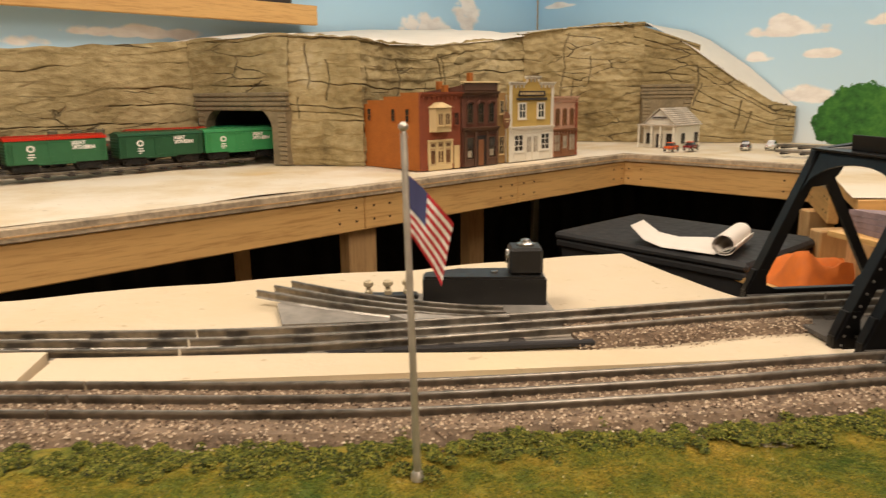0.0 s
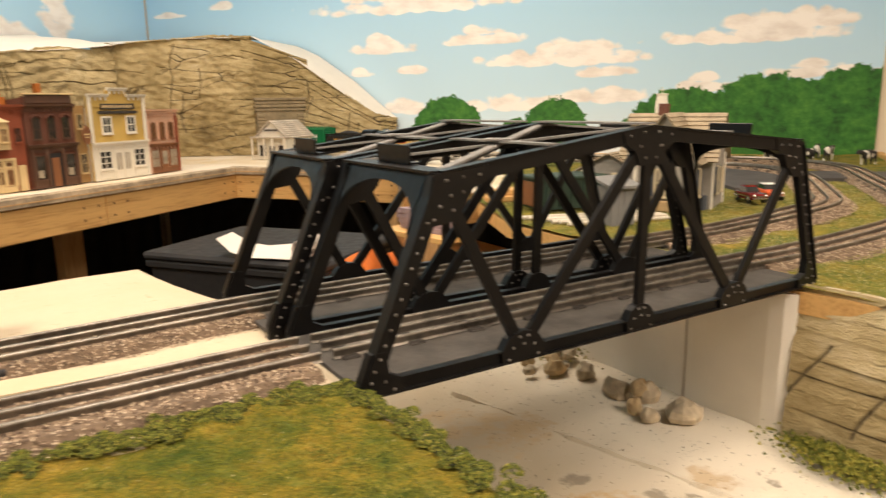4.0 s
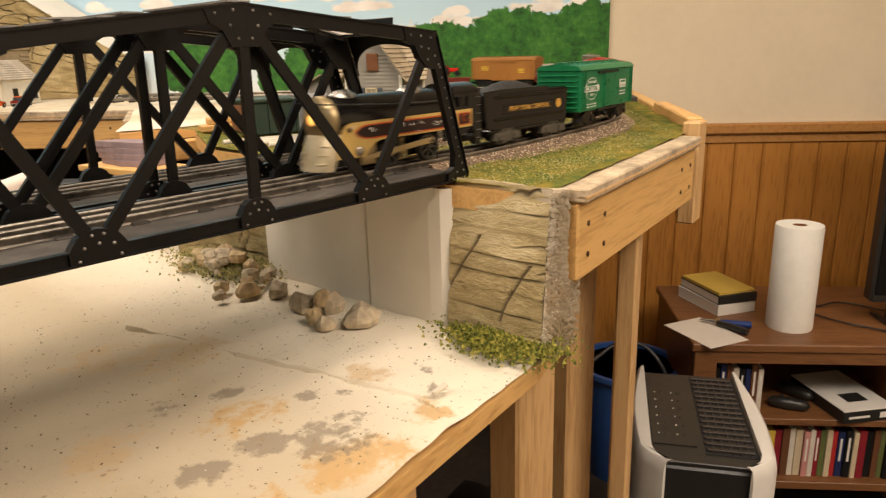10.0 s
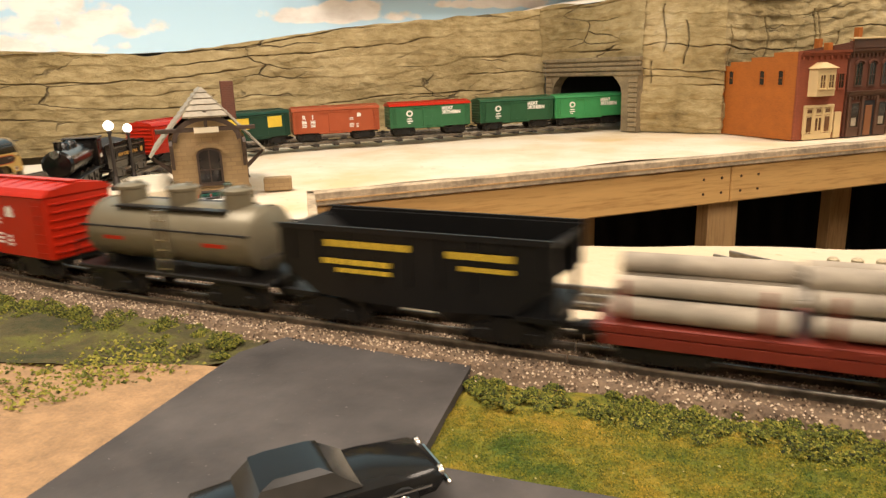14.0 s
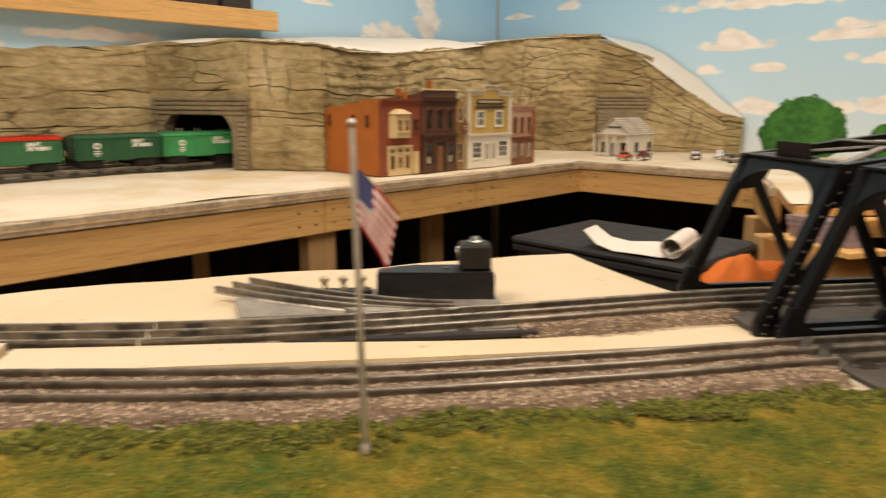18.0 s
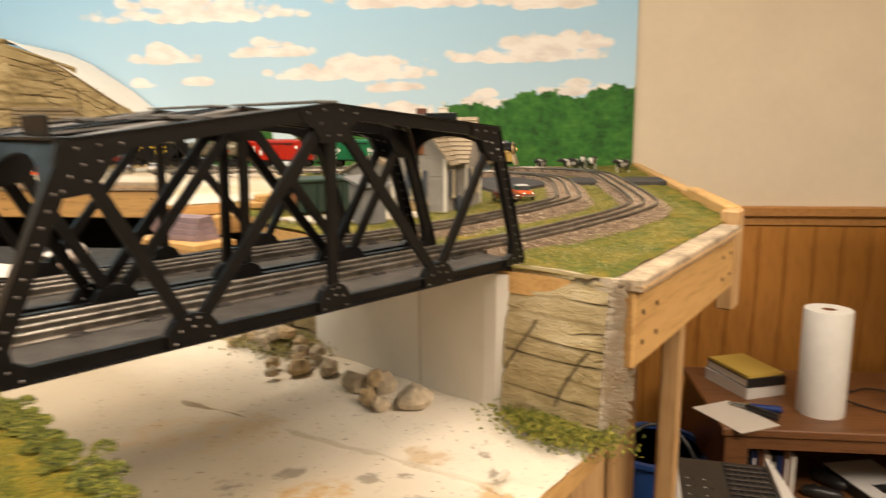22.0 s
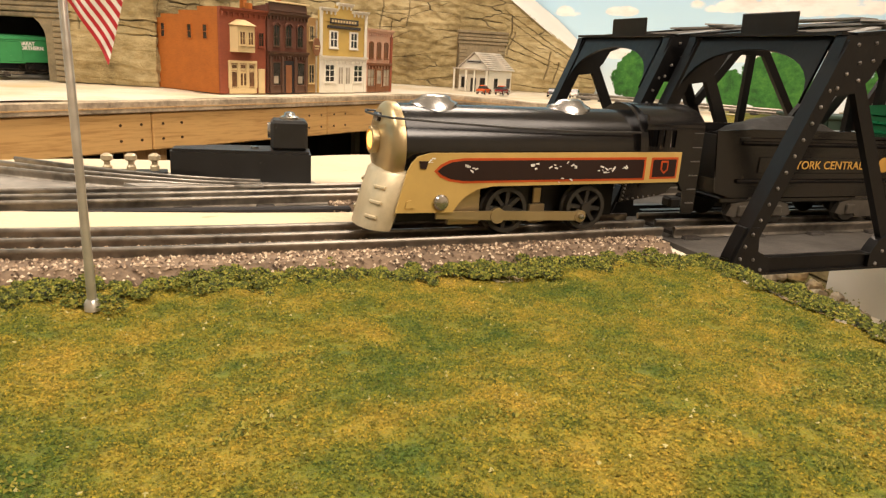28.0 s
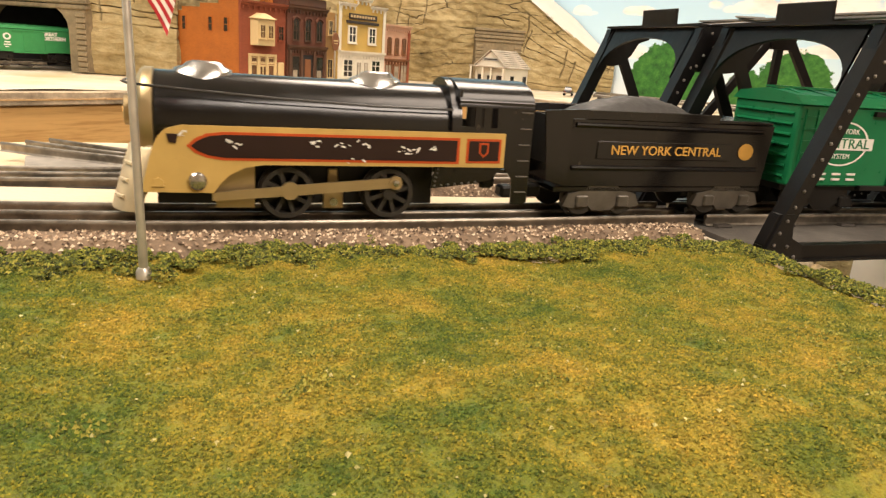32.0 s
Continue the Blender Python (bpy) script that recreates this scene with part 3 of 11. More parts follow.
def lawn_height(x, y):
    return 0.004 + 0.007 * noise.noise((x * 9, y * 9, 5)) + 0.003 * noise.noise((x * 60, y * 60, 2)) - 0.012 * max(0, (x + 0.012) / 0.03) ** 2 - 0.008 * max(0, (-0.225 - y) / 0.03)


part("turf", outline_grid(LAWN, 0.008, lawn_height, -0.004, "turf", M_TURF), M_TURF, front, "patchy green and brown ground foam turf", smooth=80)
left_turf = outline_grid([(-3.3, 0.0), (-2.3, 0.25), (-1.4, 0.14), (-0.93, 0.10), (-0.93, 0.05), (-1.1, 0.0), (-1.5, -0.02), (-2.2, -0.1)], 0.015, lambda x, y: 0.006 + 0.007 * noise.noise((x * 14, y * 14, 5)), -0.004, "turf", M_VERGE)
part("turf", left_turf, M_VERGE, front, "dark rough ground foam verge", smooth=80)

# asphalt road with its crossing, and the gravel lot beside it
road = structure("road", Shape().prism([(-0.93, -0.27), (-0.60, -0.27), (-0.60, -0.065), (-0.735, -0.06), (-0.742, 0.094), (-0.905, 0.116), (-0.935, 0.06)], -0.004, 0.0045), M_ASPHALT, "grey weathered model asphalt road", "road")
structure("plaster_crossing", Shape().prism([(-0.905, 0.180), (-0.722, 0.156), (-0.726, 0.222), (-0.900, 0.236)], -0.003, 0.012), M_TAN, "tan plaster road patch between the tracks", "road")
structure("plaster_strip", Shape().prism([(-0.718, 0.158), (-0.5, 0.150), (-0.33, 0.144), (-0.035, 0.138), (-0.035, 0.166), (-0.328, 0.184), (-0.5, 0.203), (-0.718, 0.218)], -0.003, 0.0072), M_TAN, "bare plaster strip between the tracks", "ground")
structure("gravel_lot", outline_grid([(-3.3, -0.27), (-0.925, -0.27), (-0.93, 0.04), (-1.1, 0.02), (-1.5, 0.0), (-2.2, -0.08), (-3.3, -0.05)], 0.02, bumpy(0.003, 30, 1), 0.0, "gravel", M_GRAVEL_LOT), M_GRAVEL_LOT, "orange-tan gravel parking lot", "ground", smooth=80)
far_road = structure("far_road", Shape().prism([(1.30, 0.60), (1.62, 0.64), (1.865, 0.40), (2.03, 0.515), (1.80, 0.76), (1.74, 0.95), (1.5, 0.9)], -0.002, 0.009), M_ASPHALT, "grey model road across the tracks", "road")

# river bed
bed = outline_grid([(-0.02, -0.238), (0.27, -0.184), (0.565, -0.142), (0.66, -0.118), (0.66, 0.75), (0.0, 0.75), (-0.02, 0.0)], 0.012, lambda x, y: 0.006 * noise.noise((x * 7, y * 7, 1)) + 0.003 * noise.noise((x * 25, y * 25, 4)) + 0.05 * max(0, 0.12 - x) ** 1.2, -0.195, "bed", M_RIVER)
bed_ob = structure("river_bed", Shape().prism([(-0.02, -0.238), (0.27, -0.184), (0.565, -0.142), (0.66, -0.118), (0.66, 0.75), (0.0, 0.75), (-0.02, 0.0)], -0.225, -0.203), M_PINE, "lower plywood deck of the dry river", "ground")
part("plaster_skin", bed, M_RIVER, bed_ob, "stained off-white plaster river bed", smooth=60)
# a raised dried edge of plaster
ridge = spline([(0.309, 0.349), (0.328, 0.275), (0.354, 0.158), (0.378, 0.064), (0.396, -0.012), (0.412, -0.087), (0.406, -0.150)], step=0.012)
part("plaster_ridge", Shape().sweep([(p.x + 0.004 * noise.noise((p.x * 60, p.y * 60, 3)), p.y, -0.195 + 0.004 * noise.noise((p.x * 30, p.y * 30, 8))) for p in ridge], [(-0.007, -0.006), (-0.003, 0.0025), (0.002, 0.002), (0.010, -0.006)]), M_RIVER, bed_ob, smooth=60)

# abutment of white board with a rounded corner, and the cliff end beside it
ab = Shape()
ab.prism([(0.585, 0.0), (0.575, 0.012), (0.572, 0.03), (0.572, 0.148), (0.60, 0.148), (0.60, 0.0)], -0.2, -0.012)
ab.prism([(0.572, 0.152), (0.572, 0.40), (0.60, 0.40), (0.60, 0.152)], -0.2, -0.012)
structure("abutment", ab, M_WHITE, "smooth off-white painted bridge abutment", "wall")
structure("near_abutment", Shape().box(-0.03, -0.004, 0.0, 0.36, -0.2, -0.035, c=0.004).box(-0.004, 0.022, 0.002, 0.03, -0.06, -0.02, c=0.003), M_WHITE, "off-white plaster bridge abutment", "wall")


def face(path, z0, z1, cols, rows, strata, name, seed, rough=0.008, crack=0.008, top_white=0.0, verticals=0, step=0.0012, foot=0.0):
    """A carved rock face that stands on a path of plan points; z1 is a function of how far along. Its cracks are cut in and washed dark."""
    pts = [Vector((*p, 0)) for p in path]
    lens = [0]
    for a, b in zip(pts, pts[1:]):
        lens.append(lens[-1] + (b - a).length)
    total = lens[-1]
    rnd = random.Random(seed)
    vert = [(rnd.random() * total, rnd.uniform(0.1, 0.6), rnd.uniform(0.5, 0.95)) for _ in range(verticals)]
    s, wash = Shape(), []
    for i in range(cols + 1):
        d = total * i / cols
        k = max(j for j in range(len(lens) - 1) if lens[j] <= d + 1e-9)
        f = (d - lens[k]) / max(1e-9, lens[k + 1] - lens[k])
        p = pts[k].lerp(pts[k + 1], f)
        e0 = (pts[k + 1] - pts[k]).normalized()
        nrm = Vector((e0.y, -e0.x, 0))
        top = z1(d / total)
        for j in range(rows + 1):
            h = j / rows
            z = z0 + (top - z0) * h
            out = rough * (noise.noise((d * 7, z * 9, seed)) + 0.5 * noise.noise((d * 25, z * 40, seed + 5)))
            c = 0.0
            for m in range(strata):
                zc = (m + 0.7) / strata + 0.10 * noise.noise((d * 1.6, m * 3.7, seed)) + 0.02 * noise.noise((d * 9, m * 1.3, seed))
                gate = noise.noise((d * 2.2, m * 7.1, seed + 9))
                w = abs(h - zc) * (top - z0)
                width = 0.0016 + 0.0030 * abs(noise.noise((d * 12, m, seed)))
                if gate > 0.0 and w < width:
                    c = max(c, (1 - w / width) * min(1, gate * 5))
                out += step * (1 if h > zc else -1)
            for vd, lo, hi in vert:
                w = abs(d - vd - 0.03 * noise.noise((z * 9, vd, seed)) - (h - lo) * 0.05)
                if lo < h < hi and w < 0.0035:
                    c = max(c, 1 - w / 0.0035)
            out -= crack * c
            lean = 0.05 * h * h * (top - z0)
            q = p + nrm * (out - lean + foot * (1 - h))
            s.v.append((q.x, q.y, z))
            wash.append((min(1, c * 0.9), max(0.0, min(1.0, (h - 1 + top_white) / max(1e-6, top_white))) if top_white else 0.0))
    for i in range(cols):
        for j in range(rows):
            a = i * (rows + 1) + j
            s.f.append((a, a + rows + 1, a + rows + 2, a + 1))
    me = s.mesh(name, M_ROCK, smooth=50)
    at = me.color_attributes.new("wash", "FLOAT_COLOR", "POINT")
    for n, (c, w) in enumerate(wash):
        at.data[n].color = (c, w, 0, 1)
    return me


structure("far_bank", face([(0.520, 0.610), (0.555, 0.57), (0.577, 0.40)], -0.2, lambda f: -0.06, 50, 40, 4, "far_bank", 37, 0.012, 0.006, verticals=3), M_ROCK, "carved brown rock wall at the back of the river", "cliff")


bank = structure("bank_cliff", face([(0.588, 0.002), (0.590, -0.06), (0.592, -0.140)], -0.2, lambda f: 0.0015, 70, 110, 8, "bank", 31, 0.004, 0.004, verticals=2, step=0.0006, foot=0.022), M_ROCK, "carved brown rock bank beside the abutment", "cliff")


def plaster_skirt(path, depth, bulge, seed, rows=26):
    """Lumpy white plaster that falls from a table's edge, along a path of plan points; depth(f) tells how far down."""
    s, cols = Shape(), 120
    pts = spline(path, step=math.dist(path[0], path[-1]) / cols)
    n = len(pts)
    for i, p in enumerate(pts):
        d = (pts[min(i + 1, n - 1)] - pts[max(i - 1, 0)]).normalized()
        nrm = Vector((d.y, -d.x, 0))
        low = depth(i / (n - 1))
        for j in range(-2, rows - 1):
            h = max(0.0, j / (rows - 2))
            z = -0.008 - low * h if j >= 0 else -0.013
            out = 0.012 * j if j < 0 else bulge * h ** 1.5 + 0.006 * noise.noise((p.x * 22, p.y * 22, z * 24 + seed)) + 0.007 * noise.noise((p.x * 60, p.y * 60, z * 70 + seed)) + 0.004 * noise.noise((p.x * 150, p.y * 150, z * 160 + seed)) - 0.006 * (1 - h) ** 4
            q = p + nrm * out
            s.v.append((q.x, q.y, z))
    for i in range(n - 1):
        for j in range(rows):
            a = i * (rows + 1) + j
            s.f.append((a, a + 1, a + rows + 2, a + rows + 1))
    return s


M_RAW = plaster("raw_white_plaster", (0.58, 0.51, 0.40), (0.44, 0.34, 0.21), (0.36, 0.26, 0.14), 16.0, 0.66)
structure("lawn_bank", plaster_skirt([(-0.30, -0.264), (-0.10, -0.255), (-0.025, -0.244), (0.005, -0.226), (0.018, -0.17), (0.018, -0.10), (0.008, -0.035), (0.002, 0.004)], lambda f: 0.034 + 0.170 * min(1.0, max(0.0, (f - 0.36) / 0.08)), 0.014, 5.0), M_RAW, "rough white plaster bank below the lawn", "bank", smooth=60)
structure("plaster_bank_edge", Shape().add([(0.596, -0.139, 0.0), (0.630, -0.139, -0.004), (0.632, -0.139, -0.112), (0.656, -0.136, -0.114), (0.660, -0.134, -0.206), (0.576, -0.141, -0.206), (0.600, -0.02, 0.0), (0.634, -0.02, -0.004), (0.636, -0.02, -0.112), (0.660, -0.02, -0.114), (0.664, -0.02, -0.206), (0.580, -0.02, -0.206)], [(0, 1, 2, 3, 4, 5), (11, 10, 9, 8, 7, 6)] + [(i, i + 6, (i + 1) % 6 + 6, (i + 1) % 6) for i in range(6)]), M_RAW, "ragged white plaster edge of the bank", "wall")
rnd = random.Random(4)
crust = Shape()
for i in range(1500):
    z = rnd.uniform(-0.205, -0.004)
    lo, hi = 0.594 - 0.09 * -z, 0.630 if z > -0.112 else 0.658
    x = rnd.uniform(lo, hi)
    y = -0.1405 - 0.003 * rnd.random()
    r = rnd.uniform(0.0008, 0.0028)
    crust.add([(x - r, y + 0.003, z), (x + r, y + 0.003, z + r * 0.4), (x, y - r * 0.5, z + r), (x + r * 0.3, y - r * 0.4, z - r)], [(0, 1, 2), (0, 3, 1), (0, 2, 3), (1, 3, 2)])
tagged(part("plaster_crust", crust, M_RAW), "crumbled white plaster crust on the bank", "plaster", kind="stuff")


M_SCREW = paint("dull_screw_head", (0.10, 0.06, 0.03), 0.5, 0.6)


def fascia(a, b, z0, z1, thick=0.028, label="", name="fascia_board", ply=True):
    """A board under a table's edge from plan point a to b, with the plywood's layered edge above it."""
    a, b = Vector((*a, 0)), Vector((*b, 0))
    L = (b - a).length
    turn = math.degrees(math.atan2(b.y - a.y, b.x - a.x))
    t = thing(name, label, "board", spot(a.x, a.y, 0, 0, 0, turn))
    joints = [0.0] + [j for j in (0.45, 0.72) if L > 1.5] + [1.0]
    for i, (f0, f1) in enumerate(zip(joints, joints[1:])):
        part("board", Shape().box(L * f0 + 0.001, L * f1 - 0.001, -thick * 0.5, thick * 0.5, z0, z1, c=0.003), M_PINE, t)
        for e in (f0, f1):
            for dx in (0.03, 0.085):
                for dz in (0.3, 0.7):
                    x = L * e + (dx if e == f0 else -dx)
                    if 0.02 < x < L - 0.02:
                        part("screw", Shape().rod((x, -thick * 0.5 - 0.0015, z0 + (z1 - z0) * dz), (x, -thick * 0.5 + 0.002, z0 + (z1 - z0) * dz), 0.0035, 8), M_SCREW, t)
    if ply:
        part("plywood_edge", Shape().box(0, L, -thick * 0.8, thick * 0.4, z1 + 0.001, -0.004, c=0.002), M_PLY, t, "rough layered plywood edge")
        part("ply_layer", Shape().box(0, L, -thick * 0.8 - 0.0012, -thick * 0.5, (z1 - 0.004) * 0.5 - 0.003, (z1 - 0.004) * 0.5), M_POST, t)
    return t


fascia((-1.30, 0.83), (0.545, 2.285), -0.125, -0.033, label="long pine fascia board along the back table")
fascia((0.55, 2.285), (0.985, 1.735), -0.125, -0.033, label="pine fascia board across the table corner")
fascia((0.985, 1.73), (0.80, 1.355), -0.125, -0.033, label="short pine fascia board under the table")
fascia((0.634, -0.136), (1.165, -0.048), -0.118, -0.022, thick=0.03, label="notched pine fascia board under the grassy table")
fascia((-3.0, -0.268), (-0.05, -0.258), -0.12, -0.03, label="pine fascia board along the front table")
fascia((-1.06, 0.40), (-1.305, 0.83), -0.125, -0.033, label="short pine fascia board at the table's end")
t = thing("corner_post", "upright pine end board at the table corner", "post", spot(1.205, -0.032, 0, 0, 0, 10))
part("board", Shape().box(0, 0.055, -0.02, 0.012, -0.175, 0.016, c=0.003), M_POST, t)
strip_start, strip_end = (1.255, -0.018), (2.74, 0.99)
d = Vector((strip_end[0] - strip_start[0], strip_end[1] - strip_start[1], 0))
t = thing("edge_strip", "pine edging strip along the table side", "trim", spot(*strip_start, 0, 0, 0, math.degrees(math.atan2(d.y, d.x))))
part("strip", Shape().box(0, 0.42, -0.02, 0.012, -0.10, 0.020, c=0.003), M_PINE, t)
part("strip", Shape().box(0.425, d.length, -0.02, 0.012, -0.10, 0.010, c=0.003), M_PINE, t)


def post(x, y, z_top, w=0.045, turn=0.0, label="square pine table leg standing on the floor"):
    t = thing("support_post", label, "post", spot(x, y, FLOOR, 0, 0, turn), group="pine table legs")
    part("post", Shape().box(-w, w, -w * 0.55, w * 0.55, 0, z_top - FLOOR, c=0.004), M_POST, t)
    return t


for u, v, w, top in ((0.545, 1.53, 0.047, -0.126), (-0.45, 1.53, 0.047, -0.126), (1.37, 1.90, 0.045, -0.036), (0.372, 1.90, 0.022, -0.036), (0.565, 2.30, 0.026, -0.036)):
    p = room(u, v)
    post(p.x, p.y, top, w, ROOM_TURN)
for x, y, z in ((0.66, -0.055, -0.226), (0.96, 0.055, -0.036), (0.92, 1.60, -0.126), (0.76, 1.30, -0.126), (-0.2, -0.2, -0.125), (-1.2, 0.5, -0.126), (-0.1, 0.5, -0.036), (0.3, 0.66, -0.226), (0.3, -0.14, -0.226), (2.0, 0.7, -0.036)):
    post(x, y, z)
post(0.985, -0.04, -0.119, w=0.03, turn=20)
# a shelf board and post below the rock ledge
t = thing("under_shelf", "pine shelf with a post below the table", "shelf", spot(0.72, 0.98, 0))
part("upright", Shape().box(-0.13, -0.06, -0.02, 0.02, FLOOR, -0.075), M_POST, t)
part("rail", Shape().box(-0.13, 0.30, -0.015, 0.02, -0.074, -0.03, c=0.003), M_PINE, t)
part("shelf_board", Shape().box(-0.05, 0.30, 0.022, 0.50, -0.22, -0.2), M_PINE, t)


# ---- the two loops of track ----
def ruv(u, v):
    p = room(u, v)
    return (p.x, p.y)


OUTER_POINTS = [(0.0, 0.103), (-0.2, 0.094), (-0.45, 0.095), (-0.7, 0.124), (-1.0, 0.160), (-1.33, 0.202), (-1.6, 0.280), (-1.82, 0.44), (-1.97, 0.71), (-2.01, 1.02), (-1.99, 1.30), (-1.88, 1.56), (-1.68, 1.77),
                ruv(0.0, 2.375), ruv(0.3, 2.365), ruv(0.6, 2.36), ruv(1.0, 2.38), ruv(1.4, 2.40), ruv(1.85, 2.38), ruv(2.2, 2.27), ruv(2.42, 2.02), ruv(2.47, 1.75), ruv(2.42, 1.5), ruv(2.34, 1.25), ruv(2.285, 0.85), ruv(2.28, 0.4), ruv(2.28, 0.0), ruv(2.275, -0.27), ruv(2.225, -0.44),
                ruv(2.10, -0.565), ruv(1.93, -0.625), ruv(1.6, -0.63), ruv(1.28, -0.63), (1.205, 0.138), (1.05, 0.097), (0.89, 0.089), (0.75, 0.091), (0.6, 0.097), (0.3, 0.102)]
INNER_POINTS = [ruv(2.04, 1.0), ruv(2.05, 0.5), ruv(2.05, 0.05), ruv(2.04, -0.12), ruv(1.98, -0.30), ruv(1.84, -0.43), ruv(1.65, -0.475), ruv(1.3, -0.475), (1.17, 0.303), (1.0, 0.272), (0.85, 0.264), (0.6, 0.270), (0.3, 0.275), (0.0, 0.273), (-0.25, 0.252), (-0.55, 0.236), (-0.83, 0.260), (-1.1, 0.282),
                (-1.36, 0.352), (-1.56, 0.49), (-1.71, 0.70), (-1.80, 0.93), (-1.83, 1.15), (-1.78, 1.38), (-1.66, 1.54), ruv(-0.2, 2.225), ruv(0.1, 2.22), ruv(0.4, 2.225), ruv(0.65, 2.22), ruv(1.0, 2.24)]
OUTER, INNER = spline(OUTER_POINTS, True), spline(INNER_POINTS)
STEP = 0.012
LOOP = STEP * (len(OUTER) - 1)


def rail_top(p):
    """The rails lie low on the front table and the bridges and a little higher on the raised beds of the far curves."""
    f = min(1.0, max(0.0, -1.1 - p.x, p.x - 0.65, p.y - 0.32) / 0.5)
    return 0.0135 + 0.0097 * f * f * (3 - 2 * f)


def on_line(line, s, closed):
    """The place and direction s plan units along a line."""
    k = s / STEP
    n = len(line) - 1
    k = k % n if closed else min(max(k, 0.0), n - 0.001)
    i = int(k)
    a, b = line[i], line[(i + 1) % (n + 1)]
    return a.lerp(b, k - i)


RAIL_SECTION = [(-0.0030, 0), (0.0030, 0), (0.0009, 0.0016), (0.0009, 0.0050), (0.0019, 0.0062), (0.0020, 0.0078), (0.0010, 0.0090), (-0.0010, 0.0090), (-0.0020, 0.0078), (-0.0019, 0.0062), (-0.0009, 0.0050), (-0.0009, 0.0016)]
GAUGE = 0.0255
TIE_MESH = Shape().box(-0.0085, 0.0085, -0.034, 0.034, -0.0150, -0.0075, c=0.0016).mesh("tie", M_TIE)


def lay_track(line, s0, s1, label, piece=0.67, skip=()):
    s = s0
    while s < s1 - 0.05:
        e = min(s + piece, s1)
        if any(a < (s + e) / 2 < b for a, b in skip):
            s = e
            continue
        n = max(4, int((e - s) / 0.02))
        pts = [on_line(line, s + (e - s - 0.002) * i / n, line is OUTER) for i in range(n + 1)]
        o = pts[0]
        t = thing("track_section", label, "track", spot(o.x, o.y, 0), group="three-rail track sections")
        for off in (-GAUGE, 0.0, GAUGE):
            path = []
            for i, p in enumerate(pts):
                d = (pts[min(i + 1, n)] - pts[max(i - 1, 0)]).normalized()
                q = p - o + Vector((-d.y, d.x, 0)) * off
                path.append((q.x, q.y, rail_top(p) - 0.009))
            part("rail", Shape().sweep(path, RAIL_SECTION), M_RAIL, t, smooth=50)
        k = s + 0.03
        while k < e - 0.01:
            p, q = on_line(line, k, line is OUTER), on_line(line, k + 0.01, line is OUTER)
            r = new("tie", TIE_MESH)
            r.parent = t
            r.matrix_basis = spot(p.x - o.x, p.y - o.y, rail_top(p), 0, 0, math.degrees(math.atan2(q.y - p.y, q.x - p.x)))
            k += 0.067
        s = e


lay_track(OUTER, 0.0, 5.0, "worn steel three-rail track on pink ballast")
lay_track(OUTER, LOOP - 4.0, LOOP, "worn steel three-rail track on pink ballast")
INNER_LEN = STEP * (len(INNER) - 1)
lay_track(INNER, 0.0, INNER_LEN - 0.4, "worn steel three-rail track on the inner loop")

M_BED = paint("ballast_bed", (0.19, 0.130, 0.082), 0.95, vary=0.35, scale=500, bumps=1.0)


def ballast_bed(line, s0, s1, w0, w1, label):
    n = int((s1 - s0) / 0.03)
    pts = [on_line(line, s0 + (s1 - s0) * i / n, line is OUTER) for i in range(n + 1)]
    structure("ballast_bed", Shape().sweep([(p.x, p.y, rail_top(p) - 0.0152) for p in pts], [(w0, -0.012), (w1, -0.012), (w1 - 0.018, 0.0085), (w0 + 0.018, 0.0085)]), M_BED, label, "track bed", smooth=40)
    pebbles = Shape()
    rnd = random.Random(int(s0 * 100) + 7)
    count = int((s1 - s0) * 16000)
    for _ in range(min(count, 36000)):
        s = rnd.uniform(s0, s1)
        p, q = on_line(line, s, line is OUTER), on_line(line, s + 0.01, line is OUTER)
        d = (q - p).normalized()
        off = rnd.uniform(w0 - 0.004, w1 + 0.004)
        fall = max(0.0, (w0 + 0.018 - off) / 0.018, (off - w1 + 0.018) / 0.018)
        c = p + Vector((-d.y, d.x, 0)) * off
        z = rail_top(p) - 0.0066 - 0.0115 * min(1, fall)
        r = rnd.uniform(0.0007, 0.0015)
        a = rnd.random() * 6.28
        ca, sa = math.cos(a) * r, math.sin(a) * r
        pebbles.add([(c.x + ca, c.y + sa, z), (c.x - sa, c.y + ca, z + r * 0.3), (c.x - ca, c.y - sa, z), (c.x + sa, c.y - ca, z + r * 0.2), (c.x, c.y, z + r * 1.2)], [(0, 1, 4), (1, 2, 4), (2, 3, 4), (3, 0, 4)])
    tagged(part("ballast", pebbles, M_BALLAST), "loose pink and grey ballast along the track", "ballast", kind="stuff")


# side +: to the left of the line's direction; trains run towards -x, so the viewer's side is +
ballast_bed(OUTER, 0.01, 2.6, -0.042, 0.066, "pink-grey ballast bed of the front track")
ballast_bed(OUTER, LOOP - 3.2, LOOP - 0.61, -0.045, 0.05, "pink-grey ballast bed of the curve")
ballast_bed(INNER, 0.9, 2.78, -0.045, 0.05, "pink-grey ballast bed of the inner curve")
ballast_bed(INNER, 3.41, 3.66, -0.03, 0.058, "loose ballast bed of the rear track")
ballast_bed(INNER, 4.35, 4.9, -0.045, 0.10, "dark gravel bed of the rear track")

# a black plastic strip lies along the rear track
t = thing("black_strip", "long black plastic strip lying beside the track", "strip", spot(-0.53, 0.2135, 0.0, 0, 0, -1.0))
part("bar", Shape().box(0, 0.30, -0.004, 0.004, 0, 0.006, c=0.0015), M_DARK, t)


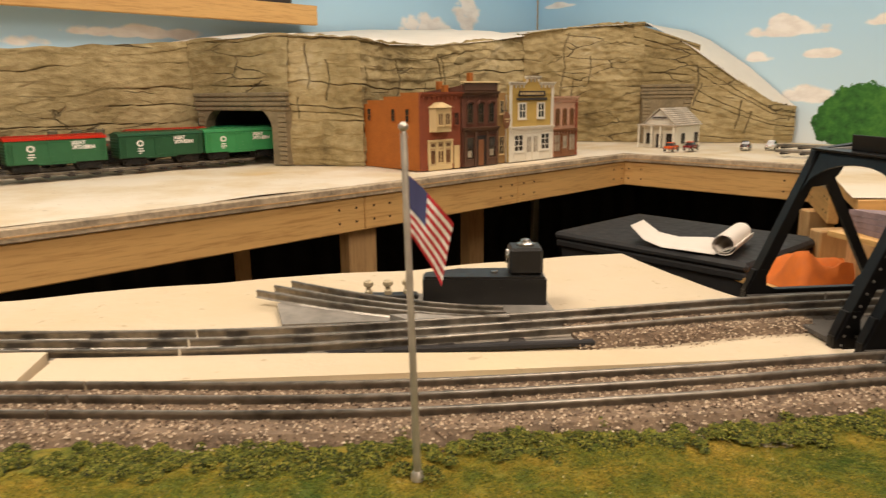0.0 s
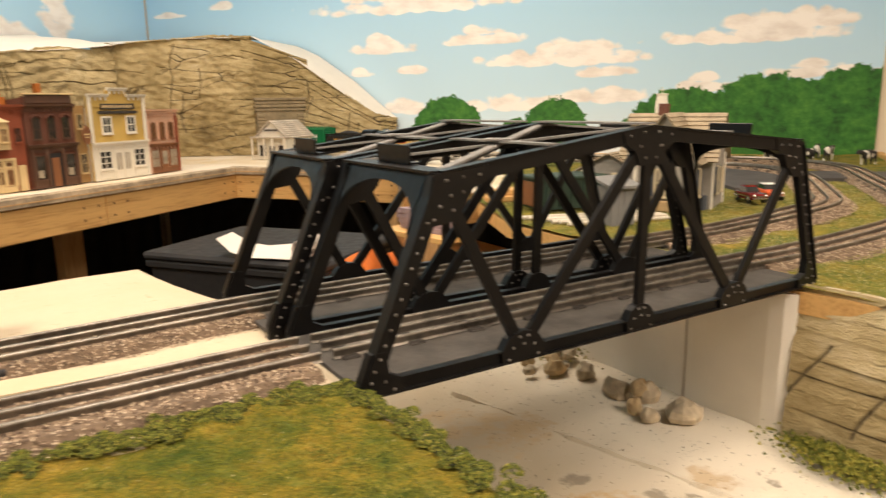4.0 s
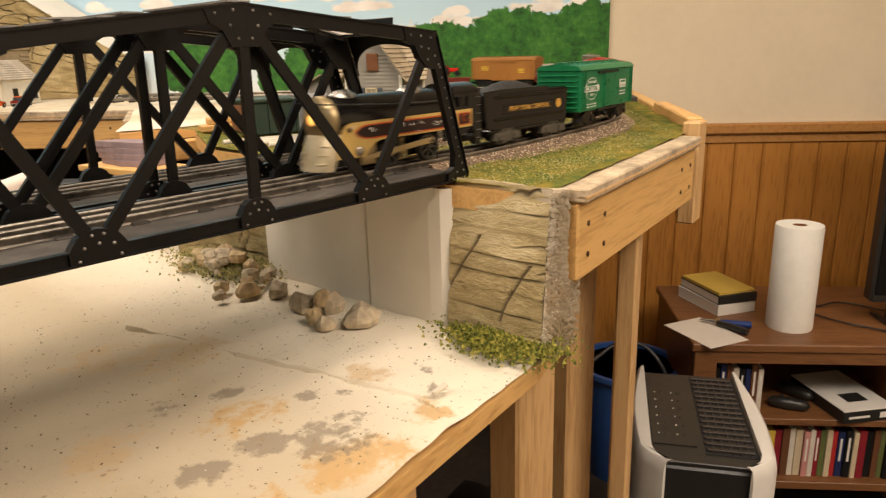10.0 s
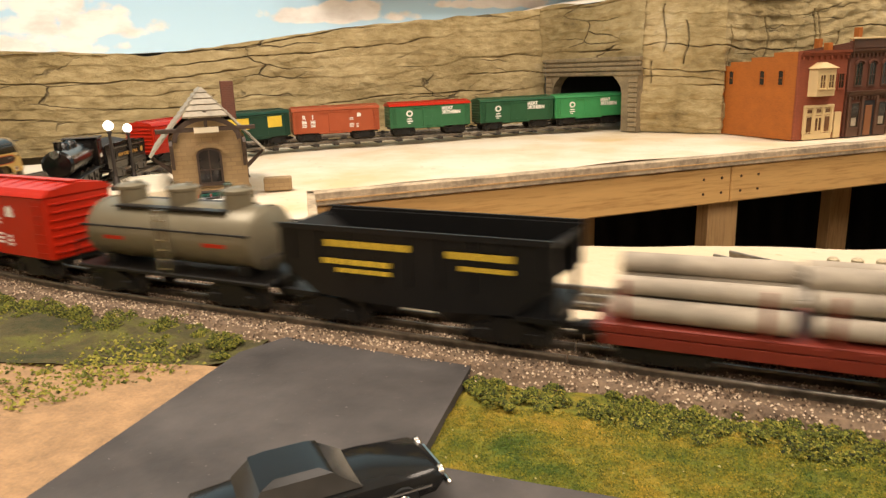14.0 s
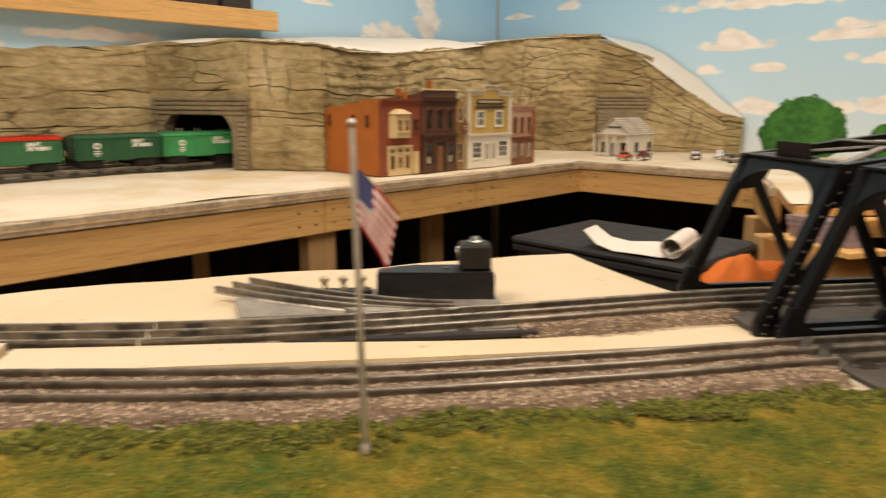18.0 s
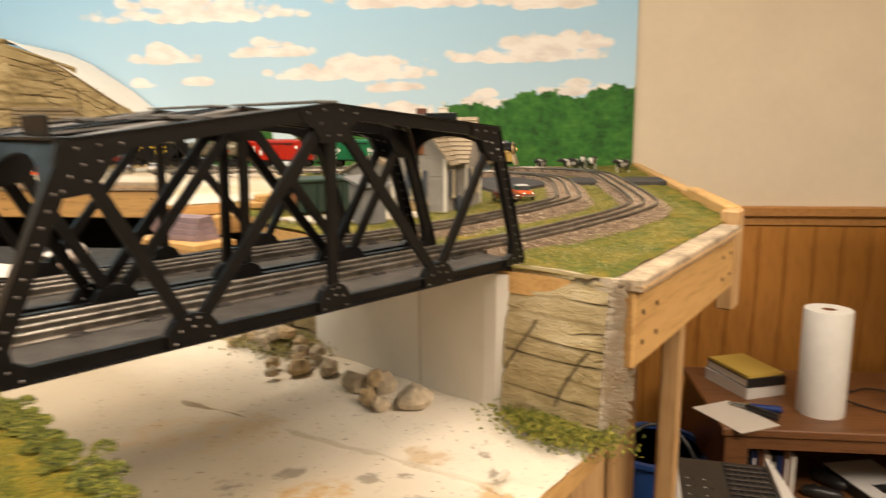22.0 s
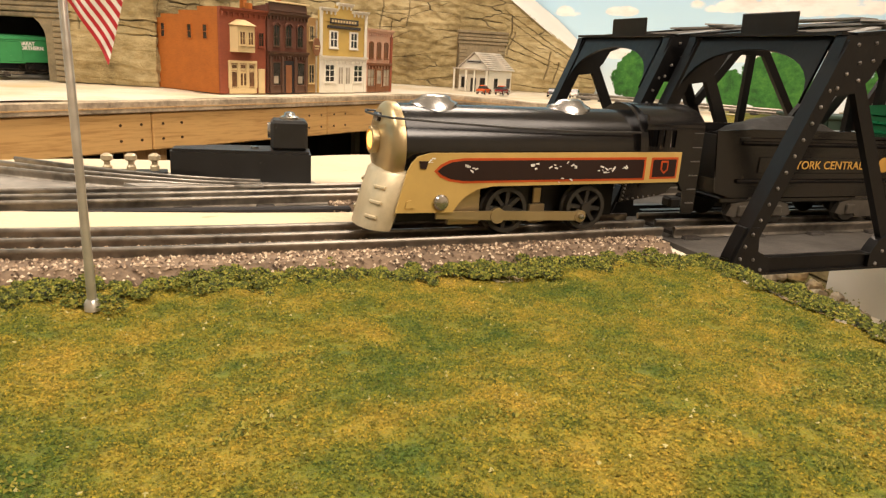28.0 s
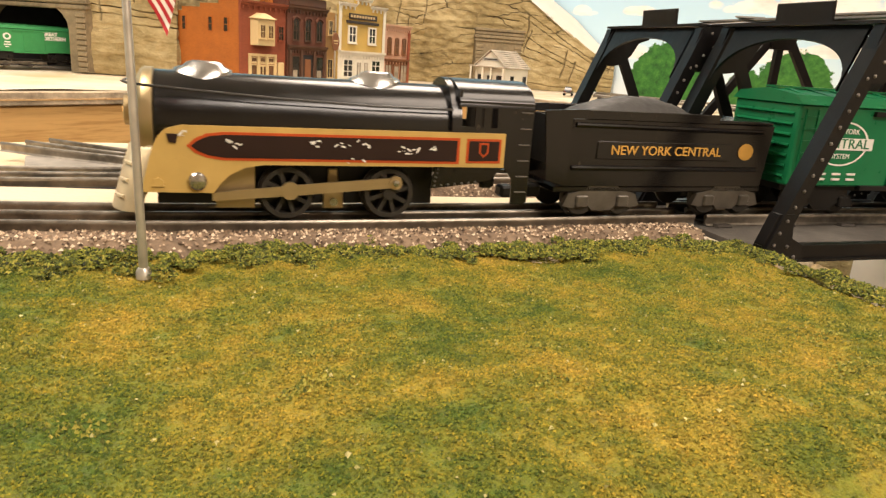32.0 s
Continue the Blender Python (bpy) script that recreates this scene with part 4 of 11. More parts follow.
# ---- the truss bridges ----
def rivet(s, x, y, z, side, r=0.0015):
    s.lathe([(r, 0), (r * 0.9, 0.0009), (r * 0.4, 0.0015)], 6, Matrix.Translation((x, y, z)) @ Euler((radians(90 * side), 0, 0)).to_matrix().to_4x4())


def member(s, a, b, w, y0, y1):
    """A flat bar in the truss plane from a to b, in x and z."""
    a, b = Vector(a), Vector(b)
    d = (b - a).normalized()
    n = Vector((-d.y, d.x)) * w * 0.5
    s.profile([tuple(a + n), tuple(a - n), tuple(b - n), tuple(b + n)], y0 - 0.0018, y1 + 0.0018)


BR_L, BR_W, BR_DROP = 0.616, 0.162, 0.004
NODE_B = [(0.160, 0.010), (0.308, 0.010), (0.456, 0.010)]
NODE_T = [(0.077, 0.1655), (0.312, 0.1945), (0.557, 0.1715)]


CHORD = [(-0.0052, 0), (0.0052, 0), (0.0052, 0.0016), (0.0012, 0.0016), (0.0012, 0.0112), (0.0040, 0.0112), (0.0040, 0.0126), (-0.0040, 0.0126), (-0.0040, 0.0112), (-0.0012, 0.0112), (-0.0012, 0.0016), (-0.0052, 0.0016)]
M_DUSTY = paint("dusty_black_metal", (0.22, 0.205, 0.185), 0.6, 0.0, vary=0.3, scale=200)


def flange(a, b, y, w, up):
    """A flat strip on top of a sloping truss bar, across the truss plane."""
    (xa, za), (xb, zb) = a, b
    v = [(x, y + dy, z + dz) for x, z in ((xa, za), (xb, zb)) for dy, dz in ((-w, up), (w, up), (w, up + 0.0016), (-w, up + 0.0016))]
    return Shape().add(v, [(0, 1, 2, 3), (7, 6, 5, 4), (0, 4, 5, 1), (1, 5, 6, 2), (2, 6, 7, 3), (3, 7, 4, 0)])


def truss(bridge, y, side):
    A0, A4 = (0.008, 0.006), (BR_L - 0.008, 0.006)
    T1, T2, T3 = NODE_T
    G1, G2, G3 = NODE_B
    y0, y1 = y - 0.0016, y + 0.0016
    part("bottom_chord", Shape().add([(x, y + a, z) for x in (0.0, BR_L) for a, z in CHORD], [tuple(range(12)), tuple(range(23, 11, -1))] + [(i, i + 12, (i + 1) % 12 + 12, (i + 1) % 12) for i in range(12)]), M_BLACK, bridge)
    for a, b in ((T1, T2), (T2, T3)):
        s = Shape()
        member(s, a, b, 0.0125, y0, y1)
        chord = part("top_chord", s, M_BLACK, bridge)
        part("top_flange", flange(a, b, y, 0.0058, 0.0062), M_BLACK, chord)
    for a, b in ((A0, T1), (A4, T3)):
        s = Shape()
        member(s, a, b, 0.0142, y0 - 0.0006, y1 + 0.0006)
        # the post's outer web, across the truss plane
        d = (Vector(b) - Vector(a)).normalized()
        out = Vector((-d.y, d.x)) * (0.0072 if b[0] > a[0] else -0.0072)
        pa, pb = Vector(a) + out, Vector(b) + out
        s.add([(p.x, y + dy, p.y) for p in (pa, pb, pb - out * 0.22, pa - out * 0.22) for dy in (-0.0066, 0.0066)], [(0, 1, 3, 2), (2, 3, 5, 4), (4, 5, 7, 6), (6, 7, 1, 0), (0, 2, 4, 6), (1, 7, 5, 3)])
        post_part = part("end_post", s, M_BLACK, bridge)
        r = Shape()
        for k in range(9):
            q = Vector(a).lerp(Vector(b), 0.22 + 0.58 * k / 8)
            rivet(r, q.x, y + 0.0040 * side, q.y, -side)
        part("rivet_pattern", r, M_RIVET, post_part)
    for a, b in ((T1, G1), (G1, T2), (T2, G3), (G3, T3)):
        s = Shape()
        member(s, a, b, 0.0106, y0 + 0.0006, y1 - 0.0006)
        part("diagonal", s, M_BLACK, bridge)
    s = Shape()
    member(s, G2, T2, 0.0098, y0 + 0.0003, y1 - 0.0003)
    part("hanger", s, M_BLACK, bridge)
    f0, f1 = y - 0.0046, y + 0.0046
    for i, (gx, gz) in enumerate(NODE_B):
        w = 0.0235 if i != 1 else 0.0195
        outline = [(gx - w, 0.0), (gx + w, 0.0), (gx + w, 0.012)] + [(gx + w * math.cos(a) * 0.92, 0.012 + 0.016 * math.sin(a)) for a in (0.3, 0.7, 1.1, 1.57, 2.04, 2.44, 2.84)] + [(gx - w, 0.012)]
        g = part("gusset", Shape().profile(outline, f0, f1), M_BLACK, bridge)
        s = Shape()
        for dx, dz in ((-0.7, 0.004), (0.7, 0.004), (-0.5, 0.014), (0.0, 0.016), (0.5, 0.014), (-0.2, 0.023), (0.2, 0.023)):
            rivet(s, gx + dx * w, y + 0.0046 * side, dz, -side)
        part("rivet_pattern", s, M_RIVET, g)
    for (gx, gz), sg in ((A0, 1), (A4, -1)):
        base = 0.0 if sg > 0 else BR_L
        outline = [(base, 0.0), (base + sg * 0.040, 0.0), (base + sg * 0.036, 0.013), (base + sg * 0.026, 0.018), (base + sg * 0.024, 0.036), (base + sg * 0.010, 0.036), (base + sg * 0.001, 0.014)]
        g = part("gusset", Shape().profile(outline, f0, f1), M_BLACK, bridge)
        s = Shape()
        for dx, dz in ((0.008, 0.004), (0.030, 0.004), (0.010, 0.013), (0.022, 0.012), (0.013, 0.022), (0.018, 0.031)):
            rivet(s, base + sg * dx, y + 0.0046 * side, dz, -side)
        part("rivet_pattern", s, M_RIVET, g)
    for i, (gx, gz) in enumerate(NODE_T):
        sg = (1, 0, -1)[i]
        top = gz + 0.0062
        if sg:
            outline = [(gx - sg * 0.008, top - 0.001), (gx + sg * 0.046, top + 0.0045), (gx + sg * 0.043, gz - 0.003), (gx + sg * 0.030, gz - 0.008), (gx + sg * 0.022, gz - 0.022), (gx + sg * 0.010, gz - 0.033), (gx - sg * 0.004, gz - 0.035), (gx - sg * 0.020, gz - 0.036)]
        else:
            outline = [(gx - 0.038, top - 0.0045), (gx, top), (gx + 0.038, top - 0.0035), (gx + 0.034, gz - 0.009), (gx + 0.022, gz - 0.016), (gx + 0.014, gz - 0.030), (gx - 0.014, gz - 0.030), (gx - 0.022, gz - 0.016), (gx - 0.034, gz - 0.009)]
        g = part("gusset", Shape().profile(outline, f0, f1), M_BLACK, bridge)
        s = Shape()
        spots = ((0.004, 0.0), (0.020, 0.002), (0.036, 0.003), (0.008, -0.012), (0.020, -0.010), (-0.002, -0.020), (0.010, -0.024), (-0.008, -0.030)) if sg else ((-0.028, -0.002), (-0.010, 0.001), (0.010, 0.001), (0.028, -0.002), (-0.014, -0.012), (0.014, -0.012), (-0.007, -0.023), (0.007, -0.023))
        for dx, dz in spots:
            rivet(s, gx + (sg or 1) * dx, y + 0.0046 * side, gz + dz, -side)
        part("rivet_pattern", s, M_RIVET, g)


def flat_bar(a, c, half, thick=0.0022):
    """A flat strip between two points, level across."""
    a, c = Vector(a), Vector(c)
    dd = (c - a).normalized()
    nn = Vector((-dd.y, dd.x, 0)).normalized() * half
    up = Vector((0, 0, thick))
    return Shape().add([a + nn, a - nn, c - nn, c + nn, a + nn + up, a - nn + up, c - nn + up, c + nn + up], [(0, 1, 2, 3), (7, 6, 5, 4), (0, 4, 5, 1), (1, 5, 6, 2), (2, 6, 7, 3), (3, 7, 4, 0)])


def truss_bridge(x, y, label):
    b = thing("truss_bridge", label, "bridge", spot(x, y, -BR_DROP), group="model truss bridges")
    truss(b, 0.003, -1)
    truss(b, BR_W, 1)
    part("deck", Shape().box(0.002, BR_L - 0.002, 0.0088, BR_W - 0.0058, 0.0035, 0.0078), M_GREY, b, "gritty grey metal deck")
    for gx, gz in NODE_B:
        part("floor_beam", Shape().box(gx - 0.004, gx + 0.004, 0.0088, BR_W - 0.0058, -0.003, 0.003), M_BLACK, b)
    mid = (BR_W + 0.003) * 0.5
    for i, sg in ((0, 1), (2, -1)):
        gx, gz = NODE_T[i]
        lean = math.degrees(math.atan2(gx - 0.008 if sg > 0 else BR_L - 0.008 - gx, gz - 0.006)) * sg
        # portal plate with an arched opening, leaning with the end posts
        n = 18
        low = [(mid - (mid - 0.013) * math.cos(math.pi * k / n), -0.046 + 0.041 * math.sin(math.pi * k / n) ** 0.8) for k in range(n + 1)]
        rim = [(x, yy, zz) for yy, low_z in low for x, zz in ((-0.0012, low_z), (0.0012, low_z), (0.0012, 0.0055), (-0.0012, 0.0055))]
        s = Shape().add(rim, [(4 * k + e, 4 * k + (e + 1) % 4, 4 * k + 4 + (e + 1) % 4, 4 * k + 4 + e) for k in range(n) for e in range(4)])
        part("portal_plate", s, M_BLACK, b, m=spot(gx - sg * 0.006, 0, gz, 0, lean, 0))
        part("portal_top", Shape().box(-0.010, 0.014, 0.001, BR_W + 0.002, 0.0, 0.0022), M_BLACK, b, m=spot(gx + (0.0 if sg > 0 else -0.004), 0, gz + 0.0058))
        plate = Shape().box(-0.0012, 0.0012, mid - 0.025, mid + 0.035, 0.0, 0.0165, c=0.0006).box(-0.001, 0.009, mid - 0.025, mid + 0.035, 0.0, 0.0016)
        part("name_plate", plate, M_BLACK, b, "blank black name plate", m=spot(gx + sg * 0.006, 0, gz + 0.0084, 0, -3 * sg, 0))
    # top lateral bracing
    for (xa, za), (xb, zb) in ((NODE_T[0], NODE_T[1]), (NODE_T[2], NODE_T[1])):
        for ya, yb in ((0.008, BR_W - 0.004), (BR_W - 0.004, 0.008)):
            brace = part("lateral_brace", flat_bar((xa, ya, za + 0.0050), (xb, yb, zb + 0.0050), 0.0042), M_DUSTY, b)
            part("brace_web", flat_bar((xa, ya, za + 0.0012), (xb, yb, zb + 0.0012), 0.0010, 0.0038), M_BLACK, brace)
        m = ((xa + xb) / 2, (za + zb) / 2)
        part("cross_strut", Shape().box(m[0] - 0.0075, m[0] + 0.0075, 0.004, BR_W, m[1] + 0.0078, m[1] + 0.0096), M_DUSTY, b)
        part("centre_plate", Shape().prism([(m[0] - 0.022, mid), (m[0], mid - 0.018), (m[0] + 0.022, mid), (m[0], mid + 0.018)], m[1] + 0.0100, m[1] + 0.0114), M_DUSTY, b)
    gx, gz = NODE_T[1]
    part("cross_strut", Shape().box(gx - 0.012, gx + 0.012, 0.004, BR_W, gz + 0.0080, gz + 0.0098), M_DUSTY, b)
    return b


truss_bridge(0.0, 0.0, "black riveted metal truss bridge carrying the front track")
truss_bridge(-0.012, 0.181, "black riveted metal truss bridge carrying the rear track")


# ---- cliffs round the back ----
def skyline(stops):
    def at(f):
        for (a, za), (b, zb) in zip(stops, stops[1:]):
            if a <= f <= b:
                return za + (zb - za) * (f - a) / (b - a) + 0.008 * noise.noise((f * 40, 1, 1))
        return stops[-1][1]
    return at


def shares(path):
    """How far along its length each point of a path lies."""
    d = [0.0]
    for a, b in zip(path, path[1:]):
        d.append(d[-1] + math.dist(a, b))
    return [q / d[-1] for q in d]


def cap(name, path, tops, wall_at, label):
    """White plaster from a cliff's top edge back to the wall."""
    s = Shape()
    n = len(path)
    rows = 8
    for i, (p, z) in enumerate(zip(path, tops)):
        w = wall_at(i)
        for j in range(rows + 1):
            f = j / rows
            q = Vector((*p, 0)).lerp(Vector((w[0], w[1], 0)), f)
            s.v.append((q.x, q.y, z - 0.006 + (w[2] - z) * f ** 0.7 + 0.012 * noise.noise((q.x * 9, q.y * 9, 2))))
    for i in range(n - 1):
        for j in range(rows):
            a = i * (rows + 1) + j
            s.f.append((a, a + rows + 1, a + rows + 2, a + 1))
    structure(name, s, M_WHITE, label, "cliff top", smooth=70)


top_left = skyline([(0.0, 0.27), (0.30, 0.29), (0.37, 0.33), (0.55, 0.30), (0.75, 0.375), (1.0, 0.43)])
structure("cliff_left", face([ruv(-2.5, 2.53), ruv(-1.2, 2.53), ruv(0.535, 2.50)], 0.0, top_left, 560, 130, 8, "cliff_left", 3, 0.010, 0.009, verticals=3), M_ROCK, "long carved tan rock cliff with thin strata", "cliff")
cap("cliff_top_left", [ruv(-2.5 + 3.04 * i / 12, 2.53) for i in range(13)], [top_left(i / 12) for i in range(13)], lambda i: (*ruv(-2.5 + 3.04 * i / 12, 2.75), top_left(i / 12) - 0.01), "tan plaster ledge on top of the cliff")
main_path = [ruv(0.655, 2.06), ruv(0.80, 1.84), ruv(0.95, 1.87), ruv(1.2, 1.90), ruv(1.45, 1.88), ruv(1.66, 1.88), ruv(1.70, 1.96), ruv(1.82, 2.14)]
top_main = skyline([(0.0, 0.435), (0.25, 0.41), (0.45, 0.405), (0.62, 0.44), (0.70, 0.435), (0.82, 0.47), (1.0, 0.47)])
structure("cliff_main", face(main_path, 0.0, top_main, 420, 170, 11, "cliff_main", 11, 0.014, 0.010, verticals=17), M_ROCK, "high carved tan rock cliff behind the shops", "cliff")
cap("cliff_top_main", [ruv(0.56, 2.35)] + main_path, [0.43] + [top_main(f) for f in shares(main_path)], lambda i: (*ruv((0.50, 0.62, 0.85, 1.05, 1.3, 1.5, 1.75, 1.9, 2.1)[i], 2.72), (0.44, 0.46, 0.49, 0.50, 0.52, 0.54, 0.55, 0.56, 0.56)[i]), "bare white plaster slope on top of the cliff")
right_path = [ruv(1.80, 2.13), ruv(2.0, 2.20), ruv(2.2, 2.06), ruv(2.30, 1.85), ruv(2.362, 1.768)]
top_right = skyline([(0.0, 0.475), (0.4, 0.52), (0.75, 0.55), (1.0, 0.545)])
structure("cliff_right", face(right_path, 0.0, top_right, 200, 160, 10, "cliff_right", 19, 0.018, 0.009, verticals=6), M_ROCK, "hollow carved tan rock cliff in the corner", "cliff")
end_path = [ruv(2.498, 1.622), ruv(2.585, 1.43), ruv(2.66, 1.27), ruv(2.75, 1.22)]
top_end = skyline([(0.0, 0.44), (0.40, 0.30), (0.75, 0.185), (1.0, 0.16)])
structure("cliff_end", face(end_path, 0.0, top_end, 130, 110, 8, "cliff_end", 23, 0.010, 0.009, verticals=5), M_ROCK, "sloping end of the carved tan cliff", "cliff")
cap("cliff_top_right", right_path + [ruv(2.45, 1.70)] + end_path, [top_right(f) for f in shares(right_path)] + [0.49] + [top_end(f) for f in shares(end_path)], lambda i: (*ruv(*((2.3, 2.7), (2.6, 2.7), (2.75, 2.3), (2.76, 2.1), (2.765, 1.95), (2.77, 1.78), (2.77, 1.66), (2.775, 1.46), (2.775, 1.30), (2.775, 1.23))[i]), (0.56, 0.58, 0.59, 0.58, 0.56, 0.53, 0.48, 0.35, 0.21, 0.165)[i]), "bare white plaster slope on the corner cliff")


def tunnel_portal(a, b, opening, arch, top, upper, label):
    """A stone portal between two plan points: a wall with an arched hole, a corniced top and a rock face above."""
    a, b = Vector((*a, 0)), Vector((*b, 0))
    L = (b - a).length
    t = thing("tunnel_portal", label, "tunnel portal", spot(a.x, a.y, 0, 0, 0, math.degrees(math.atan2(b.y - a.y, b.x - a.x))))
    x0, x1 = opening
    mid, r = (x0 + x1) / 2, (x1 - x0) / 2
    n = 12
    s = Shape()
    arc = [(mid - r * math.cos(math.pi * k / n), arch + r * 0.55 * math.sin(math.pi * k / n)) for k in range(n + 1)]
    s.profile([(0, 0), (x0, 0)] + arc + [(x1, 0), (L, 0), (L, top), (0, top)], -0.012, 0.03)
    part("wall", s, M_PORTAL, t)
    for k in range(4):
        part("cornice_course", Shape().box(-0.008 - 0.003 * (k % 2), L + 0.008 + 0.003 * (k % 2), -0.018 - 0.004 * (k % 2), 0.0, top - 0.062 + 0.016 * k, top - 0.048 + 0.016 * k, c=0.003), M_PORTAL, t)
    block = Shape().box(0.0, 0.034, -0.017, -0.011, 0.0, 0.0135, c=0.002).mesh("stone", M_PORTAL)
    for k in range(int((top - 0.066) / 0.016)):
        for x in (L - 0.036, 0.002):
            o = new("stone", block)
            o.parent = t
            o.matrix_basis = spot(x + 0.002 * (k % 2), 0, 0.001 + 0.016 * k)
    # added black sleeve behind the mouth: the tunnel's shade is put into its colour
    part("tunnel_shade_sleeve", Shape().profile([(x0 - 0.02, 0), (x0 - 0.01, 0), (x0 - 0.01, top - 0.01), (x1 + 0.01, top - 0.01), (x1 + 0.01, 0), (x1 + 0.02, 0), (x1 + 0.02, top - 0.001), (x0 - 0.02, top - 0.001)], 0.031, 0.40), M_DARK, t)
    return t


M_PORTAL = paint("dark_portal_stone", (0.25, 0.195, 0.115), 0.9, vary=0.35, scale=120, bumps=0.7)
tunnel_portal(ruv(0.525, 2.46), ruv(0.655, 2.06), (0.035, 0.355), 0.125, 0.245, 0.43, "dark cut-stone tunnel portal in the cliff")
structure("portal_rock", face([ruv(0.515, 2.51), ruv(0.655, 2.05)], 0.24, lambda f: 0.432 + 0.006 * math.sin(f * 9), 60, 50, 4, "portal_rock", 41, 0.010, 0.008), M_ROCK, "carved tan rock above the tunnel mouth", "cliff")
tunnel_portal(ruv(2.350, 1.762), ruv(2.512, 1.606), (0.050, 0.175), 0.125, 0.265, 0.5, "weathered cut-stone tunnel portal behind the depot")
structure("portal_rock_right", face([ruv(2.335, 1.81), ruv(2.535, 1.585)], 0.262, lambda f: 0.54 - 0.10 * f, 70, 60, 7, "portal_rock_right", 43, 0.010, 0.008), M_ROCK, "carved tan rock above the far tunnel mouth", "cliff")


# ---- rolling stock ----
def gloss(name, color, rough=0.35, **more):
    return paint(name, color, rough, vary=0.10, scale=120, bumps=0.06, shine=0.28, **more)


M_TRUCK = gloss("black_truck_metal", (0.010, 0.009, 0.008), 0.45)
M_WHEEL = gloss("worn_wheel_steel", (0.032, 0.028, 0.023), 0.35)
M_LOCO = paint("black_tin", (0.006, 0.005, 0.0045), 0.20, vary=0.10, scale=120, bumps=0.06, wear=(0.040, 0.030, 0.022))
M_GOLD = gloss("gold_tin", (0.50, 0.33, 0.10), 0.4, wear=(0.34, 0.22, 0.08))
M_BRASS = paint("dull_gold_metal", (0.45, 0.34, 0.18), 0.35, 0.75)
M_NICKEL = paint("nickel_plate", (0.50, 0.48, 0.45), 0.24, 0.95, vary=0.3, scale=150)
M_DULL = paint("dull_silver_paint", (0.50, 0.41, 0.26), 0.42, 0.3, vary=0.25, scale=150)
M_ORANGE_LINE = gloss("orange_pinstripe", (0.45, 0.07, 0.015))
M_BROWN = gloss("maroon_panel", (0.022, 0.010, 0.008), wear=(0.05, 0.02, 0.012))
M_WHITE_INK = gloss("white_lettering", (0.75, 0.72, 0.66), 0.6)
M_GOLD_INK = gloss("gold_lettering", (0.55, 0.30, 0.06), 0.5)
M_YELLOW_INK = gloss("yellow_lettering", (0.72, 0.50, 0.05), 0.5)
M_NYC = gloss("bright_green_plastic", (0.010, 0.15, 0.055), 0.3)
M_RED = gloss("bright_red_plastic", (0.43, 0.018, 0.005), 0.32)
M_SILVER_TANK = gloss("grey_silver_plastic", (0.19, 0.165, 0.11), 0.35, metal=0.25)
M_HOPPER = gloss("black_plastic", (0.007, 0.007, 0.007), 0.4)
M_MAROON = gloss("maroon_plastic", (0.17, 0.026, 0.016), 0.4)
M_TAN_BOX = gloss("orange_tan_plastic", (0.36, 0.155, 0.035), 0.45)
M_TRACTOR = gloss("tractor_red", (0.62, 0.022, 0.012), 0.25)
M_TYRE = gloss("black_rubber", (0.012, 0.012, 0.012), 0.75)
M_COAL = paint("black_coal", (0.02, 0.018, 0.016), 0.6, vary=0.4, scale=200, bumps=1.0)
M_LOG = paint("grey_log_bark", (0.36, 0.31, 0.24), 0.9, vary=0.35, scale=150, bumps=0.8)
M_GLOW = bpy.data.materials.new("headlight_glow")
M_GLOW.use_nodes = True
M_GLOW.node_tree.nodes["Principled BSDF"].inputs["Base Color"].default_value = (0.9, 0.5, 0.15, 1)
M_GLOW.node_tree.nodes["Principled BSDF"].inputs["Emission Color"].default_value = (1.0, 0.50, 0.10, 1)
M_GLOW.node_tree.nodes["Principled BSDF"].inputs["Emission Strength"].default_value = 1.6


def lettering(text, size, material, parent, m, name="lettering", stretch=1.0, bold=0.0):
    c = bpy.data.curves.new(name, "FONT")
    c.body, c.size, c.align_x, c.align_y, c.extrude, c.offset = text, size * K, "CENTER", "CENTER", 0.0002 * K, bold * K
    ob = new("text", c)
    me = bpy.data.meshes.new_from_object(ob)
    bpy.data.objects.remove(ob)
    bpy.data.curves.remove(c)
    me.materials.clear()
    me.materials.append(material)
    for v in me.vertices:
        v.co.x *= stretch
    return part(name, me, material, parent, m=m)


def side_pose(x, y, z, side):
    """Upright on a car's side: side -1 is the side towards -y."""
    return spot(x * Shape.stretch[0], y * Shape.stretch[1], z * Shape.stretch[2], 90, 0, 0 if side < 0 else 180)


def bars(spec, material, parent, y, side, name="lettering"):
    """Unreadable small lines of print: (x, z, width, height) bars."""
    s = Shape()
    for x, z, w, h in spec:
        s.box(x - w / 2, x + w / 2, y - 0.0003, y + 0.0003, z - h / 2, z + h / 2)
    return part(name, s, material, parent)


WHEEL = Shape().lathe([(0.004, -0.003), (0.0135, -0.003), (0.0150, -0.0022), (0.0150, -0.0008), (0.0130, 0.0), (0.0125, 0.004), (0.004, 0.0045)], 18, axis="y").mesh("wheel", M_WHEEL, 40)


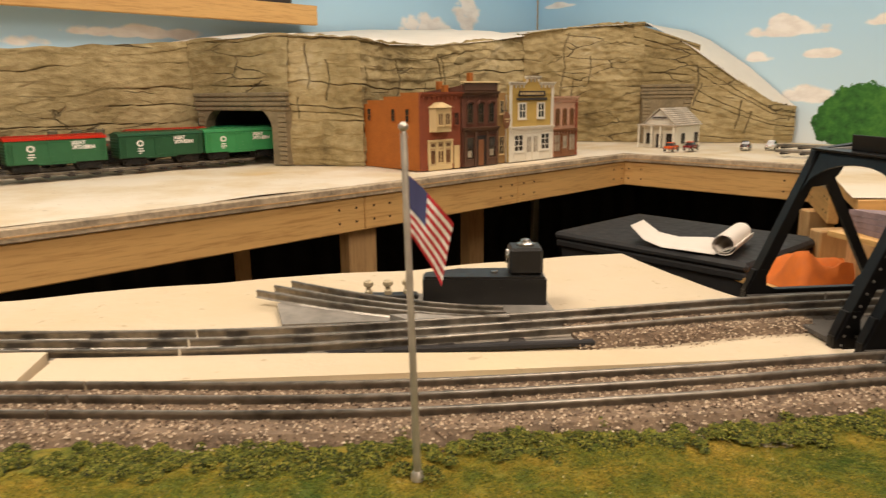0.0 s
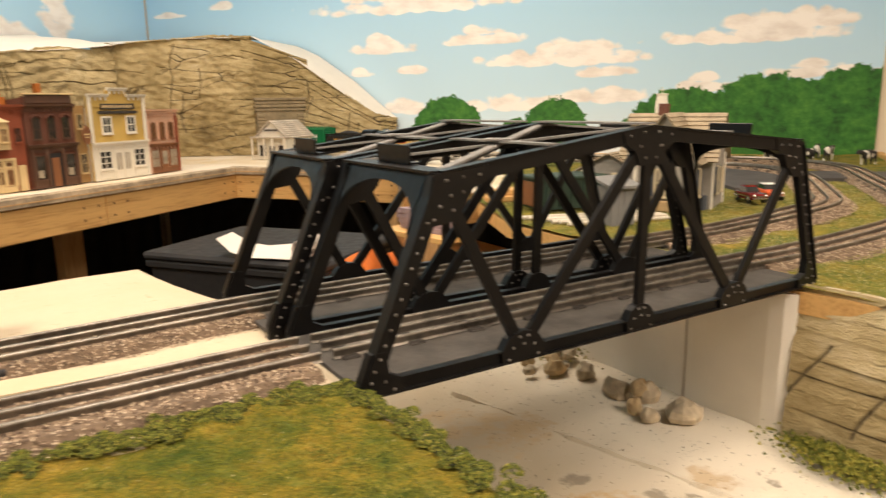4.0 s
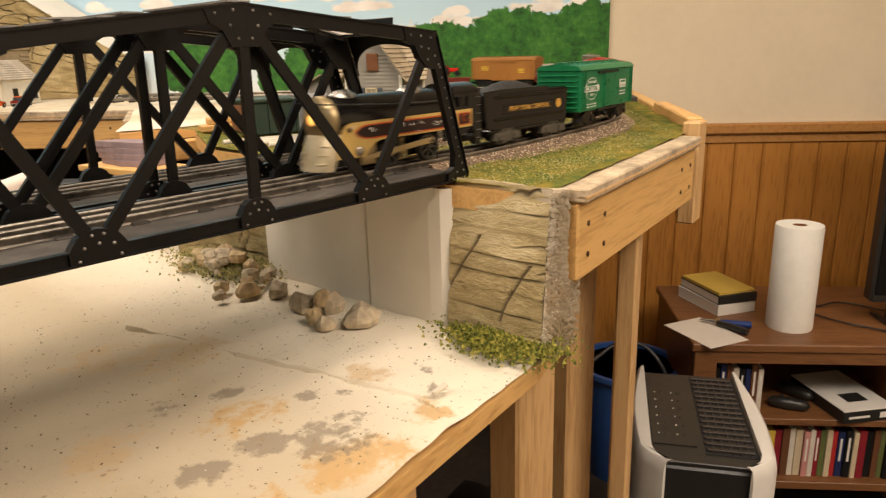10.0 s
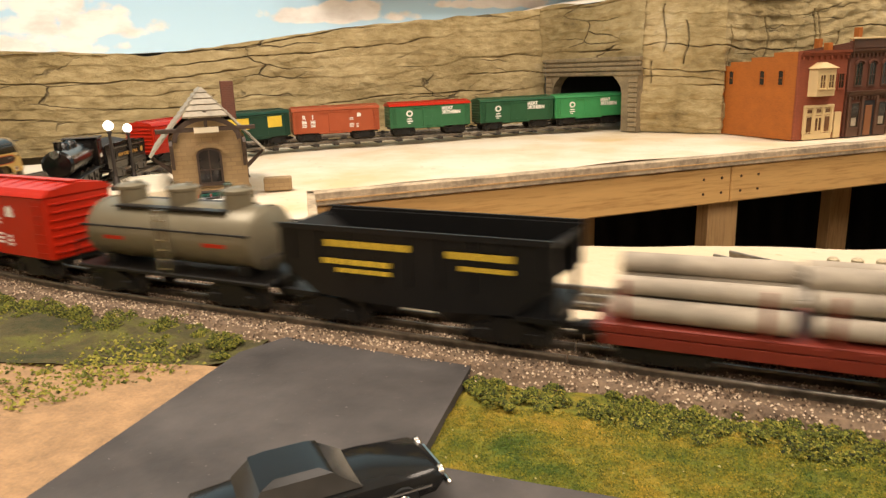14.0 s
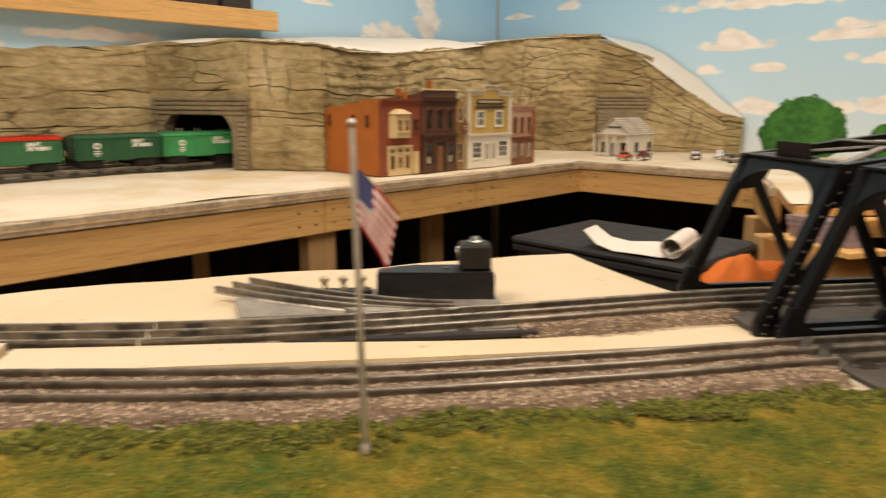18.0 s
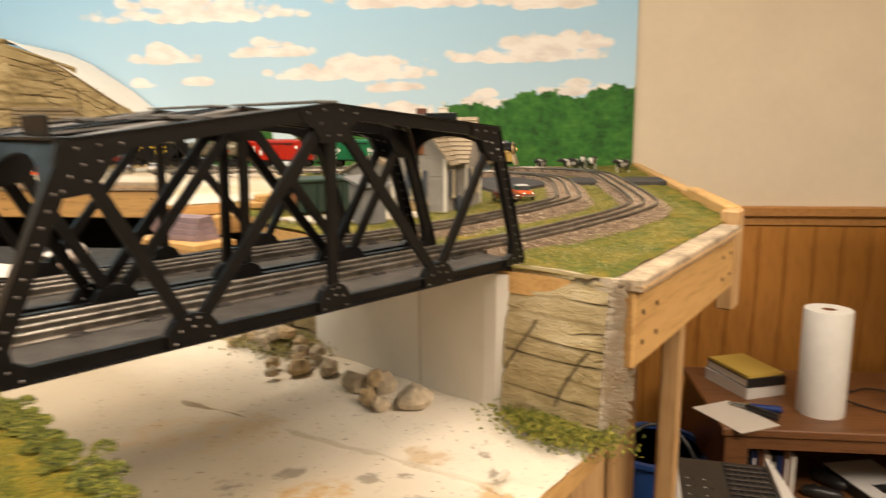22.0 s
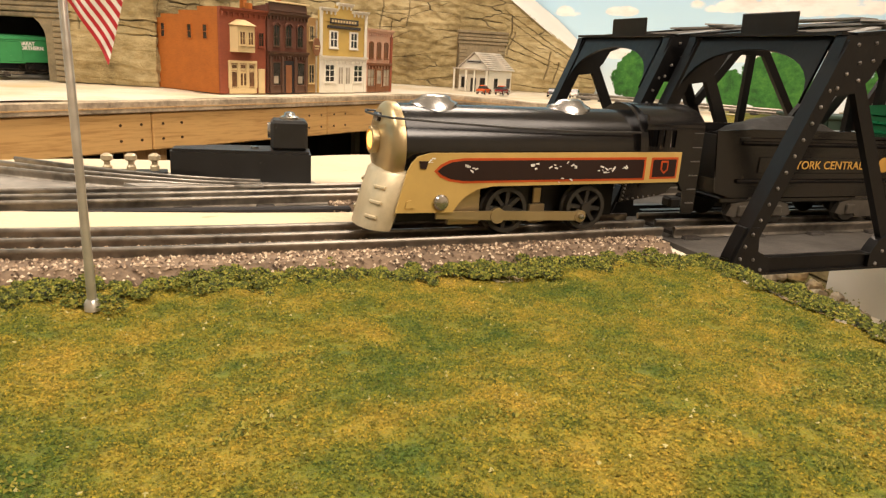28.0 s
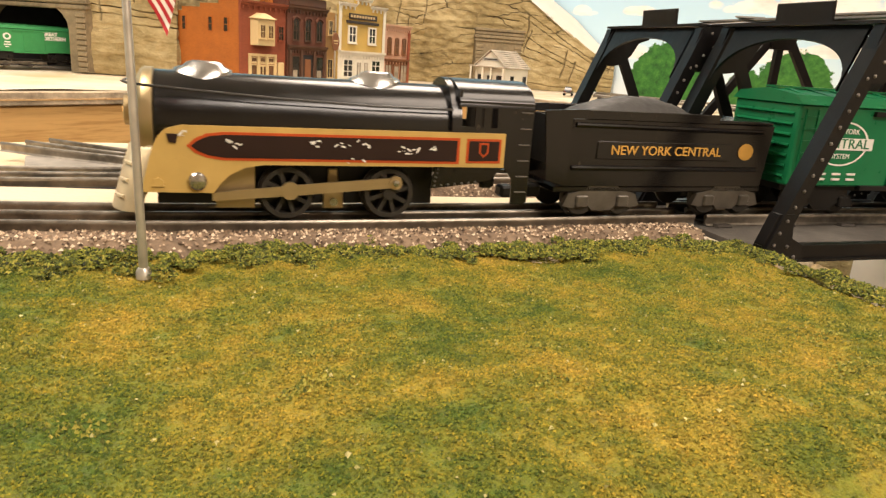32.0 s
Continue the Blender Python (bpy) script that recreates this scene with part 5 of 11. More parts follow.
def truck(car, x, wheel_gap=0.043, face_mat=None):
    t = part("truck", Shape().box(-0.010, 0.010, -0.020, 0.020, 0.016, 0.030, c=0.002), M_TRUCK, car, m=spot(x, 0, 0))
    for side in (-1, 1):
        y = 0.0300 * side
        outline = [(-0.034, 0.010), (-0.030, 0.020), (-0.016, 0.024), (-0.010, 0.029), (0.010, 0.029), (0.016, 0.024), (0.030, 0.020), (0.034, 0.010), (0.026, 0.008), (0.014, 0.012), (0.008, 0.006), (-0.008, 0.006), (-0.014, 0.012), (-0.026, 0.008)]
        part("side_frame", Shape().profile(outline, y - 0.003, y + 0.003), face_mat or M_TRUCK, t)
        for dx in (-wheel_gap / 2, wheel_gap / 2):
            part("journal_box", Shape().box(dx - 0.005, dx + 0.005, y + 0.003 * side - 0.0025, y + 0.003 * side + 0.0025, 0.009, 0.019, c=0.001), face_mat or M_TRUCK, t)
            o = new("wheel", WHEEL)
            o.parent = t
            o.matrix_basis = spot(dx, 0.0228 * side, 0.0145, 0, 0, 0 if side > 0 else 180)
    return t


def coupler(car, x, way):
    part("coupler", Shape().box(min(x, x + 0.022 * way), max(x, x + 0.022 * way), -0.004, 0.004, 0.014, 0.019, c=0.001).box(x + 0.020 * way - 0.006, x + 0.020 * way + 0.006, -0.007, 0.007, 0.012, 0.022, c=0.002), M_TRUCK, car)


def rolling(name, label, length, group=""):
    return thing(name, label, "train car", group=group)


def boxcar(name, label, length, mat, roof_mat, ink=None, style="", width=0.078, z0=0.030, h=0.074, group=""):
    """A boxcar with ribbed roof, sliding doors with slats, ladders, ribbed ends, roof walk and trucks. Its front is +x."""
    c = rolling(name, label, length, group)
    L, W = length / 2, width / 2
    part("body", Shape().box(-L, L, -W, W, z0, z0 + h, c=0.0015), mat, c)
    part("underframe", Shape().box(-L + 0.004, L - 0.004, -W * 0.7, W * 0.7, z0 - 0.006, z0 - 0.0005), M_TRUCK, c)
    part("roof", Shape().add([(x, y, z) for x in (-L - 0.002, L + 0.002) for y, z in ((-W - 0.002, z0 + h), (W + 0.002, z0 + h), (W - 0.006, z0 + h + 0.008), (0, z0 + h + 0.0125), (-W + 0.006, z0 + h + 0.008))], [(0, 1, 2, 3, 4), (9, 8, 7, 6, 5)] + [(i, i + 5, (i + 1) % 5 + 5, (i + 1) % 5) for i in range(5)]), roof_mat, c)
    n = 11
    rib = Shape()
    for sgn in (-1, 1):
        rib.add([(x, y * sgn, z) for x in (-0.003, 0.003) for y, z in ((W - 0.001, z0 + h + 0.0035), (W - 0.008, z0 + h + 0.0085), (0.007, z0 + h + 0.0130), (0.007, z0 + h + 0.0110), (W - 0.008, z0 + h + 0.0070))], [(0, 1, 2, 3, 4), (9, 8, 7, 6, 5)] + [(i, i + 5, (i + 1) % 5 + 5, (i + 1) % 5) for i in range(5)])
    rib_mesh = rib.mesh("roof_rib", roof_mat)
    for i in range(n):
        o = new("roof_rib", rib_mesh)
        o.parent = c
        o.matrix_basis = spot(-L + length * (i + 0.5) / n, 0, 0)
    part("roof_walk", Shape().box(-L, L, -0.0055, 0.0055, z0 + h + 0.0130, z0 + h + 0.0146), roof_mat, c)
    for side in (-1, 1):
        y = W * side
        dw = 0.036 if style != "double" else 0.05
        d = part("door", Shape().box(-dw, dw * 0.72, y - 0.0022, y + 0.0022, z0 + 0.002, z0 + h - 0.008, c=0.0008), mat, c)
        for k in range(13 if style in ("nyc", "ri") else 5):
            nk = 13 if style in ("nyc", "ri") else 5
            z = z0 + 0.008 + (h - 0.022) * k / (nk - 1)
            x0, x1 = (-dw + 0.004, 0.006) if side < 0 else (-0.006, dw * 0.6)
            part("door_rib", Shape().box(x0, x1, y + 0.0022 * side - 0.0008, y + 0.0022 * side + 0.0008, z - 0.001, z + 0.001), mat, d)
        part("door_track", Shape().box(-dw - 0.006, dw + 0.020, y - 0.0032, y + 0.0032, z0 + h - 0.0075, z0 + h - 0.003), M_TRUCK if style in ("nyc", "ri") else mat, c)
        part("door_sill", Shape().box(-dw - 0.006, dw + 0.020, y - 0.0028, y + 0.0028, z0 - 0.003, z0 + 0.0015), M_TRUCK if style in ("nyc", "ri") else mat, c)
        for x in (L - 0.012, -L + 0.012):
            lad = part("ladder", Shape().box(x - 0.0065, x - 0.0055, y - 0.0012, y + 0.0012, z0 + 0.003, z0 + h - 0.004).box(x + 0.0055, x + 0.0065, y - 0.0012, y + 0.0012, z0 + 0.003, z0 + h - 0.004), mat, c)
            for k in range(6):
                part("rung", Shape().box(x - 0.0055, x + 0.0055, y + 0.0014 * side - 0.0006, y + 0.0014 * side + 0.0006, z0 + 0.008 + 0.011 * k, z0 + 0.0092 + 0.011 * k), mat, lad)
    for e in (-1, 1):
        for k in range(7):
            z = z0 + 0.008 + 0.0095 * k
            part("end_rib", Shape().add([(L * e + dx * e, y, z + dz) for y in (-W + 0.006, W - 0.006) for dx, dz in ((-0.001, -0.0025), (0.0028, 0.0), (-0.001, 0.0025))], [(0, 1, 2), (5, 4, 3), (0, 3, 4, 1), (1, 4, 5, 2), (2, 5, 3, 0)]), mat, c)
        truck(c, e * (L - 0.048))
        coupler(c, e * (L - 0.002), e)
    if style == "nyc":
        for side in (-1, 1):
            y = (W + 0.0004) * side
            x = -0.083 if side < 0 else 0.083
            ring = Shape()
            N = 40
            for i in range(N):
                a0, a1 = 2 * math.pi * i / N, 2 * math.pi * (i + 1) / N
                ring.add([(x + r * 1.35 * math.cos(a), y, z0 + 0.040 + r * math.sin(a)) for a, r in ((a0, 0.0205), (a1, 0.0205), (a1, 0.0190), (a0, 0.0190))], [(0, 1, 2, 3)])
            part("emblem_ring", ring, M_WHITE_INK, c)
            part("emblem_band", Shape().box(x - 0.033, x + 0.033, y - 0.0002, y + 0.0002, z0 + 0.0345, z0 + 0.0455), M_WHITE_INK, c)
            lettering("NEW YORK", 0.0060, M_WHITE_INK, c, side_pose(x, y, z0 + 0.0515, side))
            lettering("CENTRAL", 0.0115, mat, c, side_pose(x, y + 0.0004 * side, z0 + 0.040, side), stretch=1.15)
            lettering("SYSTEM", 0.0060, M_WHITE_INK, c, side_pose(x, y, z0 + 0.0285, side))
            x2 = -x * 0.88
            part("data_panel", Shape().box(x2 - 0.017, x2 + 0.017, y - 0.0002, y + 0.0002, z0 + 0.034, z0 + 0.050), M_WHITE_INK, c)
            bars([(x2 + 0.005 * i, z0 + 0.046, 0.004, 0.004) for i in (-2, -1, 0, 1, 2)] + [(x2, z0 + 0.038, 0.030, 0.0012)], mat, c, y + 0.0004 * side, side)
            bars([(x2 + 0.011 * i, z0 + 0.027 - 0.006 * j, 0.008, 0.0022) for i in (-1, 0, 1) for j in (0, 1)] + [(x + 0.016 * i, z0 + 0.012 - 0.005 * j, 0.009, 0.002) for i in (-1, 0, 1) for j in (0, 1)], M_WHITE_INK, c, y, side)
    if style in ("ri", "plainri"):
        for side in (-1, 1):
            y = (W + 0.0004) * side
            x = (-0.086 if side < 0 else 0.086) * length / 0.265
            for k, ch in enumerate("RI"):
                xx = x + 0.026 * (k - 0.5) * (1 if side < 0 else -1)
                lettering(ch, 0.017, M_WHITE_INK, c, side_pose(xx, y, z0 + 0.052, side), bold=0.0006)
            bars([(x + 0.026 * (k - 0.5), z0 + z, 0.014, hh) for k in (0, 1) for z, hh in ((0.0415, 0.0012), (0.0365, 0.0065), (0.0315, 0.0012), (0.0275, 0.0035), (0.022, 0.0035))], M_WHITE_INK, c, y, side)
            x2 = -x * 0.80
            part("shield", Shape().profile([(x2 - 0.014 + 0.007, z0 + 0.048), (x2 + 0.007, z0 + 0.048), (x2 + 0.006, z0 + 0.058), (x2, z0 + 0.062), (x2 - 0.006, z0 + 0.058)], y - 0.0002, y + 0.0002), M_WHITE_INK, c)
            bars([(x2 + 0.006, z0 + 0.024 - 0.005 * j, 0.007, 0.003) for j in range(3)] + [(x2 + 0.024, z0 + 0.026 - 0.005 * j, 0.014, 0.0026) for j in range(3)] + [(x2 + 0.024, z0 + 0.045 - 0.005 * j, 0.012, 0.0024) for j in range(2)], M_WHITE_INK, c, y, side)
    if style == "gn":
        for side in (-1, 1):
            y = (W + 0.0004) * side
            x = -0.07 if side < 0 else 0.07
            part("emblem", Shape().lathe([(0.011, 0.0), (0.011, 0.0004)], 18, Matrix.Translation((x, y, z0 + 0.048)), axis="y"), M_WHITE_INK, c)
            part("emblem_centre", Shape().lathe([(0.006, 0.0), (0.006, 0.0003)], 14, Matrix.Translation((x, y + 0.0003 * side, z0 + 0.048)), axis="y"), mat, c)
            bars([(x, z0 + 0.030, 0.016, 0.004), (x, z0 + 0.022, 0.020, 0.004), (x + 0.002, z0 + 0.015, 0.010, 0.003)], M_WHITE_INK, c, y, side)
            for k, word in enumerate(("GREAT", "NORTHERN")):
                lettering(word, 0.0145, M_WHITE_INK, c, spot(-x * 0.80 + (0.008 if side < 0 else -0.008) * (k - 0.5), y, z0 + 0.052 - 0.013 * k, 90, 0 if side < 0 else 0, 0 if side < 0 else 180), bold=0.0007)
    if style == "tan":
        for side in (-1, 1):
            y = (W + 0.0004) * side
            bars([(-0.07, z0 + 0.05 - 0.006 * j, 0.03, 0.003) for j in range(3)] + [(0.075, z0 + 0.04 - 0.006 * j, 0.024, 0.003) for j in range(3)], M_YELLOW_INK, c, y, side)
    if style == "yellow_top":
        for side in (-1, 1):
            part("yellow_panel", Shape().box(-L + 0.03, L - 0.006, W * side - 0.0012, W * side + 0.0012, z0 + h * 0.42, z0 + h - 0.008), M_YELLOW_INK, c)
    return c


def stock_car(name, label, length):
    c = boxcar(name, label, length, M_RED, M_RED)
    for side in (-1, 1):
        for k in range(6):
            z = 0.036 + 0.0115 * k
            for sg in (-1, 1):
                part("slat", Shape().box(sg * 0.082 - 0.042, sg * 0.082 + 0.042, 0.0385 * side, 0.041 * side, z, z + 0.007) if side > 0 else Shape().box(sg * 0.082 - 0.042, sg * 0.082 + 0.042, -0.041, -0.0385, z, z + 0.007), M_RED, c)
    return c


def tank_car():
    c = rolling("tank_car", "grey-silver plastic tank car with three domes", 0.23)
    L = 0.115
    tank = part("tank", Shape().lathe([(0.0, -0.112), (0.020, -0.110), (0.0325, -0.103), (0.0335, -0.100), (0.0335, 0.100), (0.0325, 0.103), (0.020, 0.110), (0.0, 0.112)], 28, Matrix.Translation((0, 0, 0.072)), axis="x"), M_SILVER_TANK, c, smooth=35)
    for x in (-0.1, 0.1):
        part("tank_band", Shape().lathe([(0.0345, -0.0015), (0.0345, 0.0015)], 28, Matrix.Translation((x, 0, 0.072)), axis="x"), M_SILVER_TANK, tank, smooth=35)
    for x in (-0.068, 0.0, 0.068):
        d = part("dome", Shape().lathe([(0.0145, 0.094), (0.0145, 0.117), (0.0155, 0.118), (0.0155, 0.121), (0.011, 0.1235), (0.0, 0.124)], 20, Matrix.Translation((x, 0, 0))), M_SILVER_TANK, c, smooth=35)
        for sx in (-1, 1):
            part("valve", Shape().rod((x + 0.010 * sx, 0, 0.122), (x + 0.010 * sx, 0, 0.127), 0.0022, 8), M_SILVER_TANK, d)
    for side in (-1, 1):
        part("side_rail", Shape().rod((-0.106, 0.037 * side, 0.082), (0.106, 0.037 * side, 0.082), 0.0011, 6), M_TRUCK, c)
        for x in (-0.10, -0.05, 0.05, 0.10):
            part("rail_post", Shape().rod((x, 0.031 * side, 0.080), (x, 0.038 * side, 0.082), 0.0016, 6), M_TRUCK, c)
        lad = part("ladder", Shape().box(-0.0075, -0.006, 0.0345 * side - 0.001, 0.0345 * side + 0.001, 0.034, 0.104).box(0.006, 0.0075, 0.0345 * side - 0.001, 0.0345 * side + 0.001, 0.034, 0.104), M_NICKEL, c, "dull silver ladder")
        for k in range(7):
            part("rung", Shape().box(-0.006, 0.006, 0.0345 * side - 0.0008, 0.0345 * side + 0.0008, 0.038 + 0.0105 * k, 0.0395 + 0.0105 * k), M_NICKEL, lad)
        for k, x in enumerate((-0.062, 0.066)):
            part("red_lettering", Shape().box(x - 0.013, x + 0.013, 0.0335 * side - 0.0002, 0.0335 * side + 0.0002, 0.0665, 0.0705), M_RED, c)
        part("catwalk", Shape().box(-0.07, 0.07, min(0.012 * side, 0.024 * side), max(0.012 * side, 0.024 * side), 0.1005, 0.1025), M_TRUCK, c)
    part("frame", Shape().box(-0.122, 0.122, -0.036, 0.036, 0.030, 0.0345, c=0.001).box(-0.118, 0.118, -0.010, 0.010, 0.022, 0.0298), M_TRUCK, c)
    for x in (-0.085, 0.085):
        part("saddle", Shape().box(x - 0.006, x + 0.006, -0.024, 0.024, 0.0346, 0.046), M_TRUCK, c)
    for e in (-1, 1):
        truck(c, e * 0.078)
        coupler(c, e * 0.12, e)
        part("end_rail", Shape().rod((e * 0.120, -0.033, 0.0346), (e * 0.120, -0.033, 0.060), 0.001, 6).rod((e * 0.120, 0.033, 0.0346), (e * 0.120, 0.033, 0.060), 0.001, 6).rod((e * 0.120, -0.033, 0.060), (e * 0.120, 0.033, 0.060), 0.001, 6), M_TRUCK, c)
    return c


def hopper_car():
    c = rolling("hopper_car", "black plastic hopper car with yellow lettering", 0.25)
    L, W = 0.122, 0.038
    for side in (-1, 1):
        y0, y1 = sorted((W * side, (W - 0.003) * side))
        s = part("side", Shape().profile([(-L, 0.098), (L, 0.098), (L, 0.062), (0.088, 0.034), (0.03, 0.030), (-0.03, 0.030), (-0.088, 0.034), (-L, 0.062)], y0, y1), M_HOPPER, c)
        for k in range(9):
            x = -0.11 + 0.0275 * k
            part("side_rib", Shape().box(x - 0.002, x + 0.002, W * side - 0.002, W * side + 0.002, 0.05 if 1 < k < 7 else 0.066, 0.097), M_HOPPER, s)
        part("top_rail", Shape().box(-L, L, min(W * side, (W + 0.003) * side), max(W * side, (W + 0.003) * side), 0.096, 0.101), M_HOPPER, c)
        y = (W + 0.0022) * side
        bars([(-0.085 + 0.011 * k, 0.083, 0.008, 0.006) for k in range(5)] + [(0.0 + 0.010 * k, 0.085, 0.007, 0.006) for k in range(8)] + [(-0.085 + 0.011 * k, 0.072, 0.008, 0.004) for k in range(4)] + [(0.02 + 0.013 * k, 0.068, 0.010, 0.005) for k in range(5)] + [(0.02 + 0.013 * k, 0.060, 0.010, 0.004) for k in range(4)], M_YELLOW_INK, c, y, side)
    for e in (-1, 1):
        part("slope_sheet", Shape().add([(e * (L - 0.001), -W + 0.003, 0.096), (e * (L - 0.001), W - 0.003, 0.096), (e * 0.03, W - 0.003, 0.034), (e * 0.03, -W + 0.003, 0.034), (e * (L - 0.001), -W + 0.003, 0.093), (e * (L - 0.001), W - 0.003, 0.093), (e * 0.03, W - 0.003, 0.031), (e * 0.03, -W + 0.003, 0.031)], [(0, 1, 2, 3), (7, 6, 5, 4), (0, 4, 5, 1), (1, 5, 6, 2), (2, 6, 7, 3), (3, 7, 4, 0)]), M_HOPPER, c)
        part("hopper_chute", Shape().add([(e * 0.035 + dx, y, z) for z, w, dd in ((0.033, 0.030, 0.026), (0.014, 0.020, 0.010)) for dx, y in ((-dd, -w), (dd, -w), (dd, w), (-dd, w))], [(0, 1, 2, 3), (7, 6, 5, 4), (0, 4, 5, 1), (1, 5, 6, 2), (2, 6, 7, 3), (3, 7, 4, 0)]), M_HOPPER, c)
        part("end_sill", Shape().box(min(e * 0.088, e * L), max(e * 0.088, e * L), -W, W, 0.030, 0.0345), M_HOPPER, c)
        for y in (-0.03, 0.03):
            part("end_post", Shape().box(e * (L - 0.004) - 0.002, e * (L - 0.004) + 0.002, y - 0.002, y + 0.002, 0.0345, 0.094), M_HOPPER, c)
        truck(c, e * 0.082)
        coupler(c, e * 0.12, e)
    return c


def flat_bed(name, label, mat):
    c = rolling(name, label, 0.26)
    part("deck", Shape().box(-0.13, 0.13, -0.038, 0.038, 0.031, 0.039, c=0.001), mat, c)
    for side in (-1, 1):
        part("side_sill", Shape().box(-0.125, 0.125, min(0.034 * side, 0.039 * side), max(0.034 * side, 0.039 * side), 0.022, 0.0305), mat, c)
        for k in range(10):
            part("stake_pocket", Shape().box(-0.117 + 0.026 * k - 0.002, -0.117 + 0.026 * k + 0.002, 0.039 * side - 0.0015, 0.039 * side + 0.0015, 0.024, 0.037), mat, c)
    for e in (-1, 1):
        truck(c, e * 0.084)
        coupler(c, e * 0.128, e)
    return c


def log_car():
    c = flat_bed("log_car", "maroon flat car loaded with grey rough logs", M_MAROON)
    rnd = random.Random(5)
    for x, z, n in ((-0.066, 0.049, 4), (-0.064, 0.065, 3), (0.062, 0.049, 4), (0.060, 0.065, 3), (-0.06, 0.079, 2), (0.06, 0.079, 1)):
        for k in range(n):
            y = (k - (n - 1) / 2) * 0.018
            r = rnd.uniform(0.0085, 0.0102)
            part("log", Shape().rod((x - 0.058, y, z), (x + 0.058, y + rnd.uniform(-0.002, 0.002), z), r, 9, r * 0.93), M_LOG, c, smooth=50)
    for x in (-0.11, -0.02, 0.02, 0.11):
        for y in (-0.0375, 0.0375):
            part("stake", Shape().box(x - 0.0018, x + 0.0018, y - 0.0015, y + 0.0015, 0.039, 0.075), M_MAROON, c)
    return c


def tractor(car, x, way):
    t = part("tractor", Shape().box(-0.020 * 1, 0.034, -0.008, 0.008, 0.018, 0.034, c=0.003), M_TRACTOR, car, "bright red toy farm tractor", m=spot(x, 0, 0.039, 0, 0, 0 if way > 0 else 180))
    part("seat", Shape().box(-0.030, -0.020, -0.007, 0.007, 0.026, 0.030, c=0.002).box(-0.032, -0.028, -0.007, 0.007, 0.03, 0.042, c=0.002), M_TRACTOR, t)
    part("grille", Shape().box(0.034, 0.038, -0.007, 0.007, 0.016, 0.034, c=0.001), M_TYRE, t)
    part("exhaust", Shape().rod((0.018, 0.004, 0.034), (0.018, 0.004, 0.048), 0.0015, 8), M_TYRE, t)
    part("steering_wheel", Shape().rod((-0.008, 0, 0.034), (-0.015, 0, 0.044), 0.001, 6).rod((-0.015, 0, 0.0435), (-0.0155, 0, 0.0445), 0.006, 12), M_TYRE, t)
    for side in (-1, 1):
        part("fender", Shape().lathe([(0.021, -0.004), (0.023, -0.004), (0.023, 0.004), (0.021, 0.004)], 18, Matrix.Translation((-0.018, 0.014 * side, 0.0215)), axis="y"), M_TRACTOR, t)
        for wx, r, w in ((-0.018, 0.0215, 0.0055), (0.030, 0.0115, 0.004)):
            wh = part("tyre", Shape().lathe([(r * 0.55, -w), (r * 0.92, -w), (r, -w * 0.6), (r, w * 0.6), (r * 0.92, w), (r * 0.55, w)], 20, axis="y"), M_TYRE, t, m=spot(wx, (0.022 if r > 0.02 else 0.014) * side, r))
            part("rim", Shape().lathe([(0.001, -w * 0.5), (r * 0.56, -w * 0.8), (r * 0.56, w * 0.8), (0.001, w * 0.5)], 16, axis="y"), M_TRACTOR, wh)


def tractor_car():
    c = flat_bed("tractor_flat_car", "maroon flat car carrying two red tractors", M_MAROON)
    tractor(c, -0.062, -1)
    tractor(c, 0.050, 1)
    return c


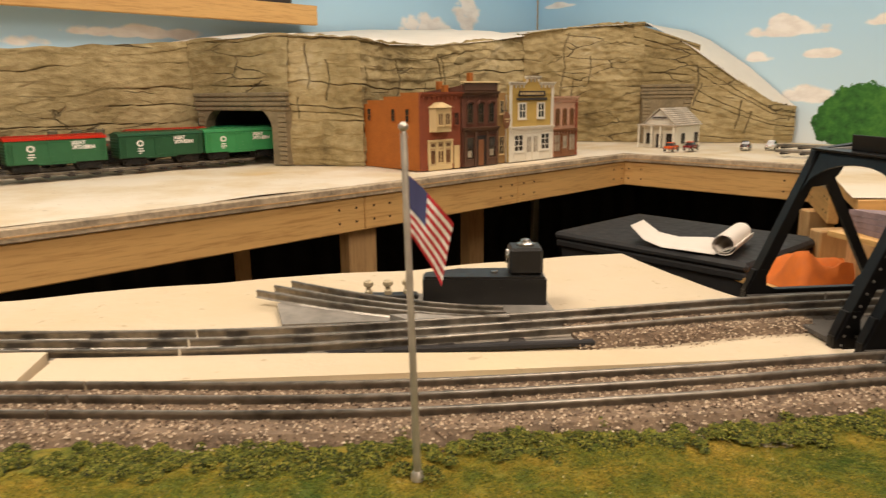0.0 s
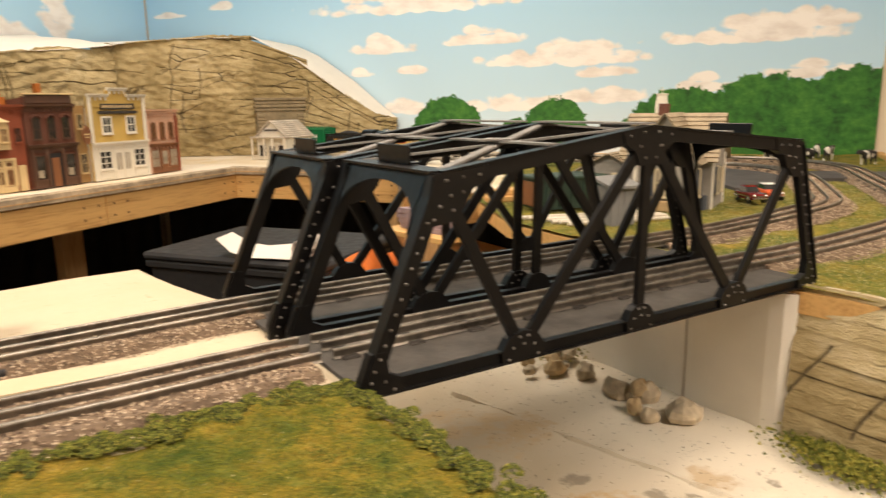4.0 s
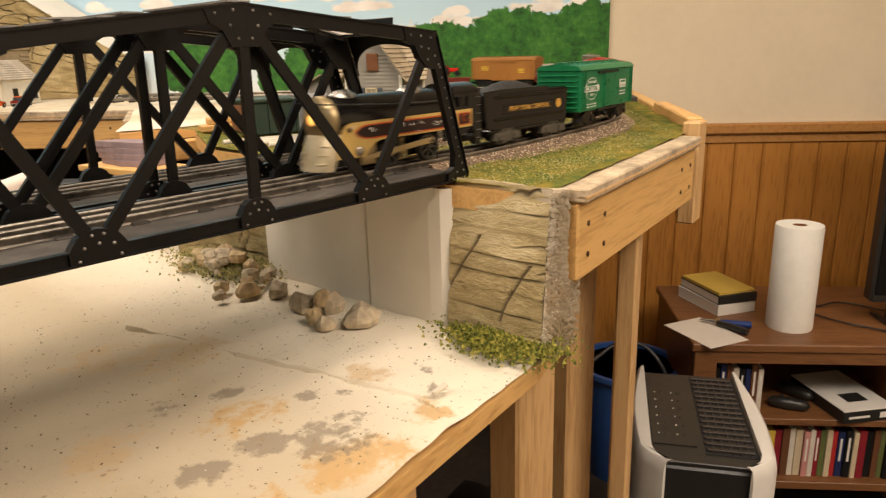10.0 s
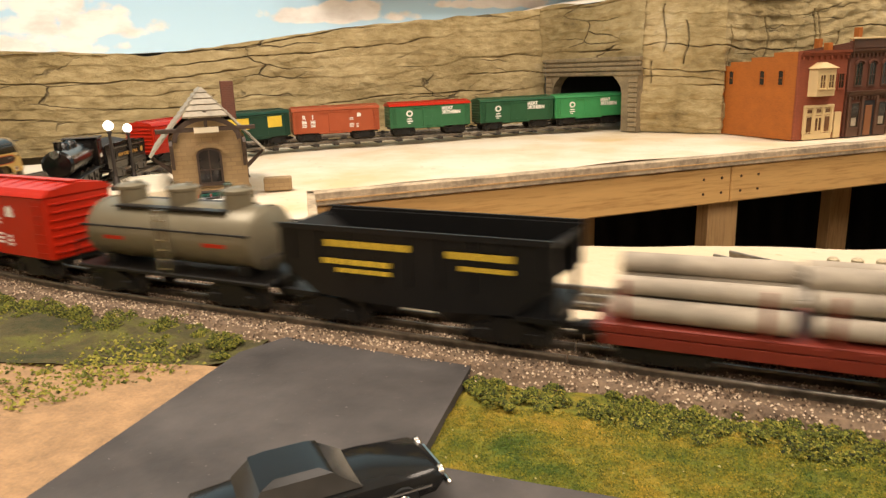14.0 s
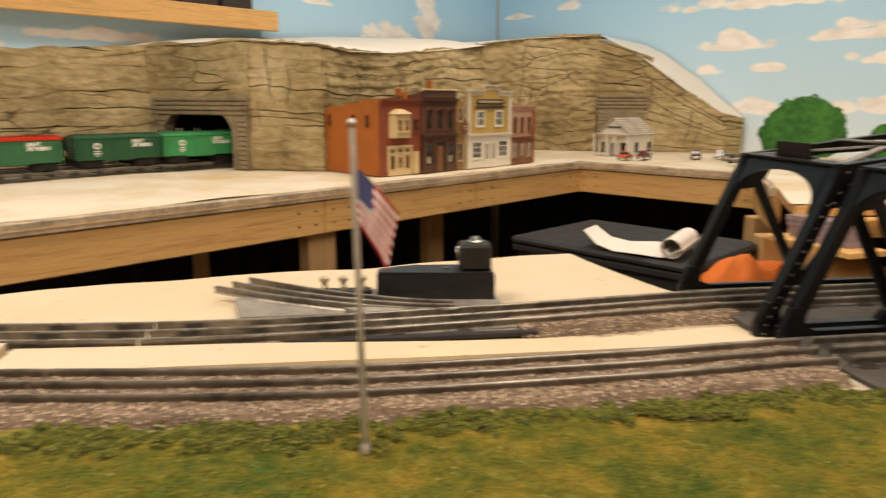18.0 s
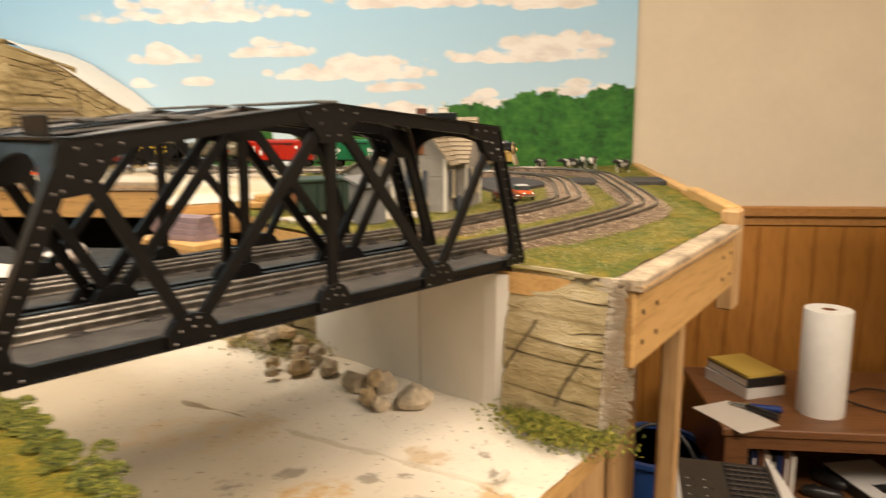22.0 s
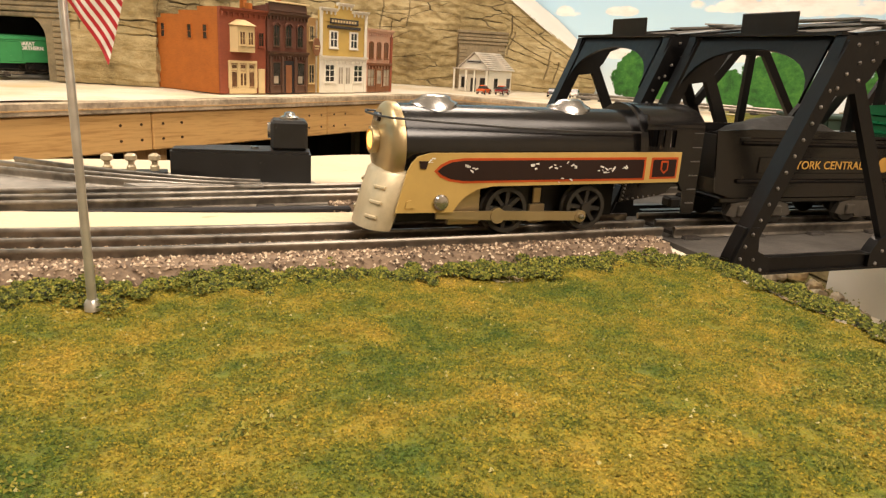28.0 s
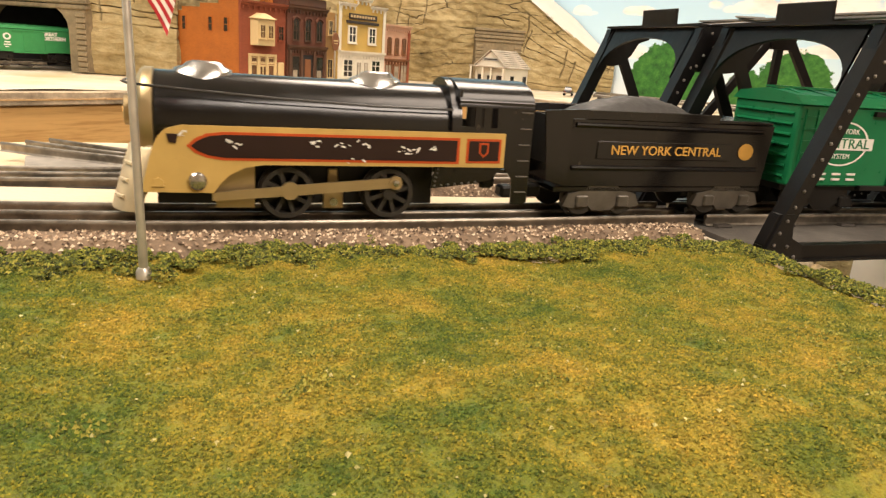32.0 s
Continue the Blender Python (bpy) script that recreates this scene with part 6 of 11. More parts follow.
def caboose():
    c = rolling("caboose", "maroon red plastic caboose with a cupola", 0.2)
    L, W, z0, h = 0.086, 0.036, 0.032, 0.058
    part("body", Shape().box(-L, L, -W, W, z0, z0 + h, c=0.0015), M_MAROON, c)
    roof = [(-W - 0.006, 0.0), (W + 0.006, 0.0), (W + 0.004, 0.004), (0.018, 0.009), (-0.018, 0.009), (-W - 0.004, 0.004)]
    part("roof", Shape().add([(x, y, z0 + h + z) for x in (-0.105, 0.105) for y, z in roof], [tuple(range(6)), tuple(range(11, 5, -1))] + [(i, i + 6, (i + 1) % 6 + 6, (i + 1) % 6) for i in range(6)]), M_MAROON, c)
    cu = part("cupola", Shape().box(-0.012, 0.036, -0.029, 0.029, z0 + h + 0.004, z0 + h + 0.030, c=0.001), M_MAROON, c)
    part("cupola_roof", Shape().box(-0.017, 0.041, -0.034, 0.034, z0 + h + 0.0302, z0 + h + 0.034, c=0.0015), M_MAROON, cu)
    part("smoke_jack", Shape().rod((-0.05, 0.012, z0 + h + 0.006), (-0.05, 0.012, z0 + h + 0.026), 0.0028, 8), M_MAROON, c)
    for side in (-1, 1):
        for x in (-0.055, 0.045):
            w = part("window", Shape().box(x - 0.0075, x + 0.0075, W * side - 0.0015, W * side + 0.0015, z0 + 0.026, z0 + 0.043), M_MAROON, c)
            part("pane", Shape().box(x - 0.0055, x + 0.0055, W * side - 0.0022, W * side + 0.0022, z0 + 0.028, z0 + 0.041), M_TRUCK, w)
        for x in (0.0, 0.024):
            part("cupola_window", Shape().box(x - 0.0065, x + 0.0065, 0.029 * side - 0.001, 0.029 * side + 0.001, z0 + h + 0.014, z0 + h + 0.026), M_TRUCK, cu)
        part("emblem", Shape().lathe([(0.0105, 0), (0.0105, 0.0004)], 18, Matrix.Translation((-0.005, W * side, z0 + 0.036)), axis="y"), M_GOLD, c)
        bars([(-0.003, z0 + 0.014, 0.028, 0.003), (-0.003, z0 + 0.009, 0.02, 0.003)], M_GOLD, c, (W + 0.0003) * side, side)
        part("grab_rail", Shape().rod((-0.08, (W + 0.002) * side, z0 + 0.02), (-0.08, (W + 0.002) * side, z0 + 0.045), 0.0008, 6), M_MAROON, c)
    for e in (-1, 1):
        part("platform", Shape().box(min(e * L, e * 0.104), max(e * L, e * 0.104), -W, W, z0 - 0.004, z0), M_MAROON, c)
        part("platform_rail", Shape().box(e * 0.1025 - 0.001, e * 0.1025 + 0.001, -W, W, z0 + 0.018, z0 + 0.021).box(e * 0.1025 - 0.001, e * 0.1025 + 0.001, -W, -W + 0.002, z0, z0 + h).box(e * 0.1025 - 0.001, e * 0.1025 + 0.001, W - 0.002, W, z0, z0 + h).box(e * 0.1025 - 0.001, e * 0.1025 + 0.001, -0.001, 0.001, z0, z0 + 0.018), M_MAROON, c)
        part("door", Shape().box(e * L - 0.001, e * L + 0.001, -0.009, 0.009, z0 + 0.002, z0 + 0.044), M_BROWN, c)
        truck(c, e * 0.064)
        coupler(c, e * 0.102, e)
    part("underframe", Shape().box(-0.09, 0.09, -0.02, 0.02, z0 - 0.008, z0 - 0.0045), M_TRUCK, c)
    return c


def arc(y, z, rise, n=14, a0=0.0, a1=math.pi):
    """Points of a rounded roof across a vehicle, as (y, z)."""
    return [(y * math.cos(a0 + (a1 - a0) * k / n), z + rise * math.sin(a0 + (a1 - a0) * k / n)) for k in range(n + 1)]


def hoop(x0, x1, outer, inner):
    """A rounded band across a vehicle between two outlines of (y, z)."""
    n = len(outer)
    v = [(x, y, z) for x in (x0, x1) for y, z in outer + inner]
    f = []
    for k in range(n - 1):
        a, b, c, d = k, k + 1, n + k + 1, n + k
        f += [(a, b, c, d), tuple(2 * n + q for q in (d, c, b, a)), (a, 2 * n + a, 2 * n + b, b), (d, c, 2 * n + c, 2 * n + d)]
    return Shape().add(v, f)


def locomotive():
    """A tin-plate streamlined steam engine; local x runs forwards, its pilot's tip stands at 0.131."""
    c = tagged(thing("steam_locomotive", "black tin-plate steam locomotive with gold side panels", "locomotive"), group="")
    N = 32
    zc, R = 0.0625, 0.0288
    at = Matrix.Translation((0, 0, zc))
    part("boiler", Shape().lathe([(R, -0.091), (R, 0.1035)], N, at, axis="x"), M_LOCO, c, smooth=35)
    nose = part("smokebox_front", Shape().lathe([(R, 0.1038), (R + 0.0012, 0.1045), (R + 0.0012, 0.1095), (R - 0.0005, 0.1120), (R - 0.006, 0.1150), (0.012, 0.1170), (0.0, 0.1175)], N, at, axis="x"), M_BRASS, c, "dull gold boiler front", smooth=35)
    lamp = Matrix.Translation((0, 0, zc + 0.003))
    part("headlight", Shape().lathe([(0.0095, 0.112), (0.0095, 0.1215), (0.0075, 0.122), (0.0075, 0.119), (0.0, 0.119)], 18, lamp, axis="x"), M_BRASS, nose, smooth=35)
    part("headlight_lens", Shape().lathe([(0.0, 0.1195), (0.0070, 0.1195), (0.005, 0.1222), (0.0, 0.123)], 16, lamp, axis="x"), M_GLOW, nose, "glowing amber headlight", smooth=60)
    part("number_plate", Shape().box(0.113, 0.118, -0.006, 0.006, zc + 0.016, zc + 0.022, c=0.001), M_LOCO, nose)
    for side in (-1, 1):
        for k in range(3):
            a = math.pi / 2 - side * (0.35 + 0.16 * k)
            part("louvre", Shape().box(0.0865 - 0.0045 * k, 0.0885 - 0.0045 * k, R * math.cos(a) - 0.0008, R * math.cos(a) + 0.0008, zc + R * math.sin(a) - 0.006, zc + R * math.sin(a) - 0.001), M_TRUCK, c)
    # boat-shaped bright covers on top of the boiler
    for sx in (0.0755, -0.036):
        rows = ((0.0, 0.0185, 0.0150), (0.0022, 0.0175, 0.0140), (0.0040, 0.0125, 0.0085), (0.0062, 0.0105, 0.0060), (0.0072, 0.0070, 0.0038))
        d = Shape()
        n = 20
        for up, hx, hy in rows:
            for k in range(n):
                a = 2 * math.pi * k / n
                y = hy * math.sin(a)
                d.v.append((sx + hx * math.copysign(abs(math.cos(a)) ** 1.25, math.cos(a)) - 0.25 * up, y, zc + math.sqrt(R * R - y * y) - 0.0006 + up))
        for r in range(len(rows) - 1):
            for k in range(n):
                d.f.append((r * n + k, r * n + (k + 1) % n, (r + 1) * n + (k + 1) % n, (r + 1) * n + k))
        d.f.append(tuple((len(rows) - 1) * n + k for k in range(n)))
        part("dome_cover", d, M_NICKEL, c, "bright nickel dome cover", smooth=40)
    part("boiler_skirt", Shape().box(-0.091, 0.094, -0.0290, 0.0290, 0.040, zc), M_LOCO, c)
    # cab with its rolled front edge
    part("cab_roof", hoop(-0.144, -0.0885, arc(0.0322, 0.079, 0.0180), arc(0.0305, 0.079, 0.0164)), M_LOCO, c, smooth=40)
    part("cab_hoop", hoop(-0.0905, -0.0835, arc(0.0335, zc, 0.0345), arc(0.0285, zc, 0.0290)), M_LOCO, c, smooth=40)
    part("cab_front", Shape().box(-0.0905, -0.0885, -0.0300, 0.0300, 0.040, 0.090), M_LOCO, c)
    part("cab_floor", Shape().box(-0.142, -0.0885, -0.0300, 0.0300, 0.034, 0.0365), M_LOCO, c)
    for side in (-1, 1):
        y0, y1 = sorted((0.0302 * side, 0.0318 * side))
        wall = part("cab_side", Shape().profile([(-0.125, 0.0375), (-0.0885, 0.0375), (-0.0885, 0.066), (-0.100, 0.066), (-0.100, 0.080), (-0.1045, 0.080), (-0.1045, 0.066), (-0.1065, 0.066), (-0.1065, 0.080), (-0.112, 0.080), (-0.112, 0.0655), (-0.117, 0.0655), (-0.117, 0.0815), (-0.0885, 0.0815), (-0.0885, 0.083), (-0.144, 0.083), (-0.144, 0.0135), (-0.141, 0.0115), (-0.132, 0.0120), (-0.131, 0.030)], y0, y1), M_LOCO, c)
        for k in range(6):
            part("step_rung", Shape().box(-0.1425, -0.1340, 0.0322 * side - 0.0007, 0.0322 * side + 0.0007, 0.0205 + 0.0112 * k, 0.0213 + 0.0112 * k), M_RIVET, wall)
        # gold running board with its maroon panels
        y2, y3 = sorted((0.0320 * side, 0.0338 * side))
        gold = [(-0.123, 0.0385), (0.040, 0.0375), (0.052, 0.0355), (0.061, 0.0305), (0.0665, 0.0250), (0.0700, 0.0195), (0.112, 0.0200), (0.1045, 0.0480), (0.1015, 0.0540), (0.0970, 0.0585), (0.0885, 0.0608), (-0.123, 0.0620)]
        board = part("running_board", Shape().profile(gold, y2, y3), M_GOLD, c, "gold-painted side panel")

        def inlay(name, pts, material, lift):
            part(name, Shape().profile(pts, *sorted(((0.0338 + lift) * side - 0.0002, (0.0338 + lift) * side + 0.0002))), material, board)
        inlay("pinstripe", [(-0.0895, 0.0405), (0.064, 0.0400), (0.074, 0.0415), (0.081, 0.0445), (0.0855, 0.0486), (0.081, 0.0530), (0.074, 0.0562), (0.064, 0.0575), (-0.0895, 0.0582)], M_ORANGE_LINE, 0.0001)
        inlay("maroon_panel", [(-0.0875, 0.0422), (0.0635, 0.0417), (0.073, 0.0431), (0.0792, 0.0457), (0.0830, 0.0486), (0.0792, 0.0518), (0.073, 0.0546), (0.0635, 0.0558), (-0.0875, 0.0565)], M_BROWN, 0.0004)
        inlay("pinstripe", [(-0.1200, 0.0415), (-0.0945, 0.0412), (-0.0945, 0.0580), (-0.1200, 0.0582)], M_ORANGE_LINE, 0.0001)
        inlay("maroon_panel", [(-0.1183, 0.0431), (-0.0962, 0.0428), (-0.0962, 0.0564), (-0.1183, 0.0566)], M_BROWN, 0.0004)
        inlay("shield_emblem", [(-0.1105, 0.0555), (-0.1035, 0.0555), (-0.1035, 0.0485), (-0.107, 0.0452), (-0.1105, 0.0485)], M_ORANGE_LINE, 0.0007)
        inlay("shield_centre", [(-0.1092, 0.0541), (-0.1048, 0.0541), (-0.1048, 0.0490), (-0.107, 0.0470), (-0.1092, 0.0490)], M_BROWN, 0.0010)
        chips = random.Random(17 + side)
        worn = Shape()
        for x, z, w, n in ((0.060, 0.0505, 0.010, 9), (0.008, 0.0515, 0.006, 7), (-0.007, 0.0520, 0.007, 4), (-0.025, 0.0515, 0.008, 5), (-0.053, 0.0490, 0.013, 10), (-0.071, 0.0510, 0.005, 5), (-0.018, 0.0420, 0.008, 3), (0.088, 0.0560, 0.004, 3)):
            for k in range(n):
                px, pz, r = x + chips.gauss(0, w * 0.32), z + chips.gauss(0, 0.0013), chips.uniform(0.0005, 0.0013)
                a = chips.uniform(-0.8, 0.8)
                ca, sa = math.cos(a), math.sin(a)
                q = [(px + (u * ca - v * sa) * r, 0.0346 * side, pz + (u * sa + v * ca) * r) for u, v in ((-1.4, -0.4), (1.2, -0.5), (1.5, 0.3), (-0.9, 0.6))]
                worn.add(q, [(0, 1, 2, 3)])
        part("worn_decal", worn, M_WHITE_INK, board)
        boss = Matrix.Translation((0.0795, 0.0338 * side, 0.0270)) @ Euler((radians(-90 * side), 0, 0)).to_matrix().to_4x4()
        part("boss", Shape().lathe([(0.0056, 0), (0.0056, 0.002), (0.0045, 0.0034), (0.0015, 0.004)], 16, boss), M_NICKEL, board, smooth=35)
        part("vent", Shape().profile([(0.0900, 0.0555), (0.0965, 0.0555), (0.0955, 0.0505), (0.0915, 0.0500)], 0.0338 * side - 0.0009, 0.0338 * side + 0.0009), M_BROWN, board)
        part("vent", Shape().profile([(0.0985, 0.0235), (0.1055, 0.0235), (0.1045, 0.0280), (0.1015, 0.0290), (0.0990, 0.0270)], 0.0338 * side - 0.0012, 0.0338 * side + 0.0012), M_GOLD, board)
        rail = [(0.1165, 0.0300 * side, 0.0835), (0.085, 0.0300 * side, 0.0815), (0.03, 0.0302 * side, 0.0785), (-0.03, 0.0304 * side, 0.0765), (-0.084, 0.0306 * side, 0.0765)]
        hand = Shape()
        for a, b in zip(rail, rail[1:]):
            hand.rod(a, b, 0.0008, 6)
        part("handrail", hand, M_WHEEL, c)
        part("cylinder_plate", Shape().profile([(0.069, 0.0080), (0.069, 0.0300), (0.058, 0.0350), (0.045, 0.0350), (0.045, 0.0080)], *sorted((0.020 * side, 0.0235 * side))), M_BRASS, c, "dull bronze cylinder plate")
        trail = part("trailing_frame", Shape().profile([(-0.0715, 0.0225), (-0.0745, 0.0370), (-0.124, 0.0370), (-0.116, 0.0290), (-0.106, 0.0265), (-0.086, 0.0240)], *sorted((0.0270 * side, 0.0290 * side))), M_LOCO, c)
        r = Shape()
        for k in range(7):
            rivet(r, -0.0745 - 0.005 * k, 0.0290 * side, 0.0245 + 0.00045 * k, -side, 0.0008)
        for k in range(4):
            rivet(r, -0.0748 - 0.0006 * k, 0.0290 * side, 0.0275 + 0.0028 * k, -side, 0.0008)
        part("rivet_pattern", r, M_RIVET, trail)
    part("handrail_bow", Shape().rod((0.1165, -0.0300, 0.0835), (0.1215, -0.012, 0.0835), 0.0008, 6).rod((0.1215, -0.012, 0.0835), (0.1215, 0.012, 0.0835), 0.0008, 6).rod((0.1215, 0.012, 0.0835), (0.1165, 0.0300, 0.0835), 0.0008, 6), M_WHEEL, c)
    # pilot: a curved apron with raised bars
    ap = Shape()
    n = 16
    rows = ((0.1080, 0.0480, 0.0230), (0.1170, 0.0472, 0.0285), (0.1205, 0.0445, 0.0300), (0.1262, 0.0255, 0.0310), (0.1318, 0.0062, 0.0285), (0.1298, 0.0062, 0.0265), (0.1240, 0.0255, 0.0290), (0.1180, 0.0440, 0.0280))
    for k in range(n + 1):
        a = math.pi * (k / n - 0.5)
        for x, z, r in rows:
            ap.v.append((x - 0.017 + 0.017 * math.cos(a), r * math.sin(a), z))
    m = len(rows)
    for k in range(n):
        for e in range(m):
            ap.f.append((k * m + e, k * m + (e + 1) % m, k * m + m + (e + 1) % m, k * m + m + e))
    pil = part("pilot", ap, M_DULL, c, "dull silver curved pilot", smooth=40)
    for z, x, r in ((0.0150, 0.1292, 0.0298), (0.0252, 0.1263, 0.0311), (0.0355, 0.1233, 0.0307)):
        for side in (-1, 1):
            bar = Shape()
            for a0, a1 in ((0.50, 0.72), (0.72, 0.94)):
                bar.rod(*[(x - 0.017 + 0.0174 * math.cos(q * side), (r + 0.0003) * math.sin(q * side), z) for q in (a0, a1)], 0.0013, 6)
            part("pilot_bar", bar, M_DULL, pil)
    part("chassis", Shape().box(-0.078, 0.104, -0.012, 0.012, 0.0085, 0.0400), M_TRUCK, c)
    for side in (-1, 1):
        g = part("gear_plate", Shape().box(-0.0140, 0.0000, 0.0150 * side - 0.0015, 0.0150 * side + 0.0015, 0.0055, 0.0200, c=0.0008).box(-0.0100, -0.0030, 0.0150 * side - 0.0012, 0.0150 * side + 0.0012, 0.0205, 0.0330, c=0.0008), M_BRASS, c, "brass gear plate")
        part("stud", Shape().rod((-0.007, 0.016 * side, 0.0105), (-0.007, 0.0195 * side, 0.0105), 0.0028, 10), M_NICKEL, g, smooth=40)
    coupler(c, -0.142, -1)
    return c


def drive_wheels(loco, x):
    """Two spoked drivers on one axle, each with its rim, hub and spokes."""
    axle = part("drive_axle", Shape().rod((0, -0.02, 0), (0, 0.02, 0), 0.004, 8), M_WHEEL_DARK, loco, "black spoked drive wheels on an axle")
    for side in (-1, 1):
        turn = Matrix.Translation((0, 0.0205 * side, 0)) @ Euler((0, 0, 0 if side > 0 else math.pi)).to_matrix().to_4x4()
        part("rim", Shape().lathe([(0.0255, -0.004), (0.0330, -0.004), (0.0345, -0.003), (0.0345, -0.0015), (0.0315, 0.0), (0.0310, 0.0045), (0.0255, 0.0045), (0.0255, -0.004)], 30, turn, axis="y"), M_WHEEL, axle, smooth=30)
        part("hub", Shape().lathe([(0.001, -0.003), (0.008, -0.003), (0.008, 0.0060), (0.001, 0.0060)], 14, turn, axis="y"), M_WHEEL, axle, smooth=30)
        for k in range(8):
            part("spoke", Shape().box(0.006, 0.0265, -0.002, 0.0035, -0.0026, 0.0026, turn @ Euler((0, 2 * math.pi * k / 8, 0)).to_matrix().to_4x4()), M_WHEEL, axle)
    return axle


M_WHEEL_DARK = gloss("black_spoked_wheel", (0.045, 0.04, 0.035), 0.35)


def side_rod(loco, side):
    """The main rod: local x runs forwards from its rear pin to the slide in the cylinder."""
    s = Shape().profile([(-0.004, -0.0034), (0.066, -0.0034), (0.118, -0.0026), (0.118, 0.0026), (0.066, 0.0034), (-0.004, 0.0034)], -0.0011, 0.0011)
    rod = part("side_rod", s, M_BRASS, loco, "gold connecting rod", smooth=40)
    for x, r in ((0.0, 0.0046), (0.0700, 0.0058)):
        part("rod_boss", Shape().lathe([(0.0, -0.0018), (r, -0.0018), (r, 0.0018), (0.0, 0.0018)], 18, Matrix.Translation((x, 0, 0)), axis="y"), M_BRASS, rod, smooth=40)
    part("crank_pin", Shape().lathe([(0.0, -0.004), (0.0022, -0.004), (0.0022, 0.004), (0.0, 0.0042)], 12, axis="y"), M_NICKEL, rod, smooth=40)
    return rod


def tender():
    c = thing("tender", "black tin-plate coal tender with gold lettering", "tender")
    L, W = 0.100, 0.034
    part("body", Shape().add([(x, y, z) for z, a, b, w in ((0.027, -0.102, 0.086, W), (0.082, -0.106, 0.082, W + 0.001)) for x, y in ((a, -w), (b, -w), (b, w), (a, w))], [(0, 3, 2, 1), (4, 5, 6, 7), (0, 1, 5, 4), (1, 2, 6, 5), (2, 3, 7, 6), (3, 0, 4, 7)]), M_LOCO, c)
    for side in (-1, 1):
        part("front_wing", Shape().profile([(0.083, 0.027), (0.100, 0.032), (0.106, 0.088), (0.070, 0.090), (0.070, 0.0825), (0.083, 0.0825)], *sorted(((W - 0.0006) * side, (W + 0.0012) * side))), M_LOCO, c)
    part("bulkhead", Shape().box(0.0825, 0.0850, -W + 0.001, W - 0.001, 0.028, 0.0815), M_TRUCK, c, "dark open tender front")
    coal = Shape()
    n = 12
    for i in range(n + 1):
        f = i / n
        x = -0.045 + 0.115 * f
        hh = 0.019 * math.sin(math.pi * f) ** 0.6
        for j in range(7):
            g = j / 6
            coal.v.append((x, (g - 0.5) * 0.056, 0.082 + hh * math.sin(math.pi * g) ** 0.5 + 0.002 * noise.noise((f * 9, g * 5, 3))))
    for i in range(n):
        for j in range(6):
            a = i * 7 + j
            coal.f.append((a, a + 7, a + 8, a + 1))
    part("coal_load", coal, M_COAL, c, smooth=50)
    part("rear_deck", Shape().box(-0.106, -0.05, -W, W, 0.0822, 0.0855, c=0.001), M_LOCO, c)
    part("coal_rail", Shape().box(-0.050, 0.072, -W - 0.001, -W + 0.001, 0.082, 0.090, c=0.0006), M_LOCO, c)
    part("coal_rail", Shape().box(-0.050, 0.072, W - 0.001, W + 0.001, 0.082, 0.090, c=0.0006), M_LOCO, c)
    for side in (-1, 1):
        y = (W + 0.0018) * side
        part("bead", Shape().rod((-0.094, y - 0.0008 * side, 0.0765), (0.080, y - 0.0008 * side, 0.0775), 0.0022, 8), M_LOCO, c)
        part("bead", Shape().rod((-0.094, y - 0.0012 * side, 0.0425), (0.080, y - 0.0012 * side, 0.0425), 0.0022, 8), M_LOCO, c)
        part("name_panel", Shape().box(-0.066, 0.060, min(y, y - 0.0015 * side), max(y, y - 0.0015 * side), 0.0500, 0.0650, c=0.0006), M_LOCO, c)
        lettering("NEW YORK CENTRAL", 0.0098, M_GOLD_INK, c, side_pose(-0.003, y + 0.0004 * side, 0.0575, side), bold=0.0001, stretch=1.06)
        xs = 0.078 if side < 0 else -0.078
        part("seal", Shape().lathe([(0.0075, 0), (0.0075, 0.0005), (0.005, 0.0007)], 18, Matrix.Translation((-0.080 if side > 0 else 0.080, W * side + 0.0012 * side, 0.0585)) @ Euler((radians(-90 * side), 0, 0)).to_matrix().to_4x4()), M_GOLD_INK, c)
    part("underframe", Shape().box(-0.104, 0.092, -W + 0.001, W - 0.001, 0.0215, 0.0268, c=0.001), M_LOCO, c)
    for x in (-0.070, 0.049):
        truck(c, x, 0.036, M_TRUCK_STEEL)
    coupler(c, -0.103, -1)
    coupler(c, 0.098, 1)
    return c


# ---- the moving train on the outer loop ----
M_GN = gloss("freight_green_plastic", (0.035, 0.13, 0.055), 0.35)
M_GN_DARK = gloss("dark_freight_green", (0.022, 0.085, 0.038), 0.35)
M_GN_LIGHT = gloss("light_freight_green", (0.045, 0.25, 0.085), 0.35)
M_RUST = gloss("rust_orange_plastic", (0.34, 0.075, 0.028), 0.4)
M_FOREST = gloss("forest_green_plastic", (0.012, 0.045, 0.026), 0.35)

